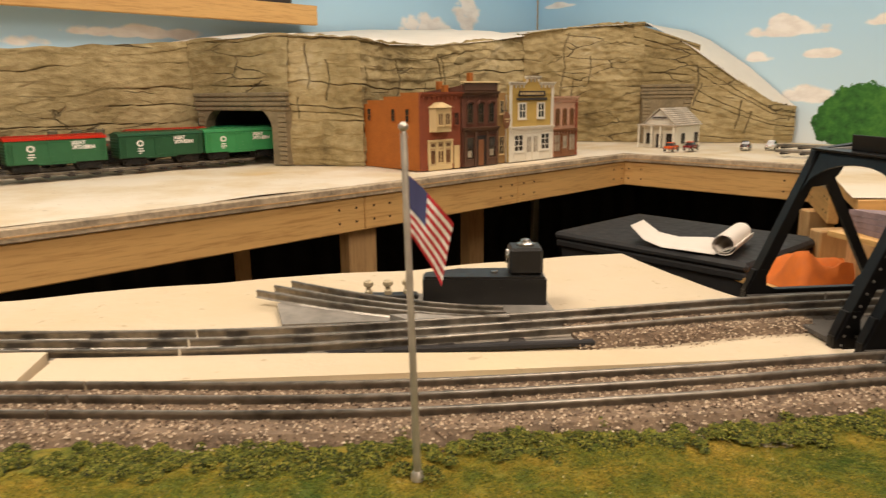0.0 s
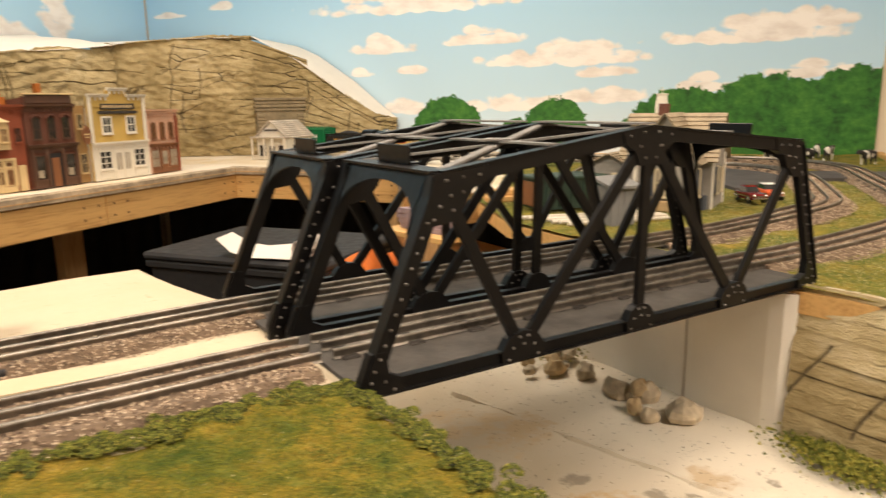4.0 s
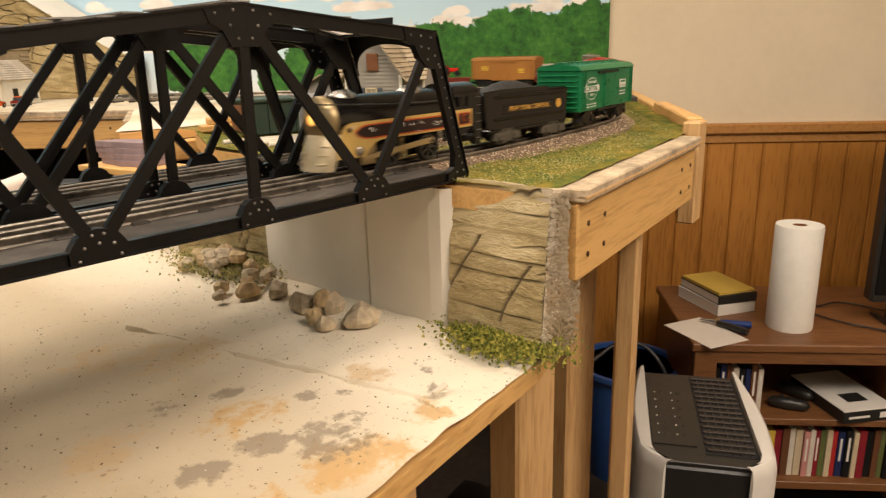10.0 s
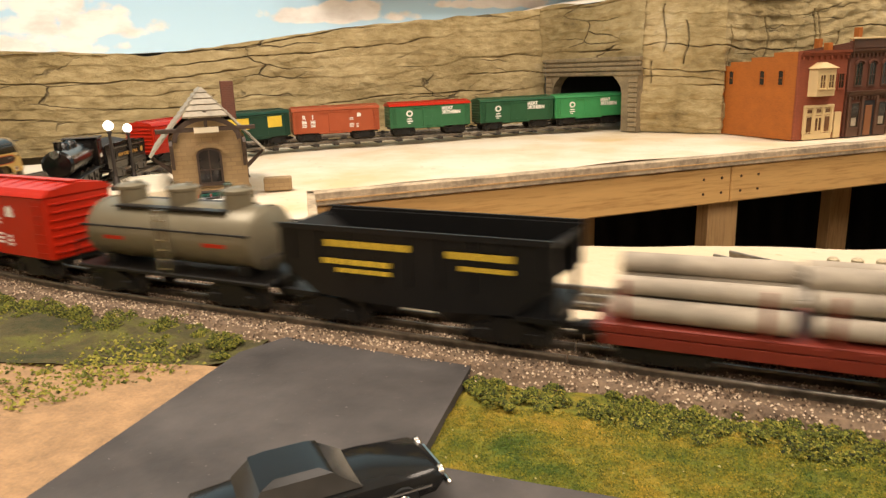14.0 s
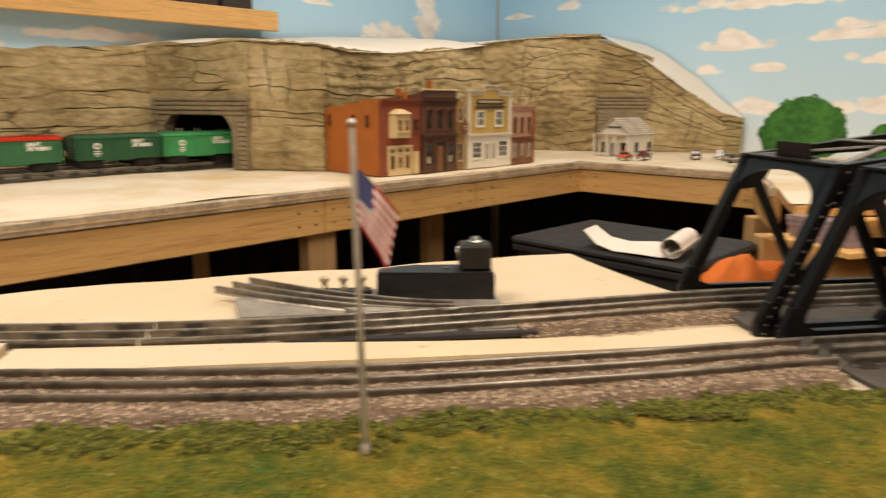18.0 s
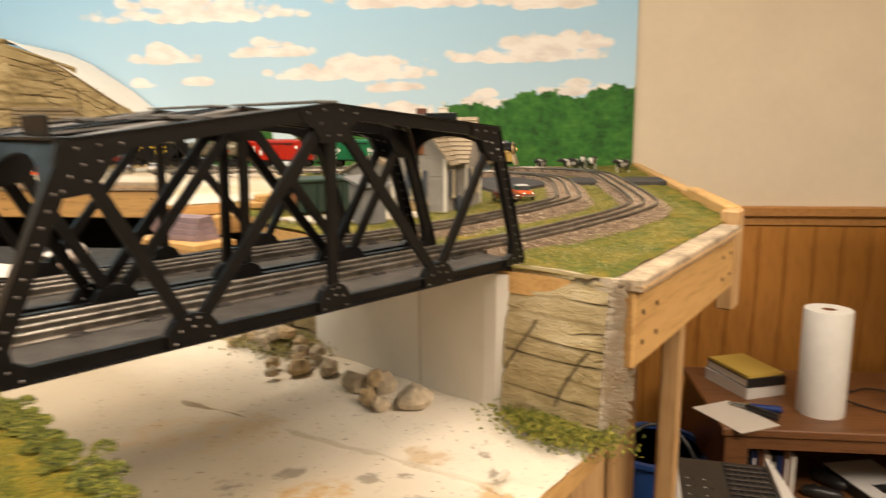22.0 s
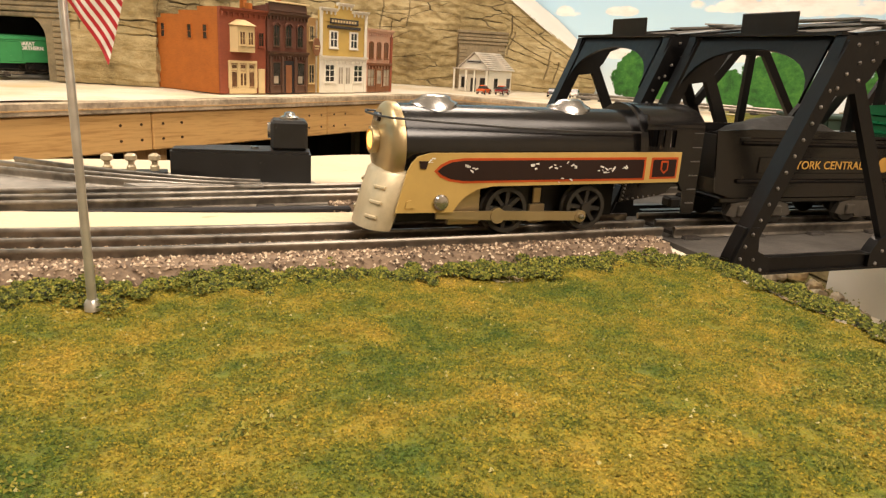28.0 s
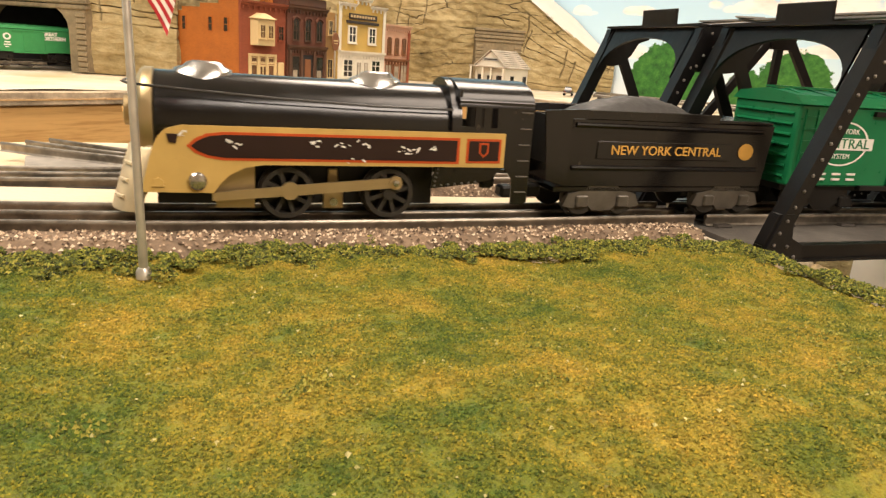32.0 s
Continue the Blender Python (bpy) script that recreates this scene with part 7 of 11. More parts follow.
ENGINE = locomotive()
Shape.stretch = (1.0, 0.86, 0.9)
TENDER = tender()
DRIVER_X = (0.0250, -0.0430)
Shape.stretch = (0.54, 1.12, 0.54)
DRIVERS = [drive_wheels(ENGINE, x) for x in DRIVER_X]
Shape.stretch = (1.0, 1.0, 1.0)
RODS = [(side, side_rod(ENGINE, side)) for side in (-1, 1)]
Shape.stretch = (1.0, 1.0, 0.9)
TRAIN = [(ENGINE, 0.131, 0.075), (TENDER, 0.386, 0.06),
         (boxcar("boxcar", "bright green freight boxcar with a white oval railroad emblem", 0.265, M_NYC, M_NYC, style="nyc"), 0.635, 0.085),
         (boxcar("boxcar", "bright red freight boxcar with white railroad lettering", 0.265, M_RED, M_RED, style="ri"), 0.93, 0.085),
         (tank_car(), 1.21, 0.075), (hopper_car(), 1.475, 0.08), (log_car(), 1.755, 0.08),
         (boxcar("boxcar", "orange-tan plastic boxcar with worn lettering", 0.25, M_TAN_BOX, M_TAN_BOX, style="tan"), 2.035, 0.08),
         (tractor_car(), 2.31, 0.085)]
Shape.stretch = (0.88, 0.92, 0.82)
TRAIN.append((caboose(), 2.535, 0.055))
Shape.stretch = (1.0, 1.0, 0.9)
NOSE = [(0, -6.220), (6.5, -2.300), (7, -2.004), (7.5, -1.728), (8, -1.464), (8.5, -1.210), (9, -0.970), (9.5, -0.710), (10, -0.435), (11.5, 0.504), (12, 0.862), (12.5, 1.228), (13, 1.603), (13.5, 1.925), (15.5, 3.322), (16, 3.622), (17, 4.550),
        (22.5, 8.930), (23, 9.170), (23.5, 9.490), (24, 9.840), (24.5, 10.130), (26.5, 11.075), (27, 11.255), (27.5, 11.404), (28, 11.412), (28.5, 11.413), (29, 11.465), (29.5, 11.526), (30, 11.529), (30.5, 11.529), (31, 11.535), (31.5, 11.553), (32, 11.595)]


def nose_slopes():
    d = [(b[1] - a[1]) / (b[0] - a[0]) for a, b in zip(NOSE, NOSE[1:])]
    return [d[0]] + [0 if a * b <= 0 else 2 * a * b / (a + b) for a, b in zip(d, d[1:])] + [d[-1]]


SLOPES = nose_slopes()


def nose_at(t):
    """How far the engine's tip has gone along the outer loop at a time."""
    i = 0
    while i < len(NOSE) - 2 and t > NOSE[i + 1][0]:
        i += 1
    (a, ya), (b, yb) = NOSE[i], NOSE[i + 1]
    h = b - a
    f = (t - a) / h
    return ya * (1 + 2 * f) * (1 - f) ** 2 + SLOPES[i] * h * f * (1 - f) ** 2 + yb * f * f * (3 - 2 * f) + SLOPES[i + 1] * h * f * f * (f - 1)


def car_pose(line, s, b, ahead=1, closed=True):
    p, q = on_line(line, s + b, closed), on_line(line, s - b, closed)
    d = (p - q) * ahead
    m = (p + q) / 2
    return spot(m.x, m.y, rail_top(m), 0, 0, math.degrees(math.atan2(d.y, d.x)))


def motions():
    for car, c, b in TRAIN:
        walk(car, [(k * 0.1, car_pose(OUTER, nose_at(k * 0.1) - c, b)) for k in range(321)])
    fine = [k * 0.025 for k in range(1281)]
    r = 0.0186
    for x, axle in zip(DRIVER_X, DRIVERS):
        walk(axle, [(t, spot(x, 0, r, 0, math.degrees(nose_at(t) / r) - 240, 0)) for t in fine])
    for side, rod in RODS:
        rows = []
        for t in fine:
            a = nose_at(t) / r - radians(11 if side < 0 else 101)
            x, z = DRIVER_X[1] + 0.0085 * math.sin(a), r + 0.0085 * math.cos(a)
            rows.append((t, spot(x, 0.0300 * side, z, 0, math.degrees(math.atan2(z - 0.0168, 0.113)), 0)))
        walk(rod, rows)


# ---- the train that stands on the inner loop ----
def park(car, s, b=0.08):
    car.matrix_basis = car_pose(INNER, s, b, -1, False)


park(boxcar("boxcar", "light green freight boxcar with white lettering, half inside the tunnel", 0.265, M_GN_LIGHT, M_GN_LIGHT, style="gn"), 7.14)
park(boxcar("boxcar", "dark green freight boxcar with white lettering", 0.265, M_GN_DARK, M_GN_DARK, style="gn"), 6.864)
park(boxcar("boxcar", "green freight boxcar with white lettering and a red roof", 0.265, M_GN, M_RED, style="gn"), 6.564)
park(boxcar("boxcar", "rust-orange freight boxcar with white lettering", 0.265, M_RUST, M_RUST, style="plainri"), 6.264)
park(boxcar("boxcar", "dark green boxcar with yellow upper panels", 0.23, M_FOREST, M_FOREST, style="yellow_top"), 5.99)
park(stock_car("stock_car", "red slatted stock car on the inner track", 0.25), 5.71)


def parked_engine():
    """A plain black engine with a tender, seen from its dark side."""
    c = thing("parked_locomotive", "black plastic steam locomotive standing on the inner track", "locomotive")
    part("boiler", Shape().lathe([(0.027, -0.08), (0.027, 0.075), (0.0285, 0.076), (0.0285, 0.105), (0.024, 0.110), (0.0, 0.112)], 22, Matrix.Translation((0, 0, 0.078)), axis="x"), M_LOCO, c, smooth=35)
    part("smokestack", Shape().lathe([(0.007, 0.100), (0.0065, 0.118), (0.0085, 0.122), (0.005, 0.122)], 14, Matrix.Translation((0.088, 0, 0))), M_LOCO, c, smooth=35)
    for x in (0.045, -0.005):
        part("dome", Shape().lathe([(0.012, 0.100), (0.0115, 0.112), (0.007, 0.117), (0.0, 0.118)], 16, Matrix.Translation((x, 0, 0))), M_LOCO, c, smooth=45)
    part("cab", Shape().box(-0.128, -0.078, -0.034, 0.034, 0.040, 0.110, c=0.002), M_LOCO, c)
    part("cab_roof", Shape().box(-0.134, -0.074, -0.036, 0.036, 0.110, 0.115, c=0.002), M_LOCO, c)
    part("footplate", Shape().box(-0.128, 0.110, -0.034, 0.034, 0.044, 0.048, c=0.001), M_TRUCK, c)
    part("chassis", Shape().box(-0.11, 0.105, -0.012, 0.012, 0.012, 0.044), M_TRUCK, c)
    part("pilot", Shape().add([(0.105, -0.032, 0.042), (0.105, 0.032, 0.042), (0.112, 0.032, 0.006), (0.112, -0.032, 0.006), (0.140, 0.004, 0.008), (0.140, -0.004, 0.008)], [(0, 1, 2, 3), (0, 3, 5), (1, 4, 2), (0, 5, 4, 1), (3, 2, 4, 5)]), M_TRUCK, c)
    part("headlight", Shape().lathe([(0.008, 0.105), (0.008, 0.119), (0.0, 0.119)], 14, Matrix.Translation((0, 0, 0.100)), axis="x"), M_NICKEL, c, smooth=35)
    for side in (-1, 1):
        part("handrail", Shape().rod((0.10, 0.029 * side, 0.088), (-0.076, 0.029 * side, 0.088), 0.001, 6), M_NICKEL, c)
        part("cab_window", Shape().box(-0.115, -0.092, 0.034 * side - 0.0006, 0.034 * side + 0.0006, 0.084, 0.103), M_TRUCK, c)
        part("number_bar", Shape().box(-0.112, -0.094, 0.0345 * side - 0.0004, 0.0345 * side + 0.0004, 0.066, 0.074), M_WHITE_INK, c)
    for x in (0.03, -0.02, -0.07):
        for side in (-1, 1):
            o = new("drive_wheel", BIG_WHEEL)
            o.parent = c
            o.matrix_basis = spot(x, 0.0205 * side, 0.024, 0, 0, 0 if side > 0 else 180)
    return c


BIG_WHEEL = Shape().lathe([(0.004, -0.003), (0.022, -0.003), (0.0245, -0.002), (0.0245, -0.0008), (0.0215, 0.0), (0.0205, 0.004), (0.017, 0.003), (0.005, 0.003), (0.004, 0.0055)], 22, axis="y").mesh("drive_wheel", M_WHEEL, 40)
Shape.stretch = (1.0, 0.9, 0.85)
park(parked_engine(), 5.18)
park(tender(), 5.43, 0.05)
Shape.stretch = (1.0, 1.0, 1.0)


# ---- the town on the back table ----
def brick_material(name, brick, mortar, size=0.010):
    def build(t, b):
        v = coords(t, (1, 1, 1))
        sep = t.nodes.new("ShaderNodeSeparateXYZ")
        t.links.new(v, sep.inputs[0])
        com = t.nodes.new("ShaderNodeCombineXYZ")
        t.links.new(math_node(t, "ADD", sep.outputs[0], sep.outputs[1]), com.inputs[0])
        t.links.new(sep.outputs[2], com.inputs[1])
        n = t.nodes.new("ShaderNodeTexBrick")
        n.inputs["Scale"].default_value, n.inputs["Mortar Size"].default_value = 1.0, 0.0006
        n.inputs["Brick Width"].default_value, n.inputs["Row Height"].default_value = size * 0.6, size * 0.25
        n.inputs["Color1"].default_value = (*brick, 1)
        n.inputs["Color2"].default_value = (*(c * 0.72 for c in brick), 1)
        n.inputs["Mortar"].default_value = (*mortar, 1)
        t.links.new(com.outputs[0], n.inputs["Vector"])
        blotch = noise_at(t, v, 30, 4)
        t.links.new(mix(t, ramp(t, blotch, [(0.35, (0, 0, 0)), (0.75, (0.5, 0.5, 0.5))]), n.outputs["Color"], tuple(c * 1.25 for c in brick)), b.inputs["Base Color"])
        b.inputs["Roughness"].default_value = 0.75
        bump(t, b, n.outputs["Fac"], -0.3, 0.0005)
    return node_material(name, build)


M_BRICK_RED = brick_material("orange_brick", (0.40, 0.118, 0.012), (0.36, 0.104, 0.012))
M_BRICK_FRONT = brick_material("dark_red_brick", (0.26, 0.06, 0.022), (0.22, 0.055, 0.024))
M_BRICK_DARK = brick_material("brown_brick", (0.125, 0.038, 0.018), (0.13, 0.055, 0.034))
M_BRICK_PINK = brick_material("pink_brick", (0.55, 0.29, 0.18), (0.62, 0.42, 0.30))
M_CREAM = paint("cream_paint", (0.62, 0.46, 0.23), 0.6, vary=0.1, scale=80)
M_MUSTARD = paint("mustard_paint", (0.55, 0.37, 0.095), 0.65, vary=0.1, scale=80)
M_OFF_WHITE = paint("off_white_paint", (0.74, 0.69, 0.58), 0.6, vary=0.06, scale=80)
M_SHOP_DARK = paint("dark_woodwork", (0.035, 0.026, 0.020), 0.5, vary=0.2, scale=100)
M_OCHRE = paint("ochre_stucco", (0.34, 0.20, 0.07), 0.7, vary=0.2, scale=100)
M_SHOP_BROWN = paint("brown_shopfront", (0.22, 0.085, 0.030), 0.5, vary=0.2, scale=100)
M_TAR = paint("tar_roof", (0.04, 0.036, 0.032), 0.9, vary=0.2, scale=150)


def pane_material(name, tint, rough=0.12):
    def build(t, b):
        v = coords(t)
        t.links.new(ramp(t, noise_at(t, v, 45, 2), [(0.35, tuple(c * 0.5 for c in tint)), (0.7, tint)]), b.inputs["Base Color"])
        b.inputs["Roughness"].default_value = rough
        b.inputs["Specular IOR Level"].default_value = 0.7
    return node_material(name, build)


M_PANE = pane_material("dark_window_glass", (0.035, 0.03, 0.028))
M_PANE_WARM = pane_material("warm_window_glass", (0.20, 0.10, 0.05))
M_CURTAIN = pane_material("curtained_glass", (0.45, 0.38, 0.28), 0.3)


def window(par, x, z, w, h, frame_mat, m=None, y=0.0, nx=2, nz=2, pane=None, arch=0.0, sill=True, bar=0.0022, deep=0.005):
    """A window on a wall that faces -y: surround with glazing bars, pane behind, sill below; an arched head if asked."""
    s = Shape()
    x0, x1, z0, z1 = x - w / 2, x + w / 2, z, z + h
    t = bar
    top = []
    n = 8
    for i in range(n + 1):
        a = math.pi * i / n
        top.append((x + (w / 2) * math.cos(a), z1 + arch * math.sin(a)))
    inner = [(x + (w / 2 - t) * math.cos(math.pi * i / n), z1 - (0 if arch else t) + max(0, arch - t * 0.6) * math.sin(math.pi * i / n)) for i in range(n + 1)]
    out = [(x0, z0), (x1, z0)] + top
    inn = [(x0 + t, z0 + t), (x1 - t, z0 + t)] + inner
    k = len(out)
    yo, yi = y - deep * 0.5, y + deep * 0.5
    s.add([(a, yo, b) for a, b in out] + [(a, yo, b) for a, b in inn] + [(a, yi, b) for a, b in out] + [(a, yi, b) for a, b in inn],
          [(i, (i + 1) % k, k + (i + 1) % k, k + i) for i in range(k)] + [(2 * k + i, 3 * k + i, 3 * k + (i + 1) % k, 2 * k + (i + 1) % k) for i in range(k)]
          + [(i, 2 * k + i, 2 * k + (i + 1) % k, (i + 1) % k) for i in range(k)] + [(k + i, k + (i + 1) % k, 3 * k + (i + 1) % k, 3 * k + i) for i in range(k)])
    f = part("window", s, frame_mat, par, m=m)
    b = bar * 0.55
    for i in range(1, nx):
        xx = x0 + w * i / nx
        part("glazing_bar", Shape().box(xx - b / 2, xx + b / 2, yo + 0.0008, y + 0.0006, z0 + t, z1 + arch * 0.8), frame_mat, f)
    for i in range(1, nz):
        zz = z0 + h * i / nz
        part("glazing_bar", Shape().box(x0 + t, x1 - t, yo + 0.0004, y + 0.0009, zz - b / 2, zz + b / 2), frame_mat, f)
    part("pane", Shape().profile([(x0 + t * 0.7, z0 + t * 0.7), (x1 - t * 0.7, z0 + t * 0.7)] + inner, y - 0.0004, y + 0.0004), pane or M_PANE, f)
    if sill:
        part("sill", Shape().box(x0 - 0.002, x1 + 0.002, yo - 0.002, y, z0 - 0.003, z0), frame_mat, f)
    return f


def block(par, w, d, h, walls, front=None, roof_mat=None, steps=0, back_drop=0.03):
    """Four walls with thickness and a flat roof behind their parapet; the front stands on y = 0 and x runs from 0 to w."""
    t = 0.008
    part("front_wall", Shape().box(0, w, 0, t, 0, h, c=0.001), front or walls, par)
    for x in (0, w - t):
        out = [(t, 0), (d, 0)]
        if steps:
            n = steps
            top = []
            for i in range(n):
                y0, y1 = d - (d - t) * i / n, d - (d - t) * (i + 1) / n
                z = h - back_drop * (n - 1 - i) / max(1, n - 1)
                top += [(y0, z), (y1, z)]
        else:
            top = [(d, h - back_drop), (t, h - 0.004)]
        part("side_wall", Shape().profile([(a, b) for a, b in out + top], -t / 2, t / 2), walls, par, m=pose((x + t / 2) * K, 0, 0, 0, 0, 90))
    part("back_wall", Shape().box(t, w - t, d - t, d, 0, h - back_drop - 0.002), walls, par)
    part("roof", Shape().box(t, w - t, t, d - t, h - back_drop - 0.018, h - back_drop - 0.012), roof_mat or M_TAR, par)


def cornice(par, x0, x1, y, z, mat, height=0.012, brackets=0, name="cornice"):
    c = part(name, Shape().profile([(0, 0), (-0.004, 0.0), (-0.006, height * 0.4), (-0.010, height * 0.55), (-0.011, height), (0, height)], x0, x1, m=Matrix(((0, 1, 0, 0), (1, 0, 0, y), (0, 0, 1, z), (0, 0, 0, 1)))), mat, par)
    for i in range(brackets):
        x = x0 + (x1 - x0) * (i + 0.5) / brackets
        part("bracket", Shape().box(x - 0.0018, x + 0.0018, y - 0.007, y - 0.0005, z - 0.010, z, c=0.0006), mat, c)
    return c


def red_shop():
    s = thing("red_brick_shop", "two-storey orange-red brick shop with cream bay window", "shop", room_spot(0.82, 1.57))
    w, h = 0.17, 0.238
    block(s, w, 0.35, h, M_BRICK_RED, M_BRICK_FRONT, steps=4, back_drop=0.034)
    cornice(s, -0.002, w + 0.002, -0.0005, h - 0.013, M_BRICK_FRONT, 0.014, 9)
    bay = part("bay_window", Shape().prism([(0.036, 0), (0.046, -0.022), (0.108, -0.022), (0.118, 0)], 0.118, 0.192), M_CREAM, s, "cream-painted wooden bay window")
    part("bay_roof", Shape().add([(0.030, 0, 0.192), (0.042, -0.028, 0.192), (0.112, -0.028, 0.192), (0.124, 0, 0.192), (0.060, 0, 0.208), (0.094, 0, 0.208), (0.066, -0.012, 0.206), (0.088, -0.012, 0.206)], [(0, 3, 2, 1), (0, 1, 6, 4), (1, 2, 7, 6), (2, 3, 5, 7), (4, 6, 7, 5), (0, 4, 5, 3)]), M_CREAM, bay)
    for x in (0.062, 0.092):
        window(s, x, 0.138, 0.022, 0.038, M_CREAM, y=-0.0225, pane=M_PANE_WARM)
    part("shop_base", Shape().box(0.028, 0.128, -0.006, -0.0005, 0, 0.016, c=0.001), M_CREAM, s)
    for x in (0.030, 0.062, 0.094, 0.126):
        part("pilaster", Shape().box(x - 0.004, x + 0.004, -0.007, -0.0005, 0.016, 0.086, c=0.0008), M_CREAM, s)
    part("shop_lintel", Shape().box(0.026, 0.130, -0.008, -0.0005, 0.086, 0.094, c=0.001), M_CREAM, s)
    part("transom_rail", Shape().box(0.026, 0.130, -0.006, -0.0005, 0.066, 0.070), M_CREAM, s)
    for x in (0.046, 0.110):
        window(s, x, 0.018, 0.024, 0.046, M_CREAM, y=-0.003, nx=1, nz=1, pane=M_PANE_WARM, sill=False)
    for x in (0.046, 0.078, 0.110):
        window(s, x, 0.071, 0.022, 0.013, M_CREAM, y=-0.003, nx=1, nz=1, pane=M_PANE_WARM, sill=False, bar=0.0015)
    d = part("double_door", Shape().box(0.066, 0.090, -0.005, -0.0008, 0.002, 0.064, c=0.0008), M_CREAM, s)
    for x in (0.072, 0.084):
        part("door_glass", Shape().box(x - 0.0035, x + 0.0035, -0.0058, -0.005, 0.024, 0.058), M_PANE_WARM, d)
    part("side_door", Shape().box(0.136, 0.160, -0.006, -0.0005, 0.0, 0.072, c=0.001), M_CREAM, s)
    window(s, 0.150, 0.135, 0.022, 0.042, M_BRICK_FRONT, y=-0.001, pane=M_PANE)
    for y in (0.06, 0.13, 0.255):
        window(s, -y, 0.148, 0.022, 0.042, M_BRICK_RED, pose(-0.001 * K, 0, 0, 0, 0, -90), nx=1, nz=2, pane=M_PANE, sill=False)
    part("chimney", Shape().box(0.148, 0.165, 0.05, 0.067, h - 0.05, h + 0.022, c=0.001), M_BRICK_RED, s)
    return s


M_UMBER = paint("umber_woodwork", (0.095, 0.044, 0.024), 0.5, vary=0.2, scale=100)


def dark_shop():
    s = thing("dark_brick_shop", "narrow dark brown brick shop with black cornice", "shop", room_spot(0.9935, 1.567))
    w, h = 0.165, 0.262
    block(s, w, 0.26, h, M_BRICK_DARK)
    cornice(s, -0.002, w + 0.002, -0.0005, h - 0.034, M_UMBER, 0.012, 12)
    part("parapet_panel", Shape().box(0.006, w - 0.006, -0.004, -0.0005, h - 0.020, h + 0.004, c=0.001), M_UMBER, s)
    part("parapet_cap", Shape().box(-0.003, w + 0.003, -0.010, 0.008, h + 0.004, h + 0.009, c=0.001), M_CREAM, s)
    for x in (0.034, 0.083, 0.132):
        window(s, x, 0.140, 0.026, 0.056, M_UMBER, y=-0.002, arch=0.008, pane=M_PANE)
        part("window_hood", Shape().profile([(x + 0.018 * math.cos(math.pi * i / 8), 0.198 + 0.014 * math.sin(math.pi * i / 8)) for i in range(9)] + [(x + 0.0135 * math.cos(math.pi * i / 8), 0.198 + 0.0095 * math.sin(math.pi * i / 8)) for i in range(8, -1, -1)], -0.008, -0.0005), M_BRICK_DARK, s)
    cornice(s, -0.001, w + 0.001, -0.0005, 0.112, M_UMBER, 0.014, 14)
    # no recess is cut: a flat black panel paints the doorway's shade
    part("entrance", Shape().box(0.056, 0.110, -0.003, -0.0005, 0, 0.098), M_DARK, s, "flat black panel painted as the shade of a recessed entrance")
    for x in (0.008, 0.056, 0.110, 0.157):
        part("pilaster", Shape().box(x - 0.0045, x + 0.0045, -0.009, -0.003, 0, 0.110, c=0.001), M_UMBER, s)
    for x in (0.032, 0.134):
        window(s, x, 0.024, 0.034, 0.070, M_UMBER, y=-0.004, nx=1, nz=1, pane=M_PANE)
        part("show_card", Shape().box(x - 0.012, x + 0.006, -0.0058, -0.0048, 0.030, 0.052), M_CURTAIN, s)
        part("stall_riser", Shape().box(x - 0.017, x + 0.017, -0.006, -0.0005, 0, 0.022), M_UMBER, s)
    part("shop_door", Shape().box(0.070, 0.096, -0.0052, -0.003, 0, 0.085, c=0.001), M_SHOP_BROWN, s)
    part("chimney", Shape().box(0.135, 0.150, 0.10, 0.118, h - 0.05, h + 0.040, c=0.001), M_BRICK_RED, s, "red brick chimney")
    part("chimney", Shape().box(0.03, 0.045, 0.14, 0.158, h - 0.05, h + 0.012, c=0.001), M_BRICK_RED, s, "red brick chimney")
    return s


def sign_strip():
    s = thing("narrow_shop", "narrow ochre shop front with a round hanging sign", "shop", room_spot(1.161, 1.572))
    w, h = 0.043, 0.235
    block(s, w, 0.20, h, M_OCHRE)
    sign = part("hanging_sign", Shape().lathe([(0.001, -0.002), (0.016, -0.002), (0.017, 0), (0.016, 0.002), (0.001, 0.002)], 20, Matrix.Translation((0.020, -0.026, 0.145)) @ Matrix.Diagonal((1, 1, 1.7, 1)), axis="y"), M_SHOP_BROWN, s, "oval brown shop sign", smooth=40)
    part("sign_bar", Shape().box(0.009, 0.031, -0.0288, -0.0282, 0.146, 0.150), M_CREAM, sign)
    part("sign_bar", Shape().box(0.012, 0.028, -0.0288, -0.0282, 0.138, 0.141), M_CREAM, sign)
    part("sign_arm", Shape().rod((0.020, 0, 0.176), (0.020, -0.028, 0.176), 0.0012, 6), M_SHOP_DARK, s)
    window(s, 0.021, 0.03, 0.026, 0.06, M_CREAM, y=-0.002)
    window(s, 0.021, 0.165, 0.020, 0.045, M_CREAM, y=-0.002)
    return s


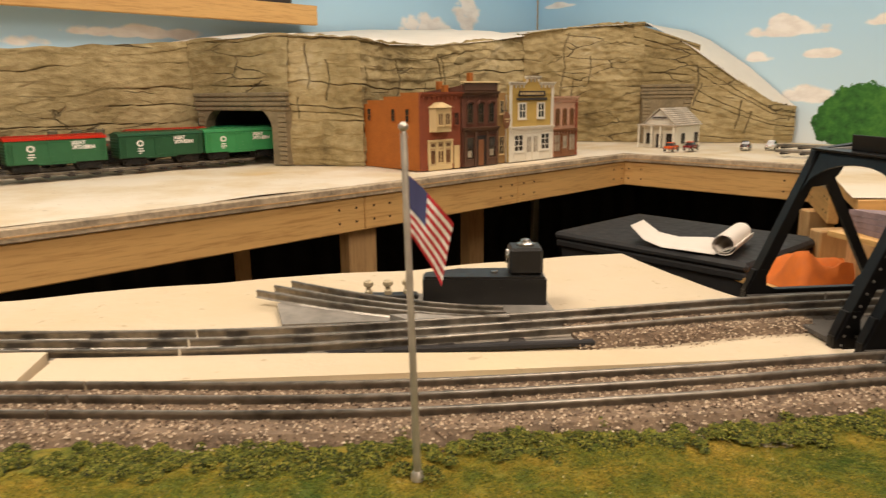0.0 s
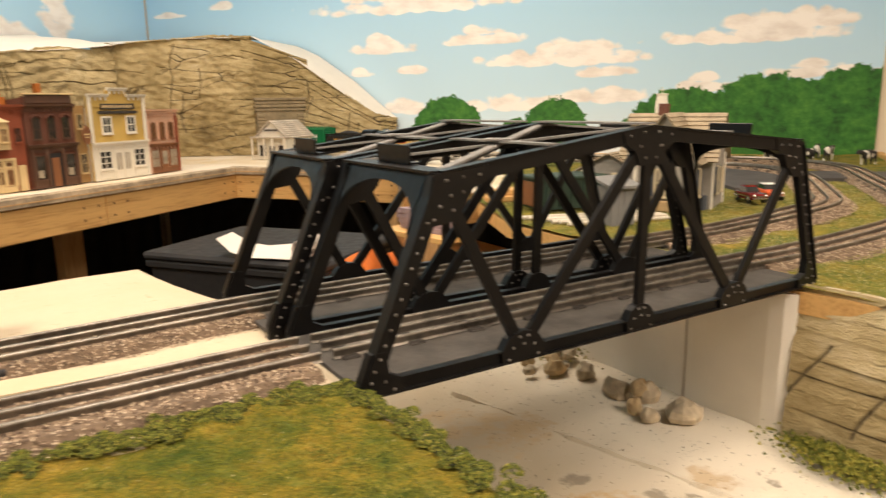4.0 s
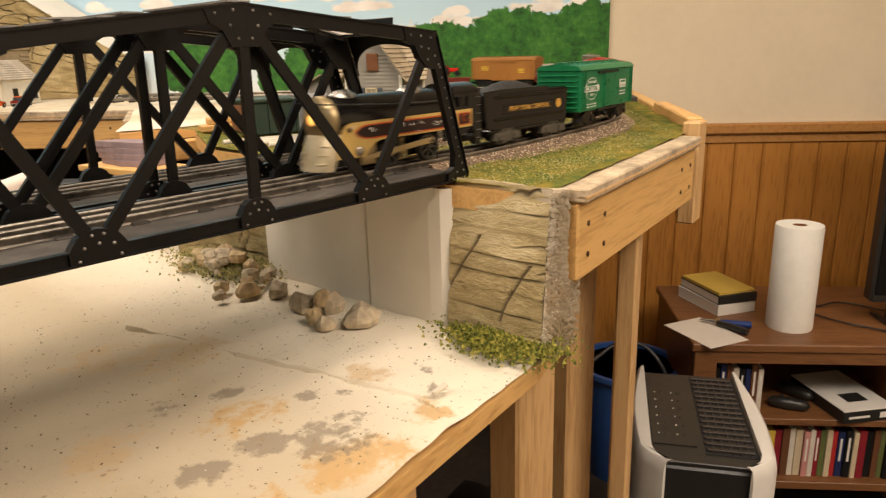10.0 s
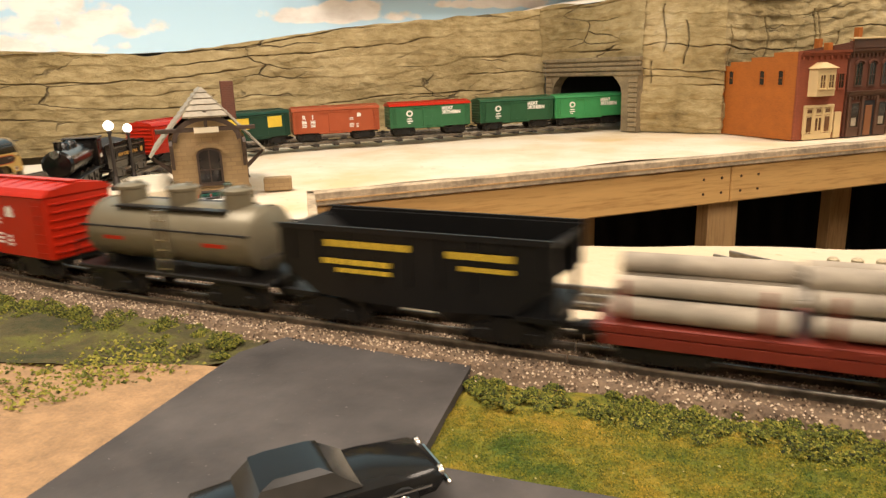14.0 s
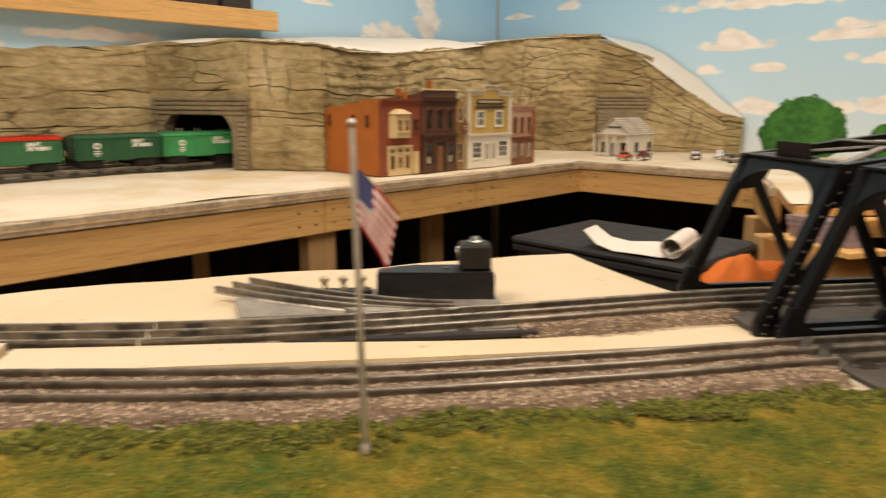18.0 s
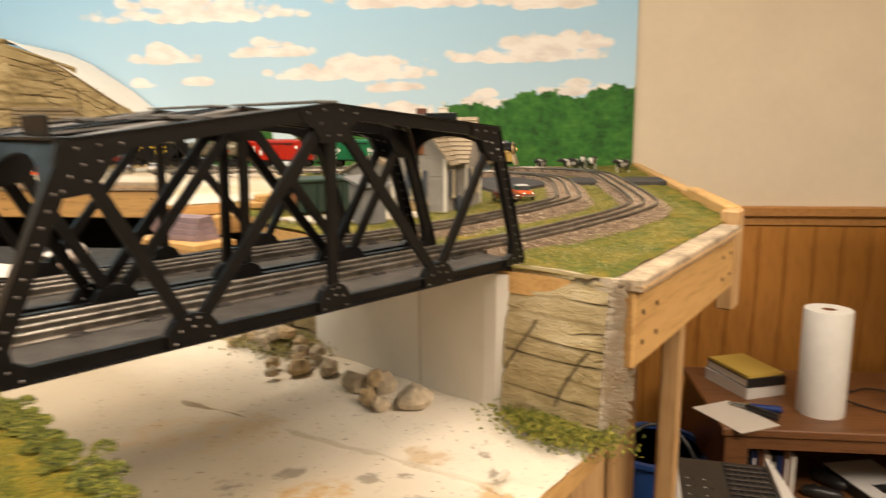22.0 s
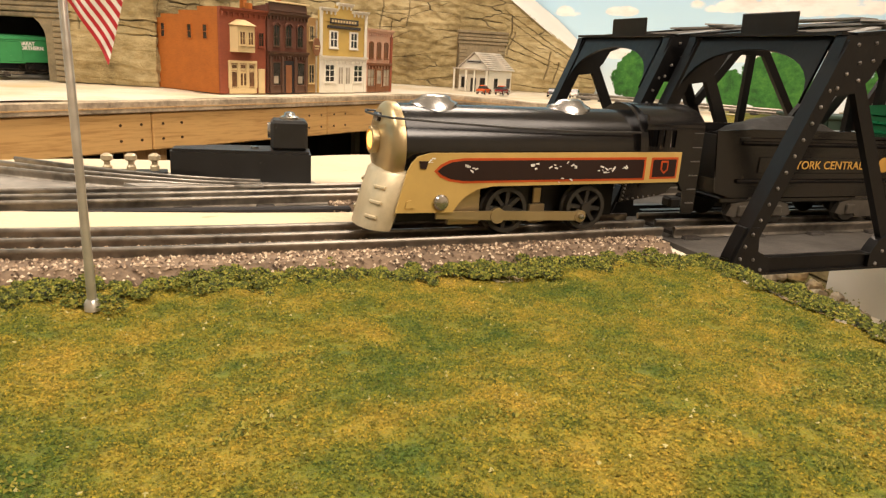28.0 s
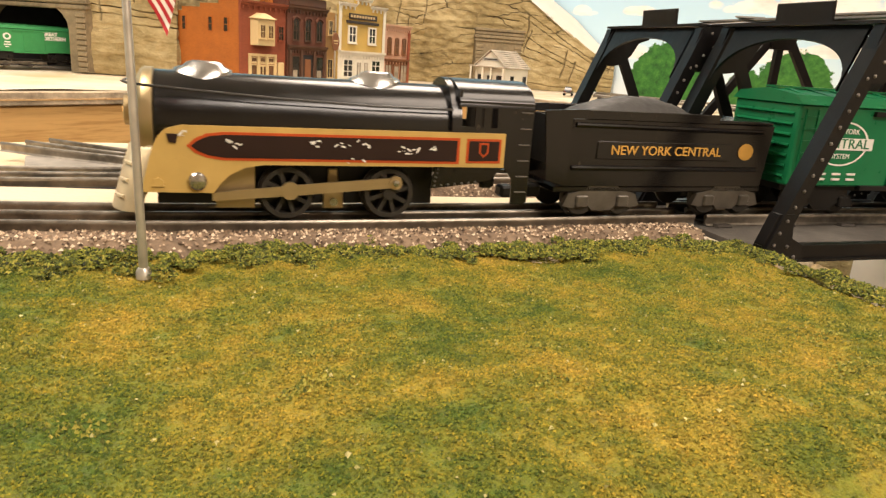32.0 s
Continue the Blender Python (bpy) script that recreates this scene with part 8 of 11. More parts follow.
def yellow_shop():
    s = thing("yellow_shop", "mustard-yellow false-front shop with white storefront and trim", "shop", room_spot(1.208, 1.562))
    w, h = 0.232, 0.262
    block(s, w, 0.30, h - 0.03, M_OFF_WHITE, M_MUSTARD, back_drop=0.03)
    part("false_front", Shape().profile([(0, h - 0.032), (w, h - 0.032), (w, h), (w * 0.66, h), (w * 0.66, h + 0.022), (w * 0.34, h + 0.022), (w * 0.34, h), (0, h)], -0.003, 0.006), M_MUSTARD, s)
    cornice(s, -0.003, w * 0.34, -0.003, h - 0.002, M_OFF_WHITE, 0.010, 4)
    cornice(s, w * 0.66, w + 0.003, -0.003, h - 0.002, M_OFF_WHITE, 0.010, 4)
    cornice(s, w * 0.33, w * 0.67, -0.003, h + 0.018, M_OFF_WHITE, 0.010, 4)
    for x in (0.005, w - 0.005):
        part("corner_board", Shape().box(x - 0.006, x + 0.006, -0.006, -0.003, 0.0, h - 0.002), M_OFF_WHITE, s)
    sign = part("sign_board", Shape().box(0.046, w - 0.046, -0.007, -0.003, 0.222, 0.240, c=0.001), M_SHOP_DARK, s, "dark sign board with faded lettering")
    for i in range(9):
        x = 0.056 + 0.014 * i
        part("sign_bar", Shape().box(x - 0.0045, x + 0.0045, -0.0075, -0.0068, 0.227, 0.235), M_CREAM, sign)
    part("sign_board", Shape().box(0.034, w - 0.034, -0.0065, -0.003, 0.208, 0.217, c=0.001), M_SHOP_DARK, s)
    for x in (0.066, 0.166):
        window(s, x, 0.145, 0.040, 0.056, M_OFF_WHITE, y=-0.003, nx=2, nz=2, pane=M_PANE, bar=0.005)
    part("storefront", Shape().box(0.004, w - 0.004, -0.0045, -0.0005, 0, 0.108), M_OFF_WHITE, s, "white panelled storefront")
    cornice(s, 0, w, -0.003, 0.106, M_OFF_WHITE, 0.014, 16)
    for x, ww in ((0.045, 0.050), (0.187, 0.050)):
        window(s, x, 0.034, ww, 0.060, M_OFF_WHITE, y=-0.006, nx=2, nz=3, pane=M_PANE, bar=0.004)
        part("panel", Shape().box(x - ww / 2, x + ww / 2, -0.0068, -0.0045, 0.006, 0.028, c=0.0008), M_OFF_WHITE, s)
    for x in (0.098, 0.134):
        d = part("door", Shape().box(x - 0.015, x + 0.015, -0.008, -0.0045, 0, 0.092, c=0.0008), M_OFF_WHITE, s)
        for dx in (-0.006, 0.006):
            part("door_glass", Shape().box(x + dx - 0.004, x + dx + 0.004, -0.0087, -0.008, 0.030, 0.084), M_CURTAIN, d)
    return s


def pink_shop():
    s = thing("pink_brick_shop", "small pink brick shop with arched windows and brown storefront", "shop", room_spot(1.455, 1.575))
    w, h = 0.148, 0.216
    block(s, w, 0.24, h, M_BRICK_RED, M_BRICK_PINK)
    cornice(s, -0.003, w + 0.003, -0.0005, h - 0.010, M_BRICK_PINK, 0.014, 12)
    part("corner_pier", Shape().box(-0.002, 0.010, -0.005, -0.0005, 0, h - 0.01), M_BRICK_PINK, s)
    part("corner_pier", Shape().box(w - 0.010, w + 0.002, -0.005, -0.0005, 0, h - 0.01), M_BRICK_FRONT, s)
    for x in (0.032, 0.074, 0.116):
        window(s, x, 0.118, 0.022, 0.050, M_SHOP_BROWN, y=-0.002, arch=0.009, pane=M_PANE_WARM)
    cornice(s, 0.004, w - 0.004, -0.0005, 0.092, M_SHOP_BROWN, 0.010, 8)
    for x in (0.030, 0.118):
        window(s, x, 0.020, 0.038, 0.062, M_SHOP_BROWN, y=-0.003, nx=2, nz=2, pane=M_CURTAIN)
    part("shop_door", Shape().box(0.056, 0.090, -0.006, -0.0005, 0, 0.084, c=0.001), M_SHOP_BROWN, s)
    part("door_glass", Shape().box(0.062, 0.084, -0.0068, -0.006, 0.030, 0.076), M_CURTAIN, s)
    part("stall_riser", Shape().box(0.010, w - 0.010, -0.004, -0.0005, 0, 0.018), M_SHOP_BROWN, s)
    return s


red_shop()
dark_shop()
sign_strip()
yellow_shop()
pink_shop()

# ---- small road vehicles ----
M_CHROME = paint("model_chrome", (0.7, 0.68, 0.64), 0.18, 1.0)
M_CAR_GLASS = pane_material("car_window", (0.05, 0.05, 0.05), 0.08)


def model_car(label, mat, roof_mat, m, kind="sedan", length=0.092, width=0.036, category="car"):
    """A fifties motor car: lofted body with wings, cabin with windows, bumpers, lamps and four wheels. Its front is +x."""
    c = thing("model_" + kind, label, category, m)
    L, W = length / 2, width / 2
    secs = [(-L, 0.012, 0.017, 0.80), (-L + 0.004, 0.009, 0.0215, 0.96), (-L * 0.55, 0.008, 0.0235, 1.0), (0, 0.008, 0.0235, 1.0), (L * 0.45, 0.008, 0.0235, 1.0), (L - 0.006, 0.009, 0.0215, 0.95), (L, 0.012, 0.018, 0.82)]
    s = Shape()
    n = 8
    for x, z0, z1, k in secs:
        w = W * k
        for y, z in ((-w * 0.9, z0), (-w, (z0 + z1) * 0.5), (-w * 0.94, z1 - 0.002), (-w * 0.75, z1), (w * 0.75, z1), (w * 0.94, z1 - 0.002), (w, (z0 + z1) * 0.5), (w * 0.9, z0)):
            s.v.append((x, y, z))
    for i in range(len(secs) - 1):
        for j in range(n):
            s.f.append((i * n + j, i * n + (j + 1) % n, (i + 1) * n + (j + 1) % n, (i + 1) * n + j))
    s.f += [tuple(range(n)), tuple(range(len(s.v) - 1, len(s.v) - n - 1, -1))]
    part("body", s, mat, c, smooth=40)

    def cabin(x0, x1, tx0, tx1, z0, z1, k0, k1, material, name):
        part(name, Shape().add([(x, y, z) for z, a, b, w in ((z0, x0, x1, W * k0), (z1, tx0, tx1, W * k1)) for x, y in ((a, -w), (b, -w), (b, w), (a, w))], [(0, 3, 2, 1), (4, 5, 6, 7), (0, 1, 5, 4), (1, 2, 6, 5), (2, 3, 7, 6), (3, 0, 4, 7)]), material, c, smooth=30)
    if kind == "sedan":
        cabin(-L * 0.62, L * 0.30, -L * 0.46, L * 0.06, 0.0232, 0.0335, 0.84, 0.70, M_CAR_GLASS, "glass_house")
        cabin(-L * 0.48, L * 0.08, -L * 0.36, -L * 0.02, 0.0334, 0.0362, 0.73, 0.60, roof_mat, "roof")
    elif kind == "pickup":
        cabin(-L * 0.05, L * 0.40, L * 0.02, L * 0.26, 0.0232, 0.0350, 0.84, 0.74, M_CAR_GLASS, "glass_house")
        cabin(-L * 0.02, L * 0.28, L * 0.02, L * 0.22, 0.0349, 0.0378, 0.77, 0.66, roof_mat, "roof")
        part("bed_floor", Shape().box(-L + 0.005, -L * 0.1, -W * 0.7, W * 0.7, 0.0236, 0.0244), M_SHOP_DARK, c)
    else:
        part("windscreen", Shape().box(L * 0.14, L * 0.17, -W * 0.78, W * 0.78, 0.0232, 0.0315, c=0.0004), M_CAR_GLASS, c)
        part("cockpit", Shape().box(-L * 0.42, L * 0.12, -W * 0.72, W * 0.72, 0.0228, 0.0242), M_DARK, c)
        for y in (-W * 0.36, W * 0.36):
            part("seat_back", Shape().box(-L * 0.26, -L * 0.18, y - W * 0.24, y + W * 0.24, 0.0235, 0.0300, c=0.001), M_MAROON, c)
    for e, name in ((1, "front_bumper"), (-1, "rear_bumper")):
        part(name, Shape().box(min(L * e, (L + 0.003) * e), max(L * e, (L + 0.003) * e), -W * 0.92, W * 0.92, 0.010, 0.0138, c=0.001), M_CHROME, c)
    part("grille", Shape().box(L - 0.001, L + 0.0012, -W * 0.5, W * 0.5, 0.0142, 0.0180), M_CHROME, c)
    for side in (-1, 1):
        part("headlight", Shape().lathe([(0.003, -0.002), (0.0034, 0.0004), (0.001, 0.0018)], 12, Matrix.Translation((L - 0.001, W * 0.68 * side, 0.0175)), axis="x"), M_CHROME, c, smooth=50)
        part("tail_light", Shape().box(-L - 0.0014, -L + 0.002, W * 0.62 * side - 0.0016, W * 0.62 * side + 0.0016, 0.0155, 0.0185), M_RED, c)
        part("trim_strip", Shape().box(-L * 0.85, L * 0.85, W * side - 0.0006, W * side + 0.0006, 0.0150, 0.0160), M_CHROME, c)
        for x in (-L * 0.58, L * 0.60):
            o = part("wheel", Shape().lathe([(0.003, -0.0025), (0.0088, -0.0025), (0.0092, 0), (0.0088, 0.0025), (0.003, 0.0025)], 16, axis="y"), M_TYRE, c, smooth=40, m=spot(x, (W - 0.002) * side, 0.0092))
            part("hub_cap", Shape().lathe([(0.0048, 0), (0.004, 0.001), (0.001, 0.0014)], 12, Matrix.Translation((0, 0.0024 * side, 0)) @ Matrix.Diagonal((1, side, 1, 1)), axis="y"), M_CHROME, o, smooth=40)
    return c


P_MAROON = gloss("maroon_car_paint", (0.16, 0.016, 0.014), 0.2)
P_ORANGE = gloss("orange_car_paint", (0.62, 0.10, 0.018), 0.2)
P_WHITE = gloss("white_car_paint", (0.76, 0.74, 0.70), 0.2)
P_BLACK = gloss("black_car_paint", (0.012, 0.012, 0.012), 0.15)
P_GREEN = gloss("dark_green_car_paint", (0.012, 0.06, 0.045), 0.25)
P_BLUE = gloss("slate_blue_car_paint", (0.06, 0.08, 0.10), 0.25)

model_car("maroon fifties sedan with chrome bumpers beside the house", P_MAROON, P_MAROON, spot(1.165, 0.468, 0.001, 0, 0, 240))
model_car("orange sedan with a white roof beside the house", P_ORANGE, P_WHITE, spot(1.235, 0.470, 0.001, 0, 0, 235))
model_car("white open convertible parked in front of the station", P_WHITE, P_WHITE, spot(-1.343, 0.605, 0.001, 0, 0, 36), "convertible")
model_car("dark green pickup truck parked before the station wall", P_GREEN, P_GREEN, spot(-1.375, 0.672, 0.001, 0, 0, 36), "pickup")
model_car("black sedan with chrome trim on the road", P_BLACK, P_BLACK, spot(-0.764, -0.124, 0.007, 0, 0, 43), length=0.125, width=0.046)
model_car("orange-red sedan parked by the depot", P_ORANGE, P_ORANGE, room_spot(1.965, 1.38, 0.001, 10))
model_car("red sedan parked by the depot", P_MAROON, P_ORANGE, room_spot(2.055, 1.345, 0.001, 8))
model_car("dark sedan parked on the back table", P_BLACK, P_BLACK, room_spot(2.225, 1.20, 0.001, 20))
model_car("white sedan parked on the back table", P_WHITE, P_WHITE, room_spot(2.305, 1.13, 0.001, 12))
model_car("slate-blue sedan parked beyond the house", P_BLUE, P_BLUE, spot(1.85, 1.10, 0.001, 0, 0, 215))

# ---- the white depot by the second tunnel ----
M_SHINGLE_TAN = paint("tan_shingle", (0.36, 0.29, 0.19), 0.9, vary=0.25, scale=160, bumps=0.8)
M_SHINGLE_GREY = paint("weathered_shingle", (0.33, 0.29, 0.22), 0.9, vary=0.3, scale=160, bumps=0.8)


def slope(par, name, a, b, c, d, rows, mat, thick=0.004):
    """A pitched roof side of overlapping courses between an eave a-b and a ridge d-c."""
    a, b, c, d = (Vector(p) for p in (a, b, c, d))
    n = (b - a).cross(d - a).normalized()
    if n.z < 0:
        n = -n
    s = Shape()
    prof = []
    for i in range(rows):
        f0, f1 = i / rows, (i + 1) / rows
        prof += [(f0, thick), (f1, thick * 0.35)]
    left = [a.lerp(d, f) + n * h for f, h in prof]
    right = [b.lerp(c, f) + n * h for f, h in prof]
    m = len(prof)
    s.v = [tuple(p) for p in left + right] + [tuple(p) for p in (a, b, c, d)]
    for i in range(m - 1):
        s.f.append((i, m + i, m + i + 1, i + 1))
    s.f += [(2 * m, 2 * m + 3, 2 * m + 2, 2 * m + 1), (2 * m, 2 * m + 1, m, 0), tuple([2 * m + 3, 2 * m] + list(range(m))), tuple([2 * m + 1, 2 * m + 2] + list(range(2 * m - 1, m - 1, -1)))]
    return part(name, s, mat, par)


M_SHINGLE_PALE = paint("pale_shingle", (0.52, 0.45, 0.36), 0.9, vary=0.25, scale=160, bumps=0.8)
M_CLAP_LIGHT = paint("pale_grey_board", (0.50, 0.48, 0.44), 0.7, vary=0.1)


def depot():
    s = thing("depot", "small white depot with a pale shingle roof and porch", "building", room_spot(2.117, 1.600, 0, -90))
    w, d, e, r = 0.150, 0.20, 0.100, 0.164
    part("wall", Shape().profile([(0, 0), (w, 0), (w, e), (w / 2, r - 0.006), (0, e)], 0, d), M_OFF_WHITE, s)
    o = 0.009
    for sgn in (-1, 1):
        x0, x1 = (-o, w / 2) if sgn < 0 else (w + o, w / 2)
        slope(s, "roof_side", (x0, -0.012, e - 0.009), (x0, d + o, e - 0.009), (x1, d + o, r), (x1, -0.012, r), 9, M_SHINGLE_PALE)
    part("porch_roof", Shape().box(-0.014, w + 0.014, -0.034, 0.0, e - 0.008, e - 0.002, c=0.001), M_SHINGLE_PALE, s)
    for x in (-0.006, w * 0.36, w * 0.64, w + 0.006):
        part("porch_post", Shape().box(x - 0.003, x + 0.003, -0.032, -0.027, 0, e - 0.008), M_OFF_WHITE, s)
    sg = part("sign_board", Shape().box(w * 0.22, w * 0.78, -0.004, -0.0005, e + 0.018, e + 0.032, c=0.001), M_CLAP_LIGHT, s)
    part("sign_bar", Shape().box(w * 0.28, w * 0.72, -0.0046, -0.0040, e + 0.022, e + 0.028), M_SHOP_DARK, sg)
    for x in (0.028, w - 0.028):
        window(s, x, 0.018, 0.026, 0.042, M_SHOP_DARK, y=-0.001)
    part("door", Shape().box(w / 2 - 0.013, w / 2 + 0.013, -0.003, -0.0005, 0, 0.058, c=0.001), M_SHOP_DARK, s)
    for y in (0.06, 0.17):
        window(s, y, 0.02, 0.026, 0.040, M_SHOP_DARK, pose((w + 0.001) * K, 0, 0, 0, 0, 90))
    return s


depot()


# ---- the grey house by the curve ----
M_CLAP = paint("grey_clapboard", (0.30, 0.275, 0.235), 0.8, vary=0.15, scale=120)
M_CLAP_DARK = paint("blue_grey_clapboard", (0.20, 0.195, 0.185), 0.8, vary=0.15, scale=120)
M_SHUTTER = paint("slate_shutter", (0.07, 0.08, 0.095), 0.6)
M_IVORY = paint("ivory_trim", (0.66, 0.56, 0.36), 0.6, vary=0.1)


def boards(par, name, x0, x1, z0, z1, y, mat, clip=None, m=None, step=0.0075):
    """Lapped siding on a wall facing -y: one mesh with a saw-tooth section, cut to a gable if clip gives the half width by height."""
    s = Shape()
    n = max(2, int(round((z1 - z0) / step)))
    ring = []
    for i in range(n):
        za, zb = z0 + (z1 - z0) * i / n, z0 + (z1 - z0) * (i + 1) / n
        ring += [(za, y - 0.0018), (zb - 0.0002, y - 0.0003)]
    lim = clip or (lambda z: (x0, x1))
    L = [(lim(z)[0], yy, z) for z, yy in ring]
    R = [(lim(z)[1], yy, z) for z, yy in ring]
    k = len(ring)
    s.v = L + R + [(p[0], y + 0.003, p[2]) for p in L] + [(p[0], y + 0.003, p[2]) for p in R]
    for i in range(k - 1):
        s.f += [(i, k + i, k + i + 1, i + 1), (2 * k + i, 2 * k + i + 1, 3 * k + i + 1, 3 * k + i), (i, i + 1, 2 * k + i + 1, 2 * k + i), (k + i, 3 * k + i, 3 * k + i + 1, k + i + 1)]
    s.f += [(0, 2 * k, 3 * k, k), (k - 1, 2 * k - 1, 4 * k - 1, 3 * k - 1)]
    return part(name, s, mat, par, m=m)


def gabled(par, w, d, e, r, mat, roof, m=None, over=0.012, rows=11):
    """A gabled wing: x across the gable front at y = 0, ridge along y."""
    box = part("wing", Shape().profile([(0.004, 0), (w - 0.004, 0), (w - 0.004, e), (w / 2, r - 0.006), (0.004, e)], 0.004, d - 0.004), mat, par, m=m)
    gable = lambda z: (0.0, w) if z <= e else (w / 2 * (z - e) / (r - e), w - w / 2 * (z - e) / (r - e))
    boards(box, "front_siding", 0, w, 0, r - 0.004, 0.001, mat, gable)
    boards(box, "rear_siding", 0, w, 0, r - 0.004, 0.001, mat, gable, pose(w * K, d * K, 0, 0, 0, 180))
    boards(box, "side_siding", 0, d, 0, e, 0.001, mat, None, pose(w * K, 0, 0, 0, 0, 90))
    boards(box, "side_siding", 0, d, 0, e, 0.001, mat, None, pose(0, d * K, 0, 0, 0, -90))
    k = (r - e) / (w / 2)
    for x0 in (-over, w + over):
        slope(par if m is None else box, "roof_side", (x0, -over, e - over * k), (x0, d + over, e - over * k), (w / 2, d + over, r), (w / 2, -over, r), rows, roof)
    for x in (0.003, w - 0.003):
        part("corner_board", Shape().box(x - 0.0035, x + 0.0035, -0.0035, 0.0, 0, e - 0.002), M_OFF_WHITE if mat is not M_CLAP_DARK else mat, box)
    return box


def shuttered(par, x, z, w, h, m=None, shutters=True):
    f = window(par, x, z, w, h, M_IVORY, m=m, y=-0.002, pane=M_CURTAIN)
    if shutters:
        for sg in (-1, 1):
            xx = x + sg * (w / 2 + 0.0065)
            part("shutter", Shape().box(xx - 0.005, xx + 0.005, -0.0055, -0.002, z, z + h, c=0.0008), M_SHUTTER, f)


M_STICK_BOX = paint("tan_planter", (0.40, 0.27, 0.13), 0.9, vary=0.4, scale=160, bumps=0.8)


def grey_house():
    # the narrow gable front looks at the tracks, the main block lies across behind it
    a, b = Vector((0.888, 0.551)), Vector((0.942, 0.443))
    turn = math.degrees(math.atan2(b.y - a.y, b.x - a.x))
    s = thing("grey_house", "grey clapboard house with tan shingle roof and ivory trim", "house", spot(a.x, a.y, 0, 0, 0, turn))
    w = (b - a).length
    gabled(s, w, 0.13, 0.112, 0.196, M_CLAP, M_SHINGLE_TAN)
    shuttered(s, w * 0.46, 0.030, 0.024, 0.056)
    part("attic_vent", Shape().box(w / 2 - 0.012, w / 2 + 0.012, -0.004, -0.001, 0.118, 0.152, c=0.001), M_SHOP_BROWN, s)
    for i in range(6):
        part("vent_slat", Shape().box(w / 2 - 0.010, w / 2 + 0.010, -0.0055, -0.004, 0.121 + 0.005 * i, 0.124 + 0.005 * i), M_SHOP_BROWN, s)
    shuttered(s, 0.030, 0.030, 0.020, 0.056, pose((w + 0.0015) * K, 0, 0, 0, 0, 90))
    # main block: its ridge runs across, its gable end looks sideways
    side = pose((w + 0.022) * K, 0.062 * K, 0, 0, 0, 90)
    wing = gabled(s, 0.130, w + 0.060, 0.112, 0.194, M_CLAP, M_SHINGLE_TAN, side)
    shuttered(wing, 0.045, 0.030, 0.022, 0.056)
    shuttered(wing, 0.100, 0.030, 0.018, 0.050, shutters=False)
    # low back wing
    back = pose(-0.125 * K, 0.030 * K, 0, 0, 0, 0)
    low = gabled(s, 0.125, 0.14, 0.078, 0.112, M_CLAP, M_SHINGLE_TAN, back)
    part("door", Shape().box(0.070, 0.100, -0.0045, -0.001, 0.006, 0.072, c=0.001), M_IVORY, low)
    window(low, 0.035, 0.030, 0.020, 0.030, M_IVORY, y=-0.002)
    part("step_block", Shape().box(0.062, 0.108, -0.022, -0.003, 0, 0.010, c=0.001), M_IVORY, low)
    part("planter", Shape().box(w * 0.46 - 0.030, w * 0.46 + 0.026, -0.014, -0.004, 0, 0.022, c=0.002), M_STICK_BOX, s, "tan planter box under the window")
    part("rain_barrel", Shape().rod((w + 0.010, 0.052, 0), (w + 0.010, 0.052, 0.030), 0.008, 10, 0.007), M_SHUTTER, s)
    part("chimney", Shape().box(w * 0.2 - 0.010, w * 0.2 + 0.010, 0.12, 0.14, 0.16, 0.215, c=0.001), M_BRICK_DARK, s)
    return s


grey_house()


def small_shed(label, m, w, d, h, mat, roof, name="shed"):
    s = thing(name, label, "shed", m)
    part("body", Shape().box(0, w, 0, d, 0, h, c=0.001), mat, s)
    part("roof", Shape().add([(-0.008, -0.008, h - 0.004), (w + 0.008, -0.008, h - 0.004), (w + 0.008, d + 0.008, h + 0.010), (-0.008, d + 0.008, h + 0.010), (-0.008, -0.008, h + 0.001), (w + 0.008, -0.008, h + 0.001), (w + 0.008, d + 0.008, h + 0.015), (-0.008, d + 0.008, h + 0.015)], [(0, 3, 2, 1), (4, 5, 6, 7), (0, 1, 5, 4), (1, 2, 6, 5), (2, 3, 7, 6), (3, 0, 4, 7)]), roof, s)
    for i in range(1, int(w / 0.014)):
        part("batten", Shape().box(0.014 * i - 0.001, 0.014 * i + 0.001, -0.0015, 0, 0.003, h - 0.004), mat, s)
    return s


M_DUMP = paint("dark_green_steel", (0.018, 0.040, 0.024), 0.55, vary=0.2, wear=(0.10, 0.055, 0.03))
small_shed("small weathered grey shed with a flat roof", spot(0.70, 0.425, 0, 0, 0, -8), 0.052, 0.045, 0.072, M_CLAP_DARK, M_CLAP_DARK)
bin_ = thing("dumpster", "dark green steel dumpster with a rust-brown end", "dumpster", spot(0.70, 0.62, 0, 0, 0, -12))
part("body", Shape().profile([(0.0, 0.006), (0.135, 0.006), (0.150, 0.066), (-0.004, 0.066)], 0, 0.085), M_DUMP, bin_)
part("lid", Shape().box(-0.008, 0.154, -0.006, 0.091, 0.066, 0.073, c=0.002), M_DUMP, bin_)
part("end_plate", Shape().box(-0.0065, -0.003, 0.004, 0.081, 0.012, 0.062), M_SHOP_BROWN, bin_)
for i in range(5):
    part("stiffener", Shape().box(0.012 + 0.028 * i, 0.016 + 0.028 * i, -0.004, 0.0, 0.010, 0.062), M_DUMP, bin_)

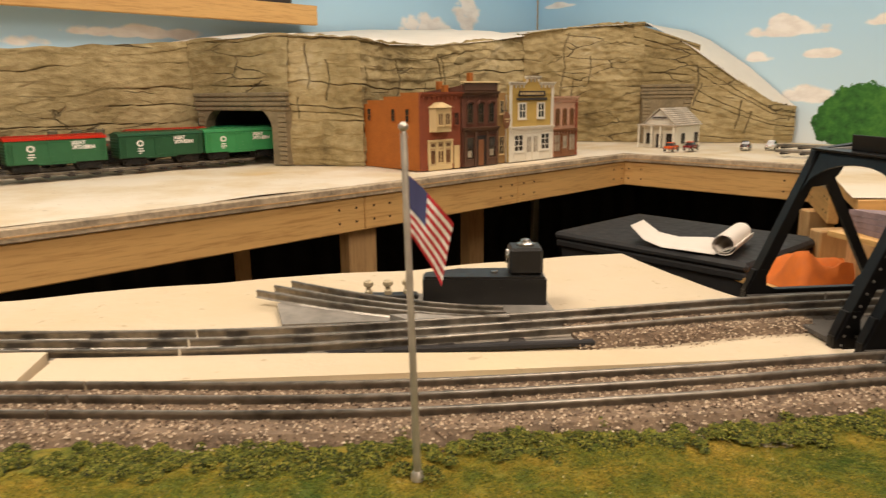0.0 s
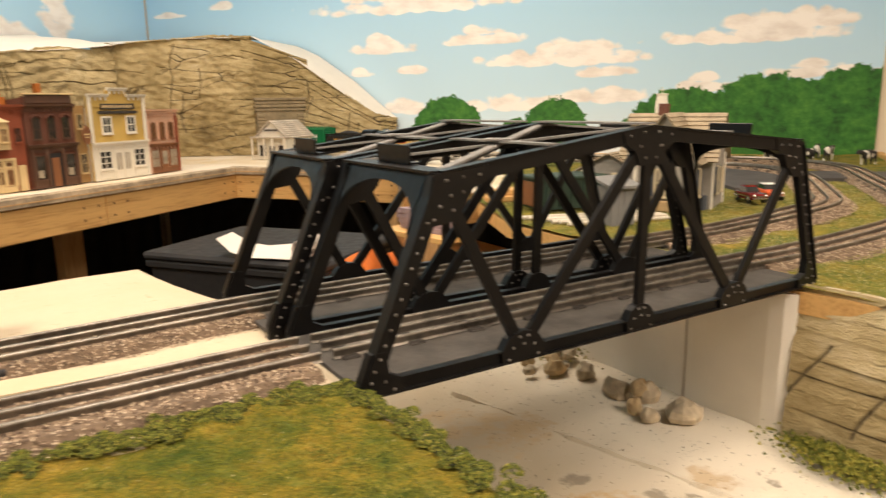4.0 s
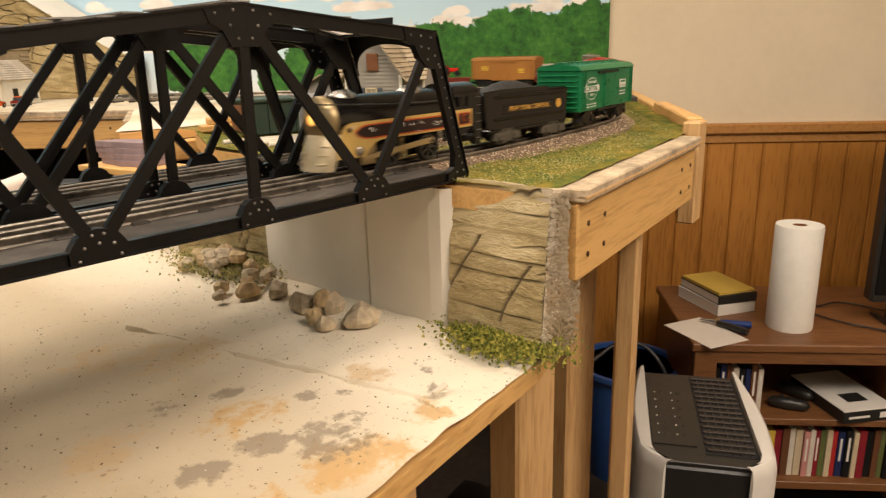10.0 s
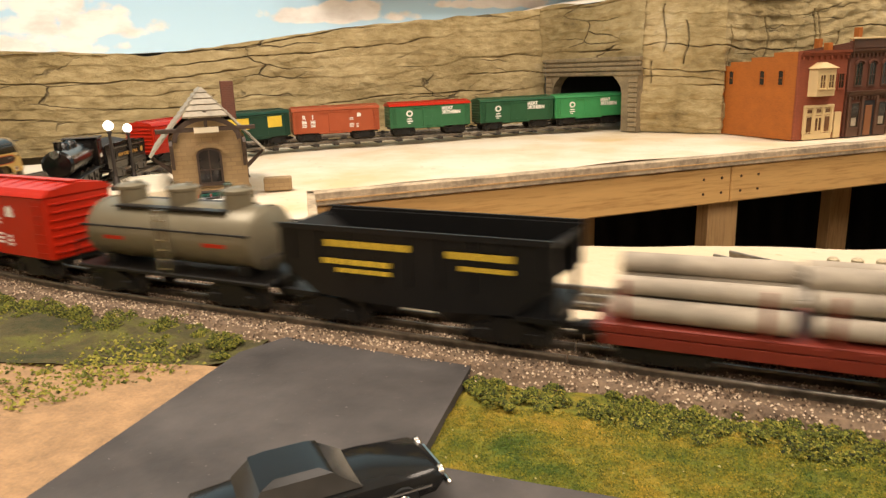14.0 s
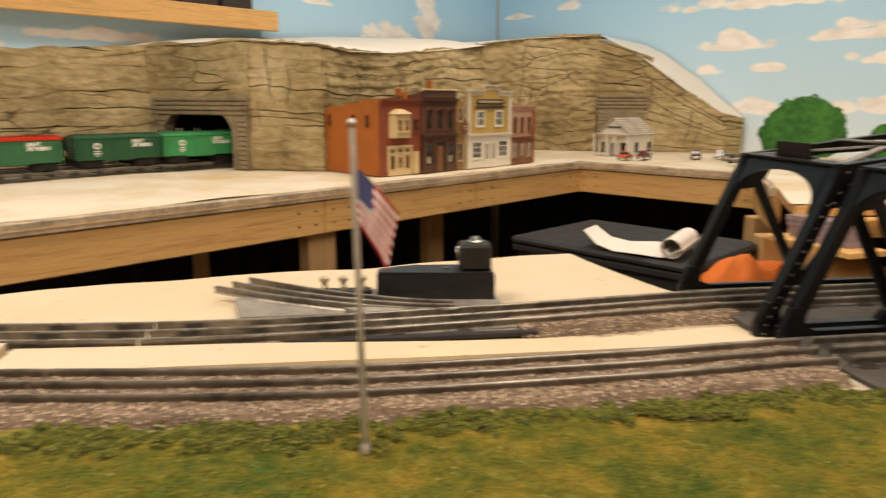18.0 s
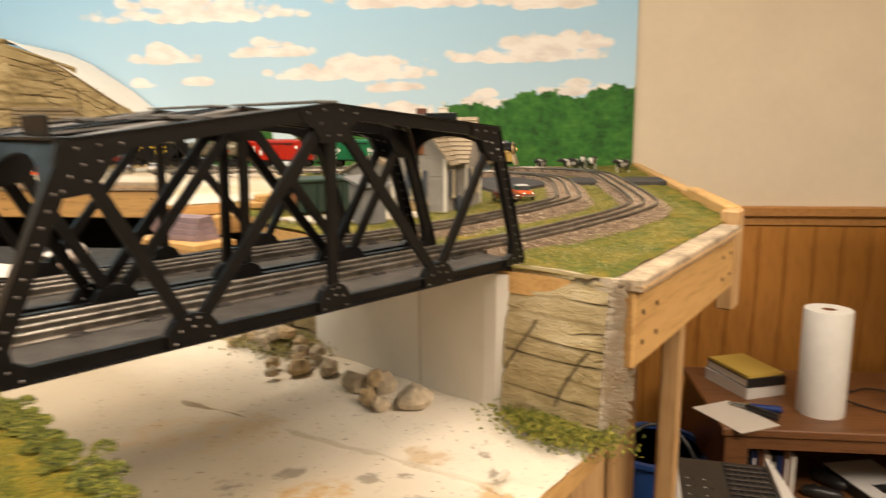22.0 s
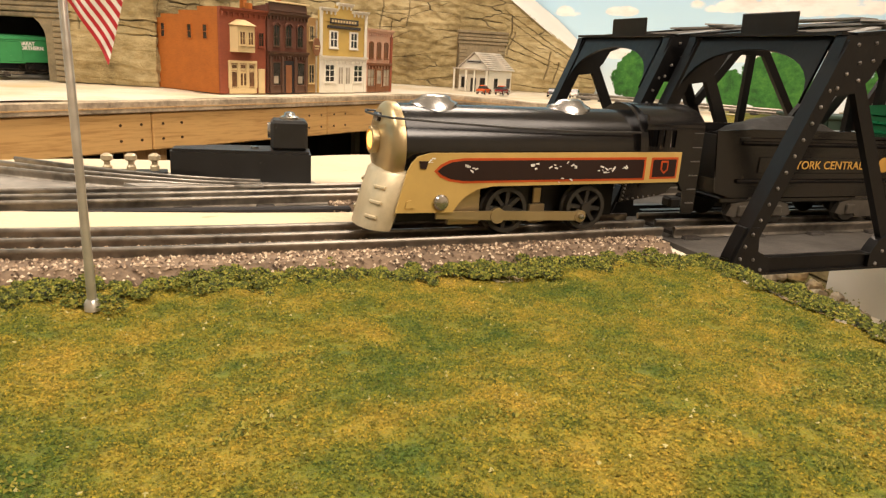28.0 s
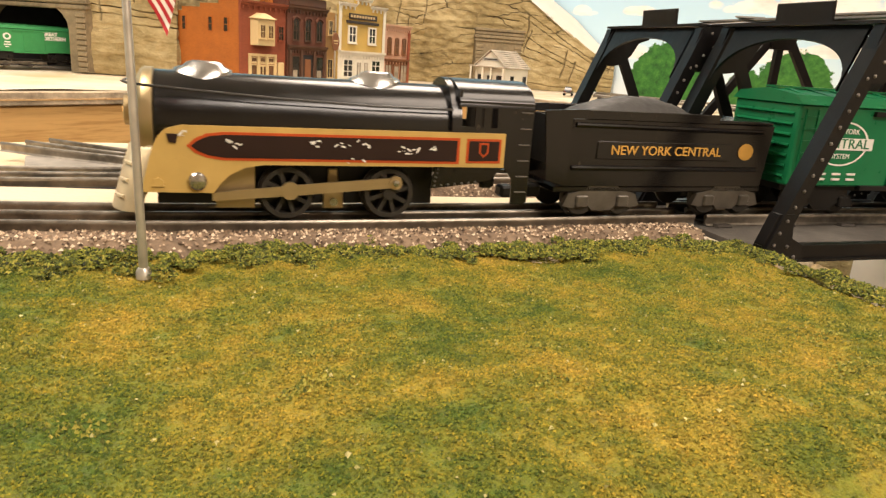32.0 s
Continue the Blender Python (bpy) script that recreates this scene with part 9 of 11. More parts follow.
# pale sticks stacked on the grass
rnd = random.Random(3)
M_STICK = paint("pale_stick", (0.62, 0.56, 0.45), 0.8, vary=0.15)
for i in range(7):
    t = thing("pole", "long pale wooden pole lying on the grass", "pole", spot(0.62 + 0.004 * i, 0.585 - 0.018 * i, 0.004 + 0.002 * (i % 2), 0, 0, -18 + rnd.uniform(-2, 2)), group="poles by the track")
    part("pole_rod", Shape().rod((0, 0, 0), (0.20 + rnd.uniform(0, 0.05), 0, 0.0), 0.0042, 8, 0.0032), M_STICK, t, smooth=40)
# weathered timbers lying behind the dumpster
for i in range(4):
    t = thing("timber", "weathered brown timber stacked behind the dumpster", "timber", spot(0.70 + 0.01 * i, 0.80 + 0.02 * (i % 2), 0.001 + 0.014 * (i // 2), 0, 0, -10 + 3 * i), group="timbers behind the dumpster")
    part("beam", Shape().box(0, 0.20, 0, 0.018, 0, 0.014, c=0.002), M_PINE, t)


def church():
    s = thing("church", "small white clapboard church with a square steeple", "church", room_spot(2.30, 0.02, 0, -90))
    gabled(s, 0.16, 0.17, 0.085, 0.155, M_OFF_WHITE, M_SHINGLE_TAN)
    tower = part("steeple", Shape().box(0.058, 0.102, -0.012, 0.032, 0, 0.205, c=0.001), M_OFF_WHITE, s)
    part("steeple_ledge", Shape().box(0.052, 0.108, -0.018, 0.038, 0.168, 0.174, c=0.001), M_OFF_WHITE, tower)
    part("belfry", Shape().add([(x, y, z) for z, k in ((0.205, 0.022), (0.243, 0.017)) for x, y in ((0.08 - k, 0.010 - k), (0.08 + k, 0.010 - k), (0.08 + k, 0.010 + k), (0.08 - k, 0.010 + k))], [(0, 3, 2, 1), (4, 5, 6, 7), (0, 1, 5, 4), (1, 2, 6, 5), (2, 3, 7, 6), (3, 0, 4, 7)]), M_OFF_WHITE, tower)
    part("steeple_cap", Shape().box(0.060, 0.100, -0.010, 0.030, 0.243, 0.248, c=0.001), M_OFF_WHITE, tower)
    part("cross", Shape().prism([(-0.0015, 0), (0.0015, 0), (0.0015, 0.012), (0.007, 0.012), (0.007, 0.015), (0.0015, 0.015), (0.0015, 0.022), (-0.0015, 0.022), (-0.0015, 0.015), (-0.007, 0.015), (-0.007, 0.012), (-0.0015, 0.012)], -0.001, 0.001, Matrix.Translation((0.08, 0.010, 0.248)) @ Matrix.Rotation(radians(90), 4, "X")), M_OFF_WHITE, tower)
    for y in (0.04, 0.09, 0.14):
        window(s, y, 0.026, 0.016, 0.034, M_OFF_WHITE, pose(0.1615 * K, 0, 0, 0, 0, 90), arch=0.006)
    return s


church()


# ---- cows ----
def hide_material():
    def build(t, b):
        v = coords(t)
        t.links.new(ramp(t, noise_at(t, v, 45, 1), [(0.49, (0.015, 0.014, 0.013)), (0.51, (0.72, 0.68, 0.6))]), b.inputs["Base Color"])
        b.inputs["Roughness"].default_value = 0.6
    return node_material("black_and_white_hide", build)


M_HIDE = hide_material()


def cow(m, label):
    c = thing("toy_cow", label, "cow", m, group="cows on the pasture")
    prof = [(0.004, -0.034), (0.013, -0.031), (0.0155, -0.018), (0.0165, 0.0), (0.016, 0.016), (0.013, 0.026), (0.006, 0.030)]
    part("torso", Shape().lathe(prof, 14, Matrix.Translation((0, 0, 0.034)) @ Matrix.Diagonal((1, 0.72, 1, 1)), axis="x"), M_HIDE, c, smooth=60)
    part("neck", Shape().rod((0.022, 0, 0.036), (0.040, 0, 0.045), 0.010, 10, 0.006), M_HIDE, c, smooth=50)
    part("head", Shape().lathe([(0.003, -0.008), (0.0068, -0.004), (0.0062, 0.004), (0.004, 0.011), (0.002, 0.013)], 10, Matrix.Translation((0.045, 0, 0.044)) @ Matrix.Rotation(radians(28), 4, "Y"), axis="x"), M_HIDE, c, smooth=60)
    for sg in (-1, 1):
        part("ear", Shape().add([(0.039, 0.005 * sg, 0.050), (0.042, 0.005 * sg, 0.049), (0.039, 0.013 * sg, 0.049), (0.040, 0.006 * sg, 0.0525)], [(0, 1, 2), (0, 2, 3), (1, 3, 2), (0, 3, 1)]), M_HIDE, c)
        for x in (-0.025, 0.021):
            part("leg", Shape().rod((x, 0.0075 * sg, 0.030), (x - 0.001, 0.0075 * sg, 0), 0.0046, 8, 0.0026), M_HIDE, c, smooth=50)
    part("tail", Shape().rod((-0.034, 0, 0.044), (-0.038, 0, 0.018), 0.0012, 6, 0.0018), M_HIDE, c)
    return c


cow(spot(2.20, 0.97, 0, 0, 0, 150), "black-and-white plastic cow standing on the pasture")
cow(spot(2.34, 0.96, 0, 0, 0, 15), "black-and-white plastic cow beside the track")
cow(spot(2.40, 1.04, 0, 0, 0, 25), "black-and-white plastic cow near the backdrop")
cow(spot(2.26, 0.78, 0, 0, 0, 170), "black-and-white plastic cow grazing by the backdrop")
cow(spot(2.12, 1.05, 0, 0, 0, 190), "black-and-white plastic cow turned to the wall")


# ---- the stone station ----
M_STONE = brick_material("tan_stone", (0.34, 0.23, 0.11), (0.24, 0.16, 0.08), 0.022)
M_BRACKET = paint("brown_timber", (0.055, 0.032, 0.020), 0.6, vary=0.2)
M_SLAB = paint("white_slab", (0.74, 0.66, 0.50), 0.8, vary=0.08, scale=60)


def station():
    s = thing("stone_station", "tan stone railway station with a steep overhanging shingle roof", "station", spot(-1.500, 0.690, 0, 0, 0, 38))
    w, d, e, r, o = 0.138, 0.24, 0.118, 0.205, 0.032
    part("wall", Shape().profile([(0, 0), (w, 0), (w, e), (w / 2, r - 0.03), (0, e)], 0, d), M_STONE, s)
    part("plinth", Shape().box(-0.004, w + 0.004, -0.004, d + 0.004, 0, 0.018, c=0.002), M_STONE, s)
    k = (r - e) / (w / 2)
    # the ridge is clipped by a small hip at the front
    for x0 in (-o, w + o):
        slope(s, "roof_side", (x0, -o, e - o * k * 0.8), (x0, d + o, e - o * k * 0.8), (w / 2, d + o, r), (w / 2, 0.02, r), 13, M_SHINGLE_GREY, 0.005)
    hx = 0.040
    slope(s, "hip", (w / 2 - hx, -o - 0.004, r - hx * 1.28), (w / 2 + hx, -o - 0.004, r - hx * 1.28), (w / 2 + 0.001, 0.024, r + 0.002), (w / 2 - 0.001, 0.024, r + 0.002), 5, M_SHINGLE_GREY)
    part("tie_beam", Shape().box(-0.020, w + 0.020, -o + 0.004, -o + 0.012, e + 0.010, e + 0.018, c=0.001), M_BRACKET, s)
    part("gable_arch", Shape().profile([(w / 2 + 0.062 * math.cos(math.pi * i / 10), e - 0.006 + 0.045 * math.sin(math.pi * i / 10)) for i in range(11)] + [(w / 2 + 0.054 * math.cos(math.pi * i / 10), e - 0.008 + 0.038 * math.sin(math.pi * i / 10)) for i in range(10, -1, -1)], -o + 0.004, -o + 0.010), M_BRACKET, s)
    part("king_post", Shape().box(w / 2 - 0.003, w / 2 + 0.003, -o + 0.003, -o + 0.011, e + 0.018, r - 0.040), M_BRACKET, s)
    for x in (0.004, w - 0.004):
        part("bracket", Shape().profile([(-0.042, e - 0.012), (-0.036, e - 0.004), (-0.003, e - 0.004), (-0.003, e - 0.060), (-0.010, e - 0.040)], -0.003, 0.003, pose(x, 0, 0, 0, 0, 90)), M_BRACKET, s)
        sg = -1 if x < w / 2 else 1
        part("bracket", Shape().profile([(x, e - 0.062), (x + 0.040 * sg, e - 0.030), (x + 0.040 * sg, e - 0.036), (x + 0.004 * sg, e - 0.070)], 0.010, 0.016), M_BRACKET, s)
    part("name_board", Shape().box(w / 2 - 0.022, w / 2 + 0.022, -o + 0.0005, -o + 0.0035, e + 0.008, e + 0.018), M_SLAB, s)
    window(s, w / 2, 0.026, 0.046, 0.056, M_BRACKET, y=-0.003, nx=2, nz=2, arch=0.012, pane=M_PANE, bar=0.004)
    part("arch_stone", Shape().profile([(w / 2 + 0.034 * math.cos(math.pi * i / 10), 0.083 + 0.022 * math.sin(math.pi * i / 10)) for i in range(11)] + [(w / 2 + 0.026 * math.cos(math.pi * i / 10), 0.083 + 0.013 * math.sin(math.pi * i / 10)) for i in range(10, -1, -1)], -0.005, -0.0005), M_STONE, s)
    for y in (0.06, 0.13, 0.20):
        window(s, y, 0.030, 0.034, 0.062, M_BRACKET, pose((w + 0.002) * K, 0, 0, 0, 0, 90), pane=M_PANE)
    part("chimney", Shape().box(w * 0.80, w * 0.80 + 0.026, 0.15, 0.176, e + 0.02, r + 0.012, c=0.001), M_BRICK_DARK, s, "brown brick chimney")
    return s


station()
t = thing("platform", "white plaster platform slab beside the station", "platform", spot(-1.66, 0.60, 0, 0, 0, 47))
part("slab", Shape().box(0, 0.20, -0.02, 0.24, -0.002, 0.018, c=0.003), M_SLAB, t)
t = thing("platform_step", "low tan stone block at the station's corner", "block", spot(-1.575, 0.555, 0, 0, 0, 30))
part("block_body", Shape().box(0, 0.085, 0, 0.03, 0, 0.026, c=0.002), M_STONE, t)
t = thing("platform_step", "low tan stone block at the station's far corner", "block", spot(-1.375, 0.80, 0, 0, 0, 30))
part("block_body", Shape().box(0, 0.055, 0, 0.03, 0, 0.026, c=0.002), M_STONE, t)

M_GLOBE = bpy.data.materials.new("lamp_globe")
M_GLOBE.use_nodes = True
M_GLOBE.node_tree.nodes["Principled BSDF"].inputs["Base Color"].default_value = (0.9, 0.88, 0.85, 1)
M_GLOBE.node_tree.nodes["Principled BSDF"].inputs["Emission Color"].default_value = (1.0, 0.96, 0.92, 1)
M_GLOBE.node_tree.nodes["Principled BSDF"].inputs["Emission Strength"].default_value = 3.0
for x, y in ((-1.634, 0.69), (-1.741, 0.856)):
    t = thing("street_lamp", "black lamp post with a lit white globe", "lamp", spot(x, y, 0.018 if x > -1.7 else 0.0), group="station lamps")
    part("base", Shape().lathe([(0.012, 0), (0.012, 0.006), (0.008, 0.010), (0.006, 0.022), (0.004, 0.026)], 14), M_SHOP_DARK, t, smooth=35)
    part("post", Shape().lathe([(0.0042, 0.026), (0.0030, 0.108), (0.005, 0.110), (0.005, 0.113), (0.003, 0.116)], 12), M_SHOP_DARK, t, smooth=35)
    part("globe", Shape().lathe([(0.003, 0.116)] + [(0.0095 * math.sin(a), 0.124 - 0.0095 * math.cos(a)) for a in (0.5, 0.9, 1.3, 1.7, 2.1, 2.6, 3.0)], 18), M_GLOBE, t, smooth=60)

# ---- flagpole with a faded flag ----
M_POLE = paint("silver_pole", (0.55, 0.51, 0.44), 0.35, 0.7, vary=0.2, scale=200)
M_FLAG_RED = paint("flag_red", (0.46, 0.022, 0.028), 0.8, vary=0.15, scale=200)
M_FLAG_WHITE = paint("flag_white", (0.82, 0.78, 0.70), 0.8, vary=0.06, scale=200)
M_FLAG_BLUE = paint("flag_blue", (0.06, 0.065, 0.16), 0.8, vary=0.15, scale=200)


def flagpole():
    f = thing("flagpole", "thin silver flagpole with a faded striped flag", "flagpole", spot(-0.410, -0.006, 0, -1.2, -1.0, 0))
    part("foot", Shape().lathe([(0.0042, 0), (0.004, 0.004), (0.0028, 0.006)], 12), M_POLE, f, smooth=35)
    part("pole", Shape().lathe([(0.0024, 0), (0.0022, 0.06), (0.0019, 0.211), (0.0012, 0.213)], 12), M_POLE, f, smooth=35)
    part("finial", Shape().lathe([(0.001, 0.212), (0.0028, 0.214), (0.0028, 0.216), (0.001, 0.218)], 12), M_POLE, f, smooth=50)

    def at(u, v, lift=0.0):
        fall = 0.023 * u + 0.006 * u * u
        fold = 0.0055 * math.sin(7.5 * u + 2.5 * v) * u ** 0.5
        return Vector((0.0020 + 0.025 * u - 0.009 * u * v, fold - 0.004 * u + lift, 0.188 - 0.035 * v - fall))
    n = 14
    for i in range(13):
        v0, v1 = i / 13, (i + 1) / 13
        u0 = 0.0
        s = Shape()
        for side in (-0.0004, 0.0004):
            for k in range(n + 1):
                u = u0 + (1 - u0) * k / n
                s.v += [tuple(at(u, v0, side)), tuple(at(u, v1, side))]
        m = 2 * (n + 1)
        for k in range(n):
            a = 2 * k
            s.f += [(a, a + 1, a + 3, a + 2), (m + a, m + a + 2, m + a + 3, m + a + 1), (a, a + 2, m + a + 2, m + a), (a + 1, m + a + 1, m + a + 3, a + 3)]
        s.f += [(0, m, m + 1, 1), (2 * n, 2 * n + 1, m + 2 * n + 1, m + 2 * n)]
        part("stripe", s, M_FLAG_RED if i % 2 == 0 else M_FLAG_WHITE, f, smooth=60)
    for side in (-1, 1):
        s = Shape()
        for k in range(7):
            for v in (0.0, 7 / 13):
                s.v.append(tuple(at(0.40 * k / 6, v, 0.0008 * side)))
        s.f = [(2 * k, 2 * k + 1, 2 * k + 3, 2 * k + 2) for k in range(6)]
        part("canton", s, M_FLAG_BLUE, f, smooth=60)
    return f


flagpole()

# ---- the turnout with its switch motor ----
M_MOTOR = paint("black_bakelite", (0.014, 0.013, 0.012), 0.35, vary=0.3, scale=120, wear=(0.06, 0.055, 0.05))
M_BASE_GREY = paint("grey_turnout_base", (0.24, 0.215, 0.18), 0.75, vary=0.4, scale=120, bumps=0.4, wear=(0.5, 0.44, 0.34))
sw = thing("turnout", "three-rail track turnout with a grey metal base", "turnout", spot(0, 0, 0))
part("base_plate", Shape().prism([(-0.530, 0.296), (-0.243, 0.290), (-0.243, 0.340), (-0.36, 0.385), (-0.440, 0.405), (-0.520, 0.385), (-0.545, 0.372)], 0.0, 0.0045), M_BASE_GREY, sw)
for off in (0.0, 0.030, 0.060):
    path = [(-0.30 - (0.271 - off * 0.6) * f, 0.268 + 0.132 * f ** 1.5 + off * (0.55 + 0.05 * f), 0.0045) for f in (i / 14 for i in range(15))]
    part("branch_rail", Shape().sweep(path, RAIL_SECTION), M_RAIL, sw, smooth=50)
part("track_plate", Shape().box(-0.47, -0.243, 0.212, 0.289, 0.0, 0.0038), M_BASE_GREY, sw)
part("frog_plate", Shape().prism([(-0.40, 0.268), (-0.34, 0.270), (-0.37, 0.290), (-0.42, 0.292)], 0.0045, 0.012), M_BASE_GREY, sw)
mo = thing("switch_motor", "black plastic switch motor with a raised lamp housing", "switch motor", spot(-0.309, 0.372, 0.0045, 0, 0, -6))
part("housing", Shape().prism([(-0.070, -0.034), (0.066, -0.040), (0.066, 0.008), (-0.030, 0.006), (-0.070, -0.012)], 0, 0.029), M_MOTOR, mo)
part("housing_lid", Shape().prism([(-0.068, -0.033), (0.064, -0.038), (0.064, 0.006), (-0.030, 0.004), (-0.068, -0.013)], 0.0292, 0.0315), M_MOTOR, mo)
up = part("lamp_housing", Shape().box(0.026, 0.063, -0.032, 0.004, 0.0317, 0.062, c=0.003), M_MOTOR, mo)
part("lamp_cap", Shape().lathe([(0.010, 0.062), (0.010, 0.0645), (0.006, 0.066), (0.005, 0.069), (0.001, 0.070)], 18, Matrix.Translation((0.045, -0.014, 0))), M_NICKEL, up, smooth=40)
part("lens_ring", Shape().lathe([(0.001, 0), (0.008, 0), (0.008, 0.004), (0.001, 0.004)], 16, Matrix.Translation((0.027, -0.014, 0.050)) @ Matrix.Rotation(radians(-90), 4, "Y")), M_NICKEL, up, smooth=40)
part("screw", Shape().lathe([(0.004, 0.0315), (0.004, 0.0338), (0.001, 0.0345)], 12, Matrix.Translation((0.010, -0.018, 0))), M_NICKEL, mo, smooth=40)
strip = thing("terminal_strip", "black terminal strip with three brass binding posts", "terminal strip", spot(-0.420, 0.376, 0.0045))
part("strip_base", Shape().box(-0.034, 0.034, -0.008, 0.008, 0, 0.005, c=0.001), M_MOTOR, strip)
for x in (-0.022, 0.0, 0.022):
    part("binding_post", Shape().lathe([(0.0045, 0.005), (0.0045, 0.009), (0.003, 0.011), (0.003, 0.014), (0.0058, 0.016), (0.0058, 0.020), (0.003, 0.022)], 12, Matrix.Translation((x, 0, 0))), M_DULL, strip, smooth=35)

# ---- shelf high on the back wall ----
shelf = thing("wall_shelf", "long pine shelf on the back wall", "shelf", room_spot(-0.295, 2.64))
part("front_board", Shape().box(0, 1.460, 0, 0.028, 0.530, 0.611, c=0.003), M_PINE, shelf)
part("shelf_board", Shape().box(0.002, 1.458, 0.028, 0.122, 0.560, 0.580), M_PINE, shelf)
part("end_board", Shape().box(0.002, 0.03, 0.029, 0.122, 0.530, 0.560), M_PINE, shelf)
rnd = random.Random(11)
x = 0.02
for i in range(9):
    w = rnd.uniform(0.08, 0.17)
    if x + w > 1.44:
        break
    h = rnd.uniform(0.05, 0.12)
    b = thing("box", rnd.choice(["dark purple cardboard box on the shelf", "dark brown cardboard box on the shelf", "black cardboard box on the shelf"]), "box", room_spot(-0.295 + x, 2.672, 0.580), group="boxes on the shelf")
    part("carton", Shape().box(0, w, 0, 0.085, 0, h, c=0.003), rnd.choice([M_MAROON, M_SHOP_DARK, M_DARK]), b)
    part("lid_flap", Shape().box(-0.002, w + 0.002, -0.002, 0.087, h, h + 0.004, c=0.001), M_SHOP_DARK, b)
    x += w + rnd.uniform(0.006, 0.03)


# ---- loose stones on the river bed ----
def stone(x, y, z, r, seed, label, flat=0.7, turn=0.0):
    s = Shape()
    n, m = 6, 9
    for i in range(n + 1):
        a = math.pi * i / n
        for j in range(m):
            b = 2 * math.pi * j / m
            v = Vector((math.sin(a) * math.cos(b), math.sin(a) * math.sin(b), math.cos(a)))
            k = 0.80 + 0.22 * noise.noise(v * 1.1 + Vector((seed * 3.1, 0, 0))) + 0.13 * noise.noise(v * 2.4 + Vector((0, seed * 1.7, 0))) + 0.12 * noise.noise(v * 7 + Vector((0, 0, seed)))
            q = max(-0.55, v.z)
            s.v.append((v.x * r * 1.15 * k, v.y * r * 0.9 * k, (q + 0.55) * r * flat * k))
    for i in range(n):
        for j in range(m):
            s.f.append((i * m + j, (i + 1) * m + j, (i + 1) * m + (j + 1) % m, i * m + (j + 1) % m))
    t = tagged(part("stone", s, M_STONE_GREY if seed % 3 else M_STONE_TAN, smooth=14), label, "stone", "stones on the river bed")
    t.matrix_basis = spot(x, y, z, 0, 0, turn)
    return t


M_STONE_GREY = paint("warm_grey_stone", (0.50, 0.41, 0.28), 0.9, vary=0.4, scale=120, bumps=1.0)
M_STONE_TAN = paint("tan_river_stone", (0.50, 0.37, 0.20), 0.9, vary=0.4, scale=120, bumps=1.0)
BED = -0.191
stone(0.510, 0.098, BED, 0.033, 4, "large pale grey stone on the plaster river bed", 0.58, 20)
stone(0.467, 0.118, BED, 0.015, 2, "small tan stone beside the large one", 1.0)
stone(0.470, 0.147, BED, 0.015, 3, "small tan stone in the heap", 1.2, 40)
stone(0.513, 0.162, BED, 0.020, 7, "tan stone against the abutment", 1.2)
stone(0.492, 0.204, BED, 0.026, 5, "grey stone against the abutment", 0.75, 70)
stone(0.500, 0.166, BED + 0.012, 0.016, 12, "small tan stone in the heap", 1.0)
stone(0.503, 0.276, BED, 0.021, 8, "grey stone on the river bed", 0.8, 30)
stone(0.478, 0.316, BED, 0.022, 6, "tan stone on the river bed", 0.8)
stone(0.461, 0.364, BED, 0.015, 9, "small tan stone on the river bed", 0.9)
stone(0.440, 0.334, BED, 0.012, 10, "small tan pebble on the river bed", 0.9)
rnd = random.Random(21)
for i in range(46):
    a, r = rnd.uniform(0, 6.28), rnd.uniform(0, 0.085) ** 1.0
    d = (r / 0.085)
    stone(0.520 + math.cos(a) * r * 0.5, 0.44 + math.sin(a) * r * 1.6, BED + 0.030 * (1 - d), rnd.uniform(0.007, 0.017), 20 + i, "tan rubble stone in the heap below the bridge", 0.9, rnd.uniform(0, 360))
t = thing("wood_chip", "small pale wood chip on the river bed", "chip", spot(0.43, -0.115, BED + 0.002, 0, 0, 10))
part("chip_block", Shape().box(-0.012, 0.012, -0.003, 0.003, 0, 0.005, c=0.001), M_STICK, t)

# stones and orange cloth at the right table's end
M_SLATE = paint("purple_grey_slate", (0.30, 0.22, 0.23), 0.8, vary=0.3, scale=90, bumps=0.6, wear=(0.6, 0.52, 0.45))
for i in range(4):
    t = tagged(part("slate", Shape().prism([(0.0 + 0.006 * i, 0.0), (0.11, -0.010 + 0.004 * i), (0.15 - 0.006 * i, 0.015), (0.155, 0.045), (0.07, 0.062 - 0.004 * i), (0.006, 0.05)], 0, 0.011, None), M_SLATE), "purple-grey layered slate stacked at the table's end", "slate", "stacked slates")
    t.matrix_basis = spot(0.600 + 0.003 * i, 0.760 + 0.004 * i, -0.048 + 0.0115 * i, 0, 0, 100 + 3 * i)
t = thing("slate_shelf", "pale board under the stacked slates", "board", spot(0.61, 0.74, -0.060, 0, 0, 100))
part("slate_board", Shape().box(-0.01, 0.20, -0.01, 0.09, 0, 0.0115, c=0.001), M_PINE, t)

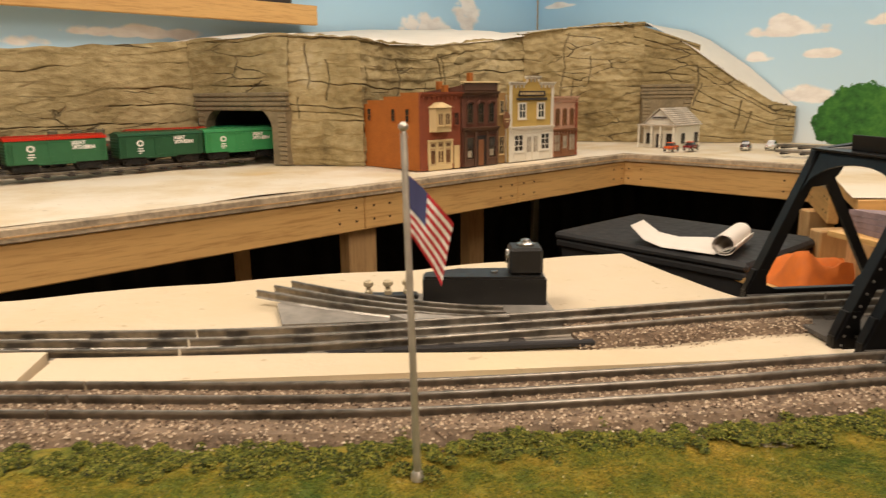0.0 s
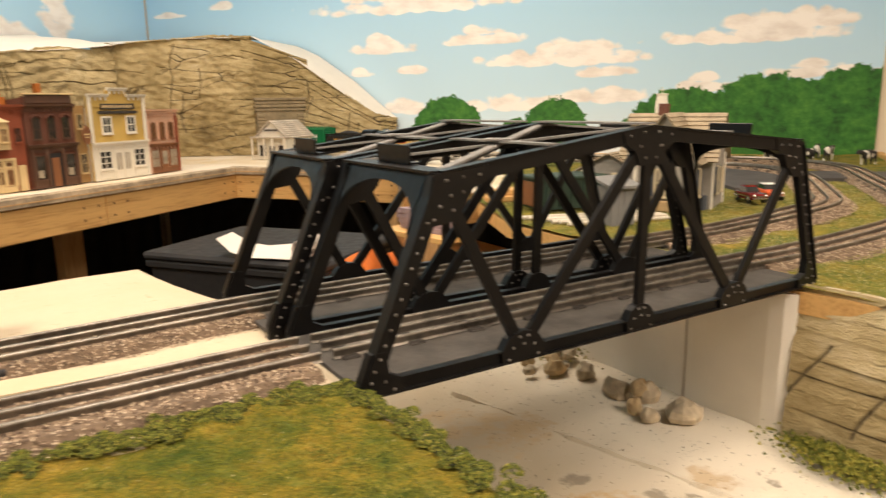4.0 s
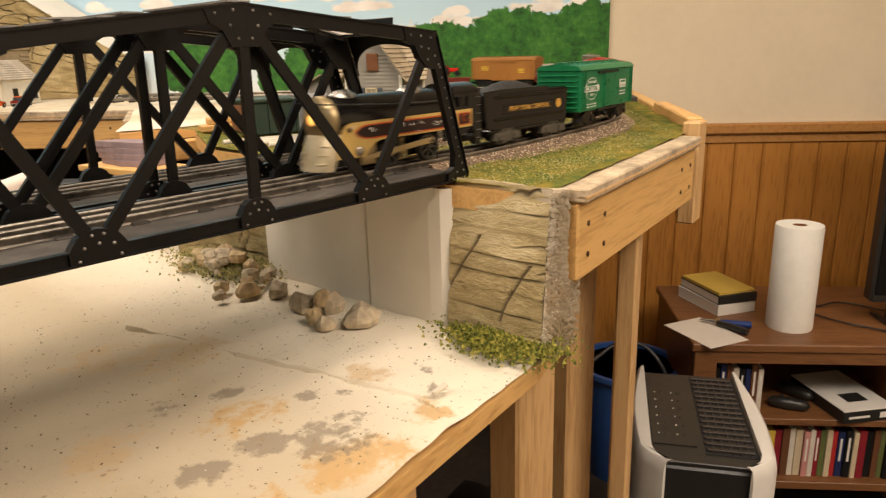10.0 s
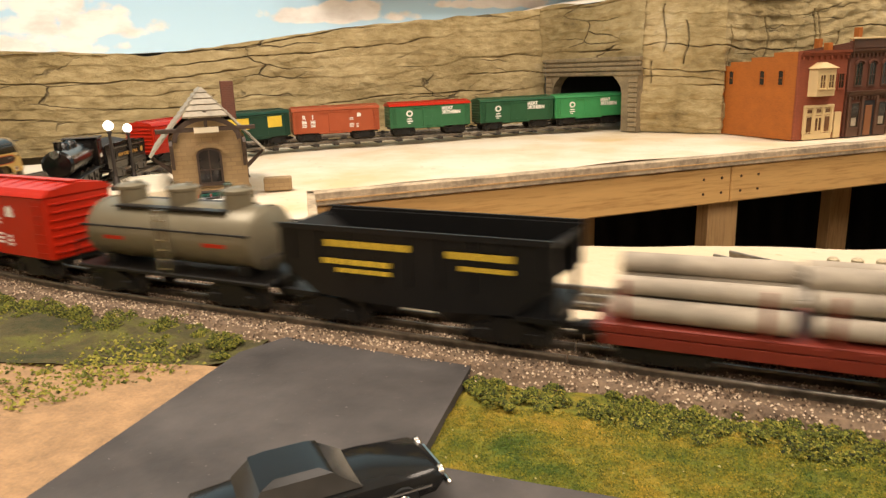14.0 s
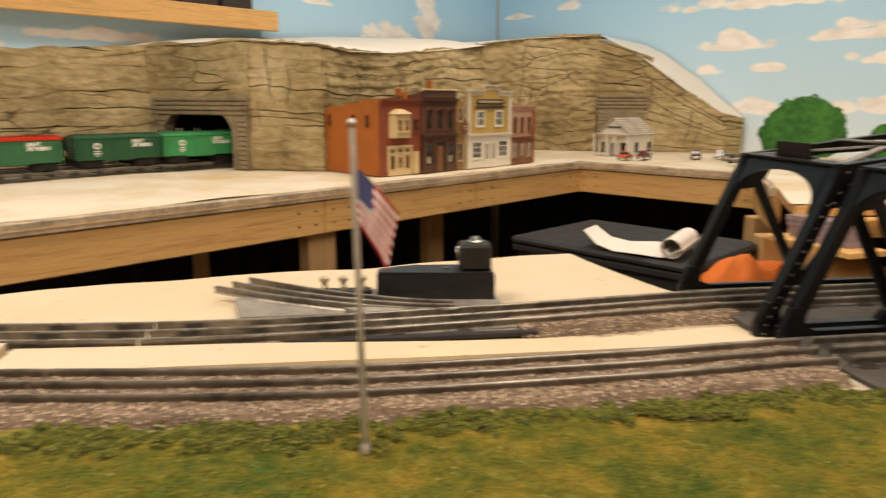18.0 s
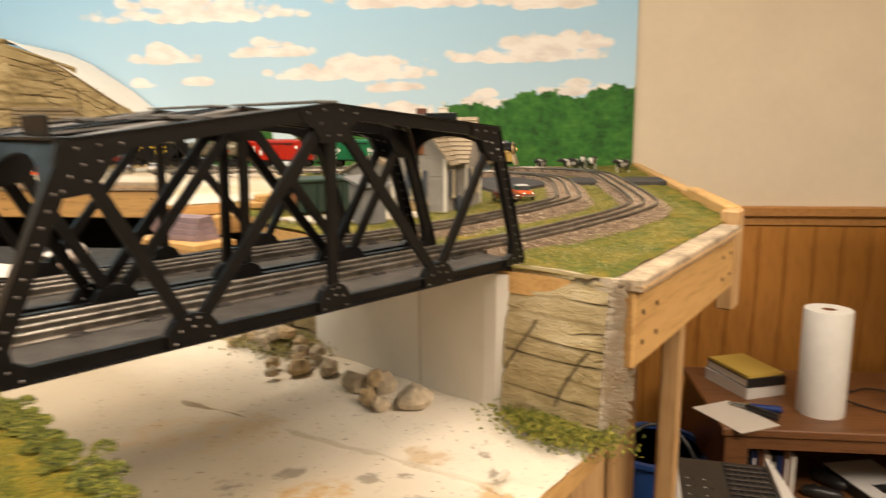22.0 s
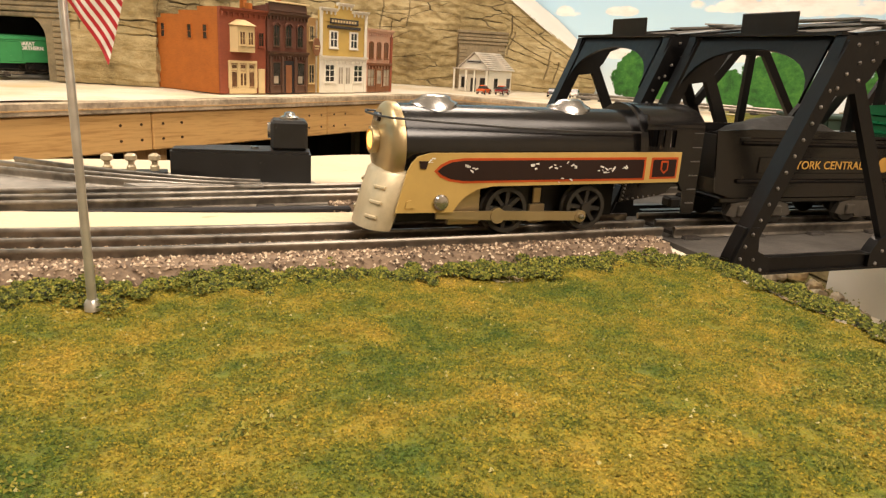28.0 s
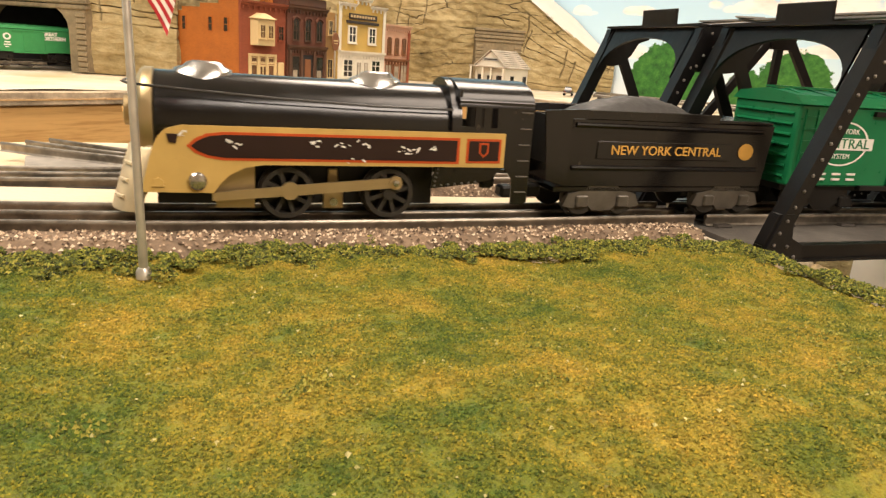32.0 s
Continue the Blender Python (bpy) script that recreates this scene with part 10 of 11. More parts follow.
M_ORANGE_CLOTH = paint("orange_cloth", (0.55, 0.13, 0.012), 0.9, vary=0.2, scale=60, bumps=0.5)
s = Shape()
N = 18
for i in range(N + 1):
    for j in range(N + 1):
        u, v = i / N, j / N
        edge = min(u, v, 1 - u, 1 - v)
        s.v.append((0.27 * u, 0.15 * v, 0.0 + (0.030 + 0.045 * noise.noise((u * 3.1, v * 2.7, 4)) + 0.016 * abs(noise.noise((u * 8, v * 5, 1)))) * min(1, edge * 9) + 0.020 * math.exp(-((u - 0.28) / 0.16) ** 2) * min(1, edge * 6)))
for i in range(N):
    for j in range(N):
        a = i * (N + 1) + j
        s.f.append((a, a + N + 1, a + N + 2, a + 1))
cloth = tagged(part("cloth", s, M_ORANGE_CLOTH, smooth=60), "crumpled orange cloth lying under the table", "cloth")
cloth.matrix_basis = spot(0.445, 0.93, -0.185, 0, 0, 10)
t = thing("lower_board", "pine board carrying the orange cloth", "board", spot(0.43, 0.90, -0.200, 0, 0, 10))
part("lower_plank", Shape().box(0, 0.34, 0, 0.22, 0, 0.014, c=0.002), M_PINE, t)

# storage bin with rolled paper
M_BIN = paint("black_storage_plastic", (0.016, 0.015, 0.015), 0.6, vary=0.15)
M_PAPER = paint("white_paper", (0.74, 0.68, 0.60), 0.8, vary=0.05)
t = thing("storage_bin", "large black plastic storage bin under the table", "storage bin", spot(0.09, 1.51, -0.03, 0, 0, -53.6))
part("bin_body", Shape().add([(x, y, z) for z, g in ((-0.62, 0.03), (-0.145, 0.0)) for x, y in ((g, g), (0.53 - g, g), (0.53 - g, 0.40 - g), (g, 0.40 - g))], [(0, 3, 2, 1), (4, 5, 6, 7), (0, 1, 5, 4), (1, 2, 6, 5), (2, 3, 7, 6), (3, 0, 4, 7)]), M_BIN, t)
part("bin_lid", Shape().box(-0.015, 0.545, -0.015, 0.415, -0.145, -0.122, c=0.008), M_BIN, t)
part("bin_rim", Shape().box(-0.010, 0.540, -0.010, 0.410, -0.165, -0.1455, c=0.004), M_BIN, t)
t = thing("table_crate", "dark crate carrying the storage bin", "crate", spot(0.09, 1.51, 0, 0, 0, -53.6))
part("crate_body", Shape().box(0.04, 0.49, 0.04, 0.36, FLOOR, -0.652, c=0.01), M_DARK, t)
s = Shape()
prof = [(0.030 * (1 - 0.35 * a / 9.5) * math.cos(a), 0.030 - 0.030 * (1 - 0.35 * a / 9.5) * math.sin(a) * 0.9) for a in [0.45 * i for i in range(21)]][::-1]
prof += [(-0.02, 0.004), (-0.08, 0.006), (-0.15, 0.003), (-0.20, 0.014), (-0.24, 0.045)]
path = [(px_, 0, pz_) for px_, pz_ in prof]
half = []
for px_, pz_ in prof:
    reach = 0.10 if px_ > -0.08 else 0.10 - 0.30 * (-0.08 - px_)
    half.append((px_, pz_, max(0.02, reach)))
m = len(half)
s.v = [(a, -c * 0.9, b) for a, b, c in half] + [(a, c, b) for a, b, c in half] + [(a, -c * 0.9, b + 0.0015) for a, b, c in half] + [(a, c, b + 0.0015) for a, b, c in half]
for i in range(m - 1):
    s.f += [(i, i + 1, m + i + 1, m + i), (2 * m + i, 3 * m + i, 3 * m + i + 1, 2 * m + i + 1), (i, 2 * m + i, 2 * m + i + 1, i + 1), (m + i, m + i + 1, 3 * m + i + 1, 3 * m + i)]
sheet = tagged(part("paper_roll", s, M_PAPER, smooth=50), "half unrolled white paper on the storage bin", "paper roll")
sheet.matrix_basis = spot(0.435, 1.20, -0.1505, 0, 0, -40)

# dark bags under the right table
M_BAG = paint("black_bag", (0.016, 0.014, 0.013), 0.6, vary=0.3, scale=40, bumps=0.8)
for x, y, r, h, label in ((0.86, 0.12, 0.20, 0.52, "black duffel bag on the floor under the table"), (1.02, 0.42, 0.22, 0.60, "dark sack on the floor under the table")):
    s = Shape()
    for i in range(11):
        a = math.pi * i / 10
        for j in range(18):
            b = 2 * math.pi * j / 18
            v = Vector((math.sin(a) * math.cos(b), math.sin(a) * math.sin(b), math.cos(a)))
            k = 1 + 0.14 * noise.noise(v * 2.2 + Vector((r * 9, 0, 0)))
            s.v.append((v.x * r * k, v.y * r * k, h * 0.5 + v.z * h * 0.5 * k if i < 10 else 0.0))
    for i in range(10):
        for j in range(18):
            s.f.append((i * 18 + j, (i + 1) * 18 + j, (i + 1) * 18 + (j + 1) % 18, i * 18 + (j + 1) % 18))
    t = tagged(part("bag", s, M_BAG, smooth=60), label, "bag")
    t.matrix_basis = spot(x, y, FLOOR)

# added black sheets, unseen in the room, stand in for the shade under the tables
M_UNDER_SHADE = paint("black_under_table_shade", (0.012, 0.010, 0.009), 0.95, vary=0.3, scale=40, bumps=0.5)
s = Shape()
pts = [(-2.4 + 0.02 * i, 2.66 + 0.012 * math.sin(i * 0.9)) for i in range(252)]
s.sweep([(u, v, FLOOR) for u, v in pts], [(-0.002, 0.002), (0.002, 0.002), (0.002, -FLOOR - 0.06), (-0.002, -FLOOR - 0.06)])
structure("under_shade_back", s, M_UNDER_SHADE, "added black sheet for the shade under the back table", "curtain", smooth=60, m=ROOM)
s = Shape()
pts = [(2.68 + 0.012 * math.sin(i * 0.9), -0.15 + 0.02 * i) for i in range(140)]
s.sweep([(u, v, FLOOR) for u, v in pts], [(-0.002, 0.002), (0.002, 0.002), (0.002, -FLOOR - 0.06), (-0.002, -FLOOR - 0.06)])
structure("under_shade_side", s, M_UNDER_SHADE, "added black sheet for the shade under the side table", "curtain", smooth=60, m=ROOM)

# train transformer on a crate under the river table
t = thing("crate", "dark wooden crate on the floor under the table", "crate", spot(0.62, 0.02, FLOOR, 0, 0, 10))
part("crate_box", Shape().box(-0.13, 0.15, -0.10, 0.12, 0, -0.62 - FLOOR, c=0.006), M_DARK, t)
t = thing("transformer", "black train transformer with a printed white plate", "transformer", spot(0.62, 0.0, -0.62, 0, 0, 10))
part("case", Shape().box(-0.10, 0.12, -0.07, 0.09, 0, 0.085, c=0.010), M_MOTOR, t)
part("name_plate", Shape().box(-0.070, 0.090, -0.0715, -0.0702, 0.030, 0.055), M_SHOP_DARK, t)
for i in range(9):
    part("plate_bar", Shape().box(-0.062 + 0.017 * i, -0.050 + 0.017 * i, -0.0722, -0.0715, 0.035, 0.050), M_WHITE_INK, t)
part("control_handle", Shape().rod((0.02, 0.0, 0.085), (0.05, -0.03, 0.115), 0.008, 10, 0.012), M_NICKEL, t, smooth=40)


# ---- the corner of the room with the television ----
M_WALNUT = wood("walnut_veneer", (0.19, 0.082, 0.030), (0.095, 0.038, 0.014), along=(18, 1.5, 18), rough=0.4, knots=False)
M_PLASTIC_WHITE = paint("white_appliance_plastic", (0.72, 0.69, 0.64), 0.35, vary=0.04)
M_PLASTIC_BLACK = paint("black_appliance_plastic", (0.018, 0.017, 0.016), 0.35, vary=0.15)
M_SCREEN = paint("black_glass_screen", (0.006, 0.006, 0.006), 0.12, vary=0.1, bumps=0)
UF, UB, VL, VR = 1.93, 2.56, -1.06, -2.35     # the stand's front, back and ends


def tv_stand():
    s = thing("tv_stand", "walnut television stand with two open shelves", "tv stand", room_spot(0, 0))
    part("top_board", Shape().box(UF, UB, VR, VL, -0.880, -0.850, c=0.004), M_WALNUT, s)
    part("apron", Shape().box(UF + 0.010, UF + 0.040, VR + 0.05, VL - 0.085, -0.925, -0.881), M_WALNUT, s)
    for v0, v1 in ((VL - 0.090, VL - 0.012), (-1.850, -1.810), (VR + 0.012, VR + 0.09)):
        part("front_post", Shape().box(UF + 0.008, UF + 0.055, v0, v1, FLOOR, -0.881, c=0.003), M_WALNUT, s)
    part("end_panel", Shape().box(UF + 0.057, UB - 0.01, VL - 0.035, VL - 0.012, FLOOR + 0.03, -0.881), M_WALNUT, s)
    part("divider", Shape().box(UF + 0.057, UB - 0.03, -1.845, -1.815, FLOOR + 0.06, -0.881), M_WALNUT, s)
    part("end_panel", Shape().box(UF + 0.057, UB - 0.01, VR + 0.012, VR + 0.035, FLOOR + 0.03, -0.881), M_WALNUT, s)
    part("back_panel", Shape().box(UB - 0.028, UB - 0.012, VR + 0.04, VL - 0.04, FLOOR + 0.05, -0.881), M_DARKWOOD, s)
    part("shelf", Shape().box(UF + 0.012, UB - 0.03, -1.812, VL - 0.038, -1.165, -1.140, c=0.002), M_WALNUT, s)
    part("shelf", Shape().box(UF + 0.012, UB - 0.03, VR + 0.037, -1.848, -1.165, -1.140, c=0.002), M_WALNUT, s)
    part("bottom_board", Shape().box(UF + 0.012, UB - 0.03, VR + 0.037, VL - 0.038, -1.425, -1.395, c=0.002), M_WALNUT, s)
    return s


tv_stand()


def case(u, v, z, w, d, h, mat, label, name="disc_case"):
    t = thing(name, label, "disc case", room_spot(u, v, z), group="discs on the stand")
    part("sleeve", Shape().box(0, d, -w, 0, 0, h, c=0.0012), mat, t)
    if (len(label) + int(w * 1e5)) % 3 == 0:
        part("spine_bar", Shape().box(-0.0008, 0.0006, -w * 0.66, -w * 0.34, h * 0.35, h * 0.85), M_WHITE_INK if sum(mat.node_tree.nodes["Principled BSDF"].inputs["Base Color"].default_value[:3]) < 9 else M_DARK, t)


SPINES = [("navy blue", (0.02, 0.03, 0.10)), ("black", (0.012, 0.012, 0.012)), ("cream", (0.6, 0.52, 0.36)), ("dark red", (0.22, 0.02, 0.02)), ("black", (0.015, 0.014, 0.013)), ("brown", (0.14, 0.06, 0.03)), ("olive green", (0.12, 0.12, 0.03)), ("black", (0.012, 0.012, 0.012)),
          ("blue", (0.03, 0.16, 0.36)), ("yellow", (0.60, 0.40, 0.04)), ("yellow", (0.62, 0.44, 0.06)), ("lilac", (0.42, 0.30, 0.40)), ("white", (0.68, 0.64, 0.58)), ("cream", (0.62, 0.50, 0.30)), ("pink", (0.55, 0.26, 0.24)), ("white", (0.66, 0.60, 0.52)), ("dark red", (0.24, 0.02, 0.03)), ("olive green", (0.12, 0.14, 0.05)), ("cream", (0.6, 0.5, 0.34)), ("red", (0.42, 0.03, 0.03))]
SPINE_MATS = {name: gloss(name.replace(" ", "_") + "_case", col, 0.3) for name, col in SPINES}
rnd = random.Random(5)
v = VL - 0.10
i = 0
while v > -1.80:
    name = SPINES[i % len(SPINES)][0]
    if i < 12 and i % 3:
        name = ["black", "navy blue", "dark red", "brown"][i % 4]
    w = rnd.uniform(0.017, 0.026)
    case(UF + 0.045 + rnd.uniform(0, 0.012), v, -1.395, w, 0.19, rnd.uniform(0.183, 0.198), SPINE_MATS[name], name + " disc case standing on the lower shelf")
    v -= w + 0.0015
    i += 1
v = VL - 0.10
for i in range(8):
    w = rnd.uniform(0.017, 0.024)
    case(UF + 0.055, v, -1.140, w, 0.19, rnd.uniform(0.17, 0.19), SPINE_MATS[["black", "navy blue", "brown", "white"][i % 4]], ["black", "navy blue", "brown", "white"][i % 4] + " disc case standing on the middle shelf")
    v -= w + 0.002

# game controllers and a console carton on the middle shelf
for u, v, turn in ((2.02, -1.44, 70), (2.12, -1.50, 40)):
    t = thing("game_controller", "black game controller lying on the shelf", "controller", room_spot(u, v, -1.140, turn))
    part("grip", Shape().lathe([(0.006, -0.07), (0.020, -0.055), (0.022, -0.02), (0.024, 0.0), (0.022, 0.02), (0.020, 0.055), (0.006, 0.07)], 14, Matrix.Translation((0, 0, 0.022)), axis="x"), M_PLASTIC_BLACK, t, smooth=50)
    part("thumb_stick", Shape().lathe([(0.008, 0.042), (0.008, 0.050), (0.002, 0.052)], 10, Matrix.Translation((0.025, 0, 0))), M_PLASTIC_BLACK, t)
t = thing("console_carton", "white and black cardboard carton on the shelf", "carton", room_spot(UF + 0.03, -1.78, -1.140, 14))
part("carton_body", Shape().box(0, 0.30, 0.0, 0.20, 0, 0.045, c=0.002), M_PLASTIC_BLACK, t)
part("carton_top", Shape().box(0.0, 0.30, 0.0, 0.20, 0.0452, 0.049, c=0.001), M_PLASTIC_WHITE, t)
part("carton_panel", Shape().box(0.06, 0.12, 0.06, 0.14, 0.049, 0.0496), M_PLASTIC_BLACK, t)
part("carton_bar", Shape().box(-0.0008, 0.0, 0.03, 0.06, 0.012, 0.034), M_WHITE_INK, t)
part("carton_bar", Shape().box(-0.0008, 0.0, 0.10, 0.18, 0.018, 0.026), M_WHITE_INK, t)

# paper towel roll
M_TOWEL = paint("white_paper_towel", (0.80, 0.78, 0.72), 0.95, vary=0.04, scale=200, bumps=0.7)
t = thing("paper_towel_roll", "white paper towel roll standing on the stand", "paper towel roll", room_spot(2.11, -1.445, -0.850))
part("towel", Shape().lathe([(0.028, 0.0), (0.078, 0.0), (0.0795, 0.01), (0.0795, 0.375), (0.078, 0.383), (0.026, 0.383), (0.024, 0.378), (0.024, 0.02)], 36), M_TOWEL, t, smooth=50)
part("cardboard_core", Shape().lathe([(0.0235, 0.015), (0.0235, 0.381), (0.020, 0.381), (0.020, 0.015)], 24), M_SHOP_BROWN, t, smooth=50)

# television
t = thing("television", "black flat-screen television on two feet", "television", room_spot(2.10, 0, 0))
part("case", Shape().box(0.006, 0.06, -2.95, -1.715, -0.755, 0.115, c=0.006), M_PLASTIC_BLACK, t)
part("screen", Shape().box(0.000, 0.0055, -2.935, -1.728, -0.725, 0.100), M_SCREEN, t)
part("bezel_strip", Shape().box(-0.003, 0.0055, -2.94, -1.72, -0.752, -0.728, c=0.001), M_PLASTIC_BLACK, t, "glossy black lower bezel")
for v in (-1.80, -2.70):
    part("foot", Shape().profile([(-0.10, 0), (0.14, 0), (0.14, 0.008), (0.04, 0.020), (0.035, 0.096), (0.015, 0.096), (0.010, 0.020), (-0.10, 0.006)], v - 0.012, v + 0.012, Matrix.Translation((0, 0, -0.850))), M_PLASTIC_BLACK, t)

M_LEGAL = paint("yellow_pad", (0.55, 0.38, 0.07), 0.8, vary=0.06)
# books with a yellow pad, pliers on paper
for z, h, label, mat, turn, name in ((-0.850, 0.045, "white hardback book lying on the stand", M_PLASTIC_WHITE, 22, "book"), (-0.805, 0.035, "black hardback book lying on another", M_PLASTIC_BLACK, 20, "book"), (-0.770, 0.012, "yellow legal pad on the books", None, 21, "legal_pad")):
    t = thing(name, label, name.replace("_", " "), room_spot(2.20, -1.215, z, turn), group="")
    if name == "book":
        part("cover", Shape().box(0, 0.25, -0.17, 0.0, h - 0.004, h, c=0.001), mat, t)
        part("cover", Shape().box(0, 0.25, -0.17, 0.0, 0, 0.004, c=0.001), mat, t)
        part("page_block", Shape().box(0.004, 0.246, -0.166, -0.001, 0.0042, h - 0.0042), M_PAPER, t)
        part("spine", Shape().box(-0.004, -0.0002, -0.17, 0.0, 0.0, h, c=0.001), mat, t)
    else:
        part("note_block", Shape().box(0.004, 0.240, -0.165, -0.005, 0, h, c=0.001), M_LEGAL, t)
t = thing("paper_sheet", "white sheet of paper on the stand's corner", "paper", room_spot(1.97, -1.26, -0.850, 28))
part("sheet", Shape().box(0, 0.24, 0, 0.17, 0, 0.002), M_PAPER, t)
M_BLUE_GRIP = gloss("blue_rubber_grip", (0.02, 0.05, 0.22), 0.5)
t = thing("pliers", "pliers with blue and black rubber handles", "pliers", room_spot(2.10, -1.19, -0.847, 62))
part("handle", Shape().rod((0, 0, 0.012), (-0.11, -0.030, 0.012), 0.011, 10, 0.013), M_BLUE_GRIP, t, smooth=50)
part("handle", Shape().rod((0, 0.004, 0.012), (-0.11, 0.045, 0.012), 0.011, 10, 0.013), M_PLASTIC_BLACK, t, smooth=50)
part("jaw", Shape().rod((-0.005, 0, 0.012), (0.065, -0.004, 0.010), 0.011, 8, 0.003), M_NICKEL, t, smooth=40)
part("pivot", Shape().lathe([(0.010, 0.004), (0.010, 0.026), (0.002, 0.027)], 12), M_BRASS, t, smooth=40)

# red and white tub, cables
t = thing("lidded_tub", "small white tub with a red lid on the stand", "tub", room_spot(2.16, -1.965, -0.850))
part("tub_body", Shape().lathe([(0.05, 0), (0.058, 0.035), (0.058, 0.038), (0.002, 0.038)], 24), M_PLASTIC_WHITE, t, smooth=40)
part("tub_lid", Shape().lathe([(0.060, 0.038), (0.060, 0.050), (0.045, 0.056), (0.045, 0.075), (0.038, 0.080), (0.002, 0.080)], 24), M_RED, t, smooth=40)


def cable(points, label, r=0.0035):
    c = bpy.data.curves.new("cable", "CURVE")
    c.dimensions, c.bevel_depth, c.bevel_resolution = "3D", r * K, 2
    sp = c.splines.new("BEZIER")
    sp.bezier_points.add(len(points) - 1)
    for b, (u, v, z) in zip(sp.bezier_points, points):
        b.co = room(u, v, z) * K
        b.handle_left_type = b.handle_right_type = "AUTO"
    c.materials.append(M_PLASTIC_BLACK)
    return tagged(new("cable", c), label, "cable")


cable([(2.30, -1.52, -0.842), (2.15, -1.62, -0.842), (2.02, -1.78, -0.842), (1.922, -1.84, -0.846), (1.915, -1.85, -1.05), (1.918, -1.84, -1.30), (1.90, -1.88, -1.53)], "black cable hanging over the stand's edge")
cable([(2.42, -1.50, -0.842), (2.30, -1.60, -0.842), (2.34, -1.72, -0.842), (2.25, -1.85, -0.842)], "black cable lying on the stand")

# portable air conditioner
ac = thing("air_conditioner", "white portable air conditioner with a black control top", "air conditioner", room_spot(1.34, -0.92, 0, -8))
a, b, zt = 0.245, 0.145, -0.80
def curved_shell(way):
    """A bowed side shell with a rounded top edge that turns in over the front corner."""
    s, n = Shape(), 18
    levels = ((FLOOR + 0.03, 0.0), (zt - 0.02, 0.0), (zt + 0.006, 0.004), (zt + 0.016, 0.012), (zt + 0.018, 0.019))
    for z, cutin in levels:
        for k in range(n + 1):
            f = k / n
            x = -a - 0.012 + (2 * a + 0.020) * f
            bow = b + 0.026 * math.sin(math.pi * min(1.0, 0.12 + 0.88 * f)) - 0.055 * max(0.0, (0.12 - f) / 0.12) ** 2
            s.v.append((x, (bow - cutin) * way, z))
        for k in range(n, -1, -1):
            f = k / n
            s.v.append((-a - 0.008 + (2 * a + 0.012) * f, (b - 0.021 + cutin * 0.1 - 0.030 * max(0.0, (0.12 - f) / 0.12) ** 2) * way, z))
    m = 2 * (n + 1)
    for r in range(len(levels) - 1):
        for k in range(m):
            s.f.append((r * m + k, r * m + (k + 1) % m, (r + 1) * m + (k + 1) % m, (r + 1) * m + k))
    s.f += [tuple(range(m)), tuple((len(levels) - 1) * m + k for k in range(m))]
    return s


for way in (-1, 1):
    part("side_shell", curved_shell(way), M_PLASTIC_WHITE, ac, "white curved side shell", smooth=35)
part("body", Shape().box(-a + 0.004, a - 0.004, -b + 0.0205, b - 0.0205, FLOOR + 0.03, zt - 0.01, c=0.006), M_PLASTIC_BLACK, ac)
part("top_panel", Shape().box(-a + 0.008, a - 0.006, -b + 0.0208, b - 0.0208, zt - 0.0098, zt + 0.002, c=0.002), M_PLASTIC_BLACK, ac)
panel = part("control_panel", Shape().box(-a + 0.08, a - 0.03, 0.015, b - 0.026, zt + 0.002, zt + 0.0045), M_PLASTIC_BLACK, ac)
for i in range(6):
    for j in range(2):
        part("button", Shape().lathe([(0.007, 0), (0.006, 0.0018), (0.001, 0.002)], 10, Matrix.Translation((-a + 0.13 + 0.045 * i, 0.040 + 0.045 * j, zt + 0.0045))), M_SHOP_DARK, panel)
        part("indicator", Shape().box(-a + 0.128 + 0.045 * i, -a + 0.132 + 0.045 * i, 0.055 + 0.045 * j, 0.059 + 0.045 * j, zt + 0.0045, zt + 0.0052), M_WHITE_INK, panel)
part("vent_frame", Shape().box(-a + 0.05, a - 0.02, -b + 0.026, -0.002, zt + 0.0021, zt + 0.0036), M_DARK, ac)
for i in range(15):
    x = -a + 0.062 + 0.0275 * i
    part("vent_slat", Shape().box(x, x + 0.010, -b + 0.030, -0.006, zt + 0.0037, zt + 0.010, c=0.001), M_SHOP_DARK, ac)
for i in range(5):
    y = -b + 0.04 + 0.020 * i
    part("vent_rib", Shape().box(-a + 0.056, a - 0.026, y, y + 0.004, zt + 0.0036, zt + 0.0072), M_PLASTIC_BLACK, ac)
for x in (-a + 0.05, a - 0.05):
    for y in (-b + 0.05, b - 0.05):
        part("caster", Shape().lathe([(0.004, -0.012), (0.014, -0.012), (0.014, 0.012), (0.004, 0.012)], 14, Matrix.Translation((x, y, FLOOR + 0.015)), axis="y"), M_PLASTIC_BLACK, ac)

# blue tub beside the wall
M_BLUE_TUB = paint("blue_plastic", (0.03, 0.09, 0.30), 0.35, vary=0.08)
t = thing("blue_tub", "round blue plastic tub on the floor", "tub", room_spot(2.26, -0.90, FLOOR))
part("tub_shell", Shape().lathe([(0.15, 0.0), (0.19, 0.46), (0.185, 0.46), (0.145, 0.02)], 30), M_BLUE_TUB, t, smooth=40)
part("tub_rim", Shape().lathe([(0.185, 0.461), (0.205, 0.461), (0.205, 0.48), (0.185, 0.48), (0.185, 0.461)], 30), M_BLUE_TUB, t, smooth=40)
cable([(2.05, -0.70, -1.0), (2.10, -0.88, -0.92), (2.05, -0.98, -0.98), (1.98, -1.02, -1.20)], "pale grey hose looped beside the tub", 0.008)


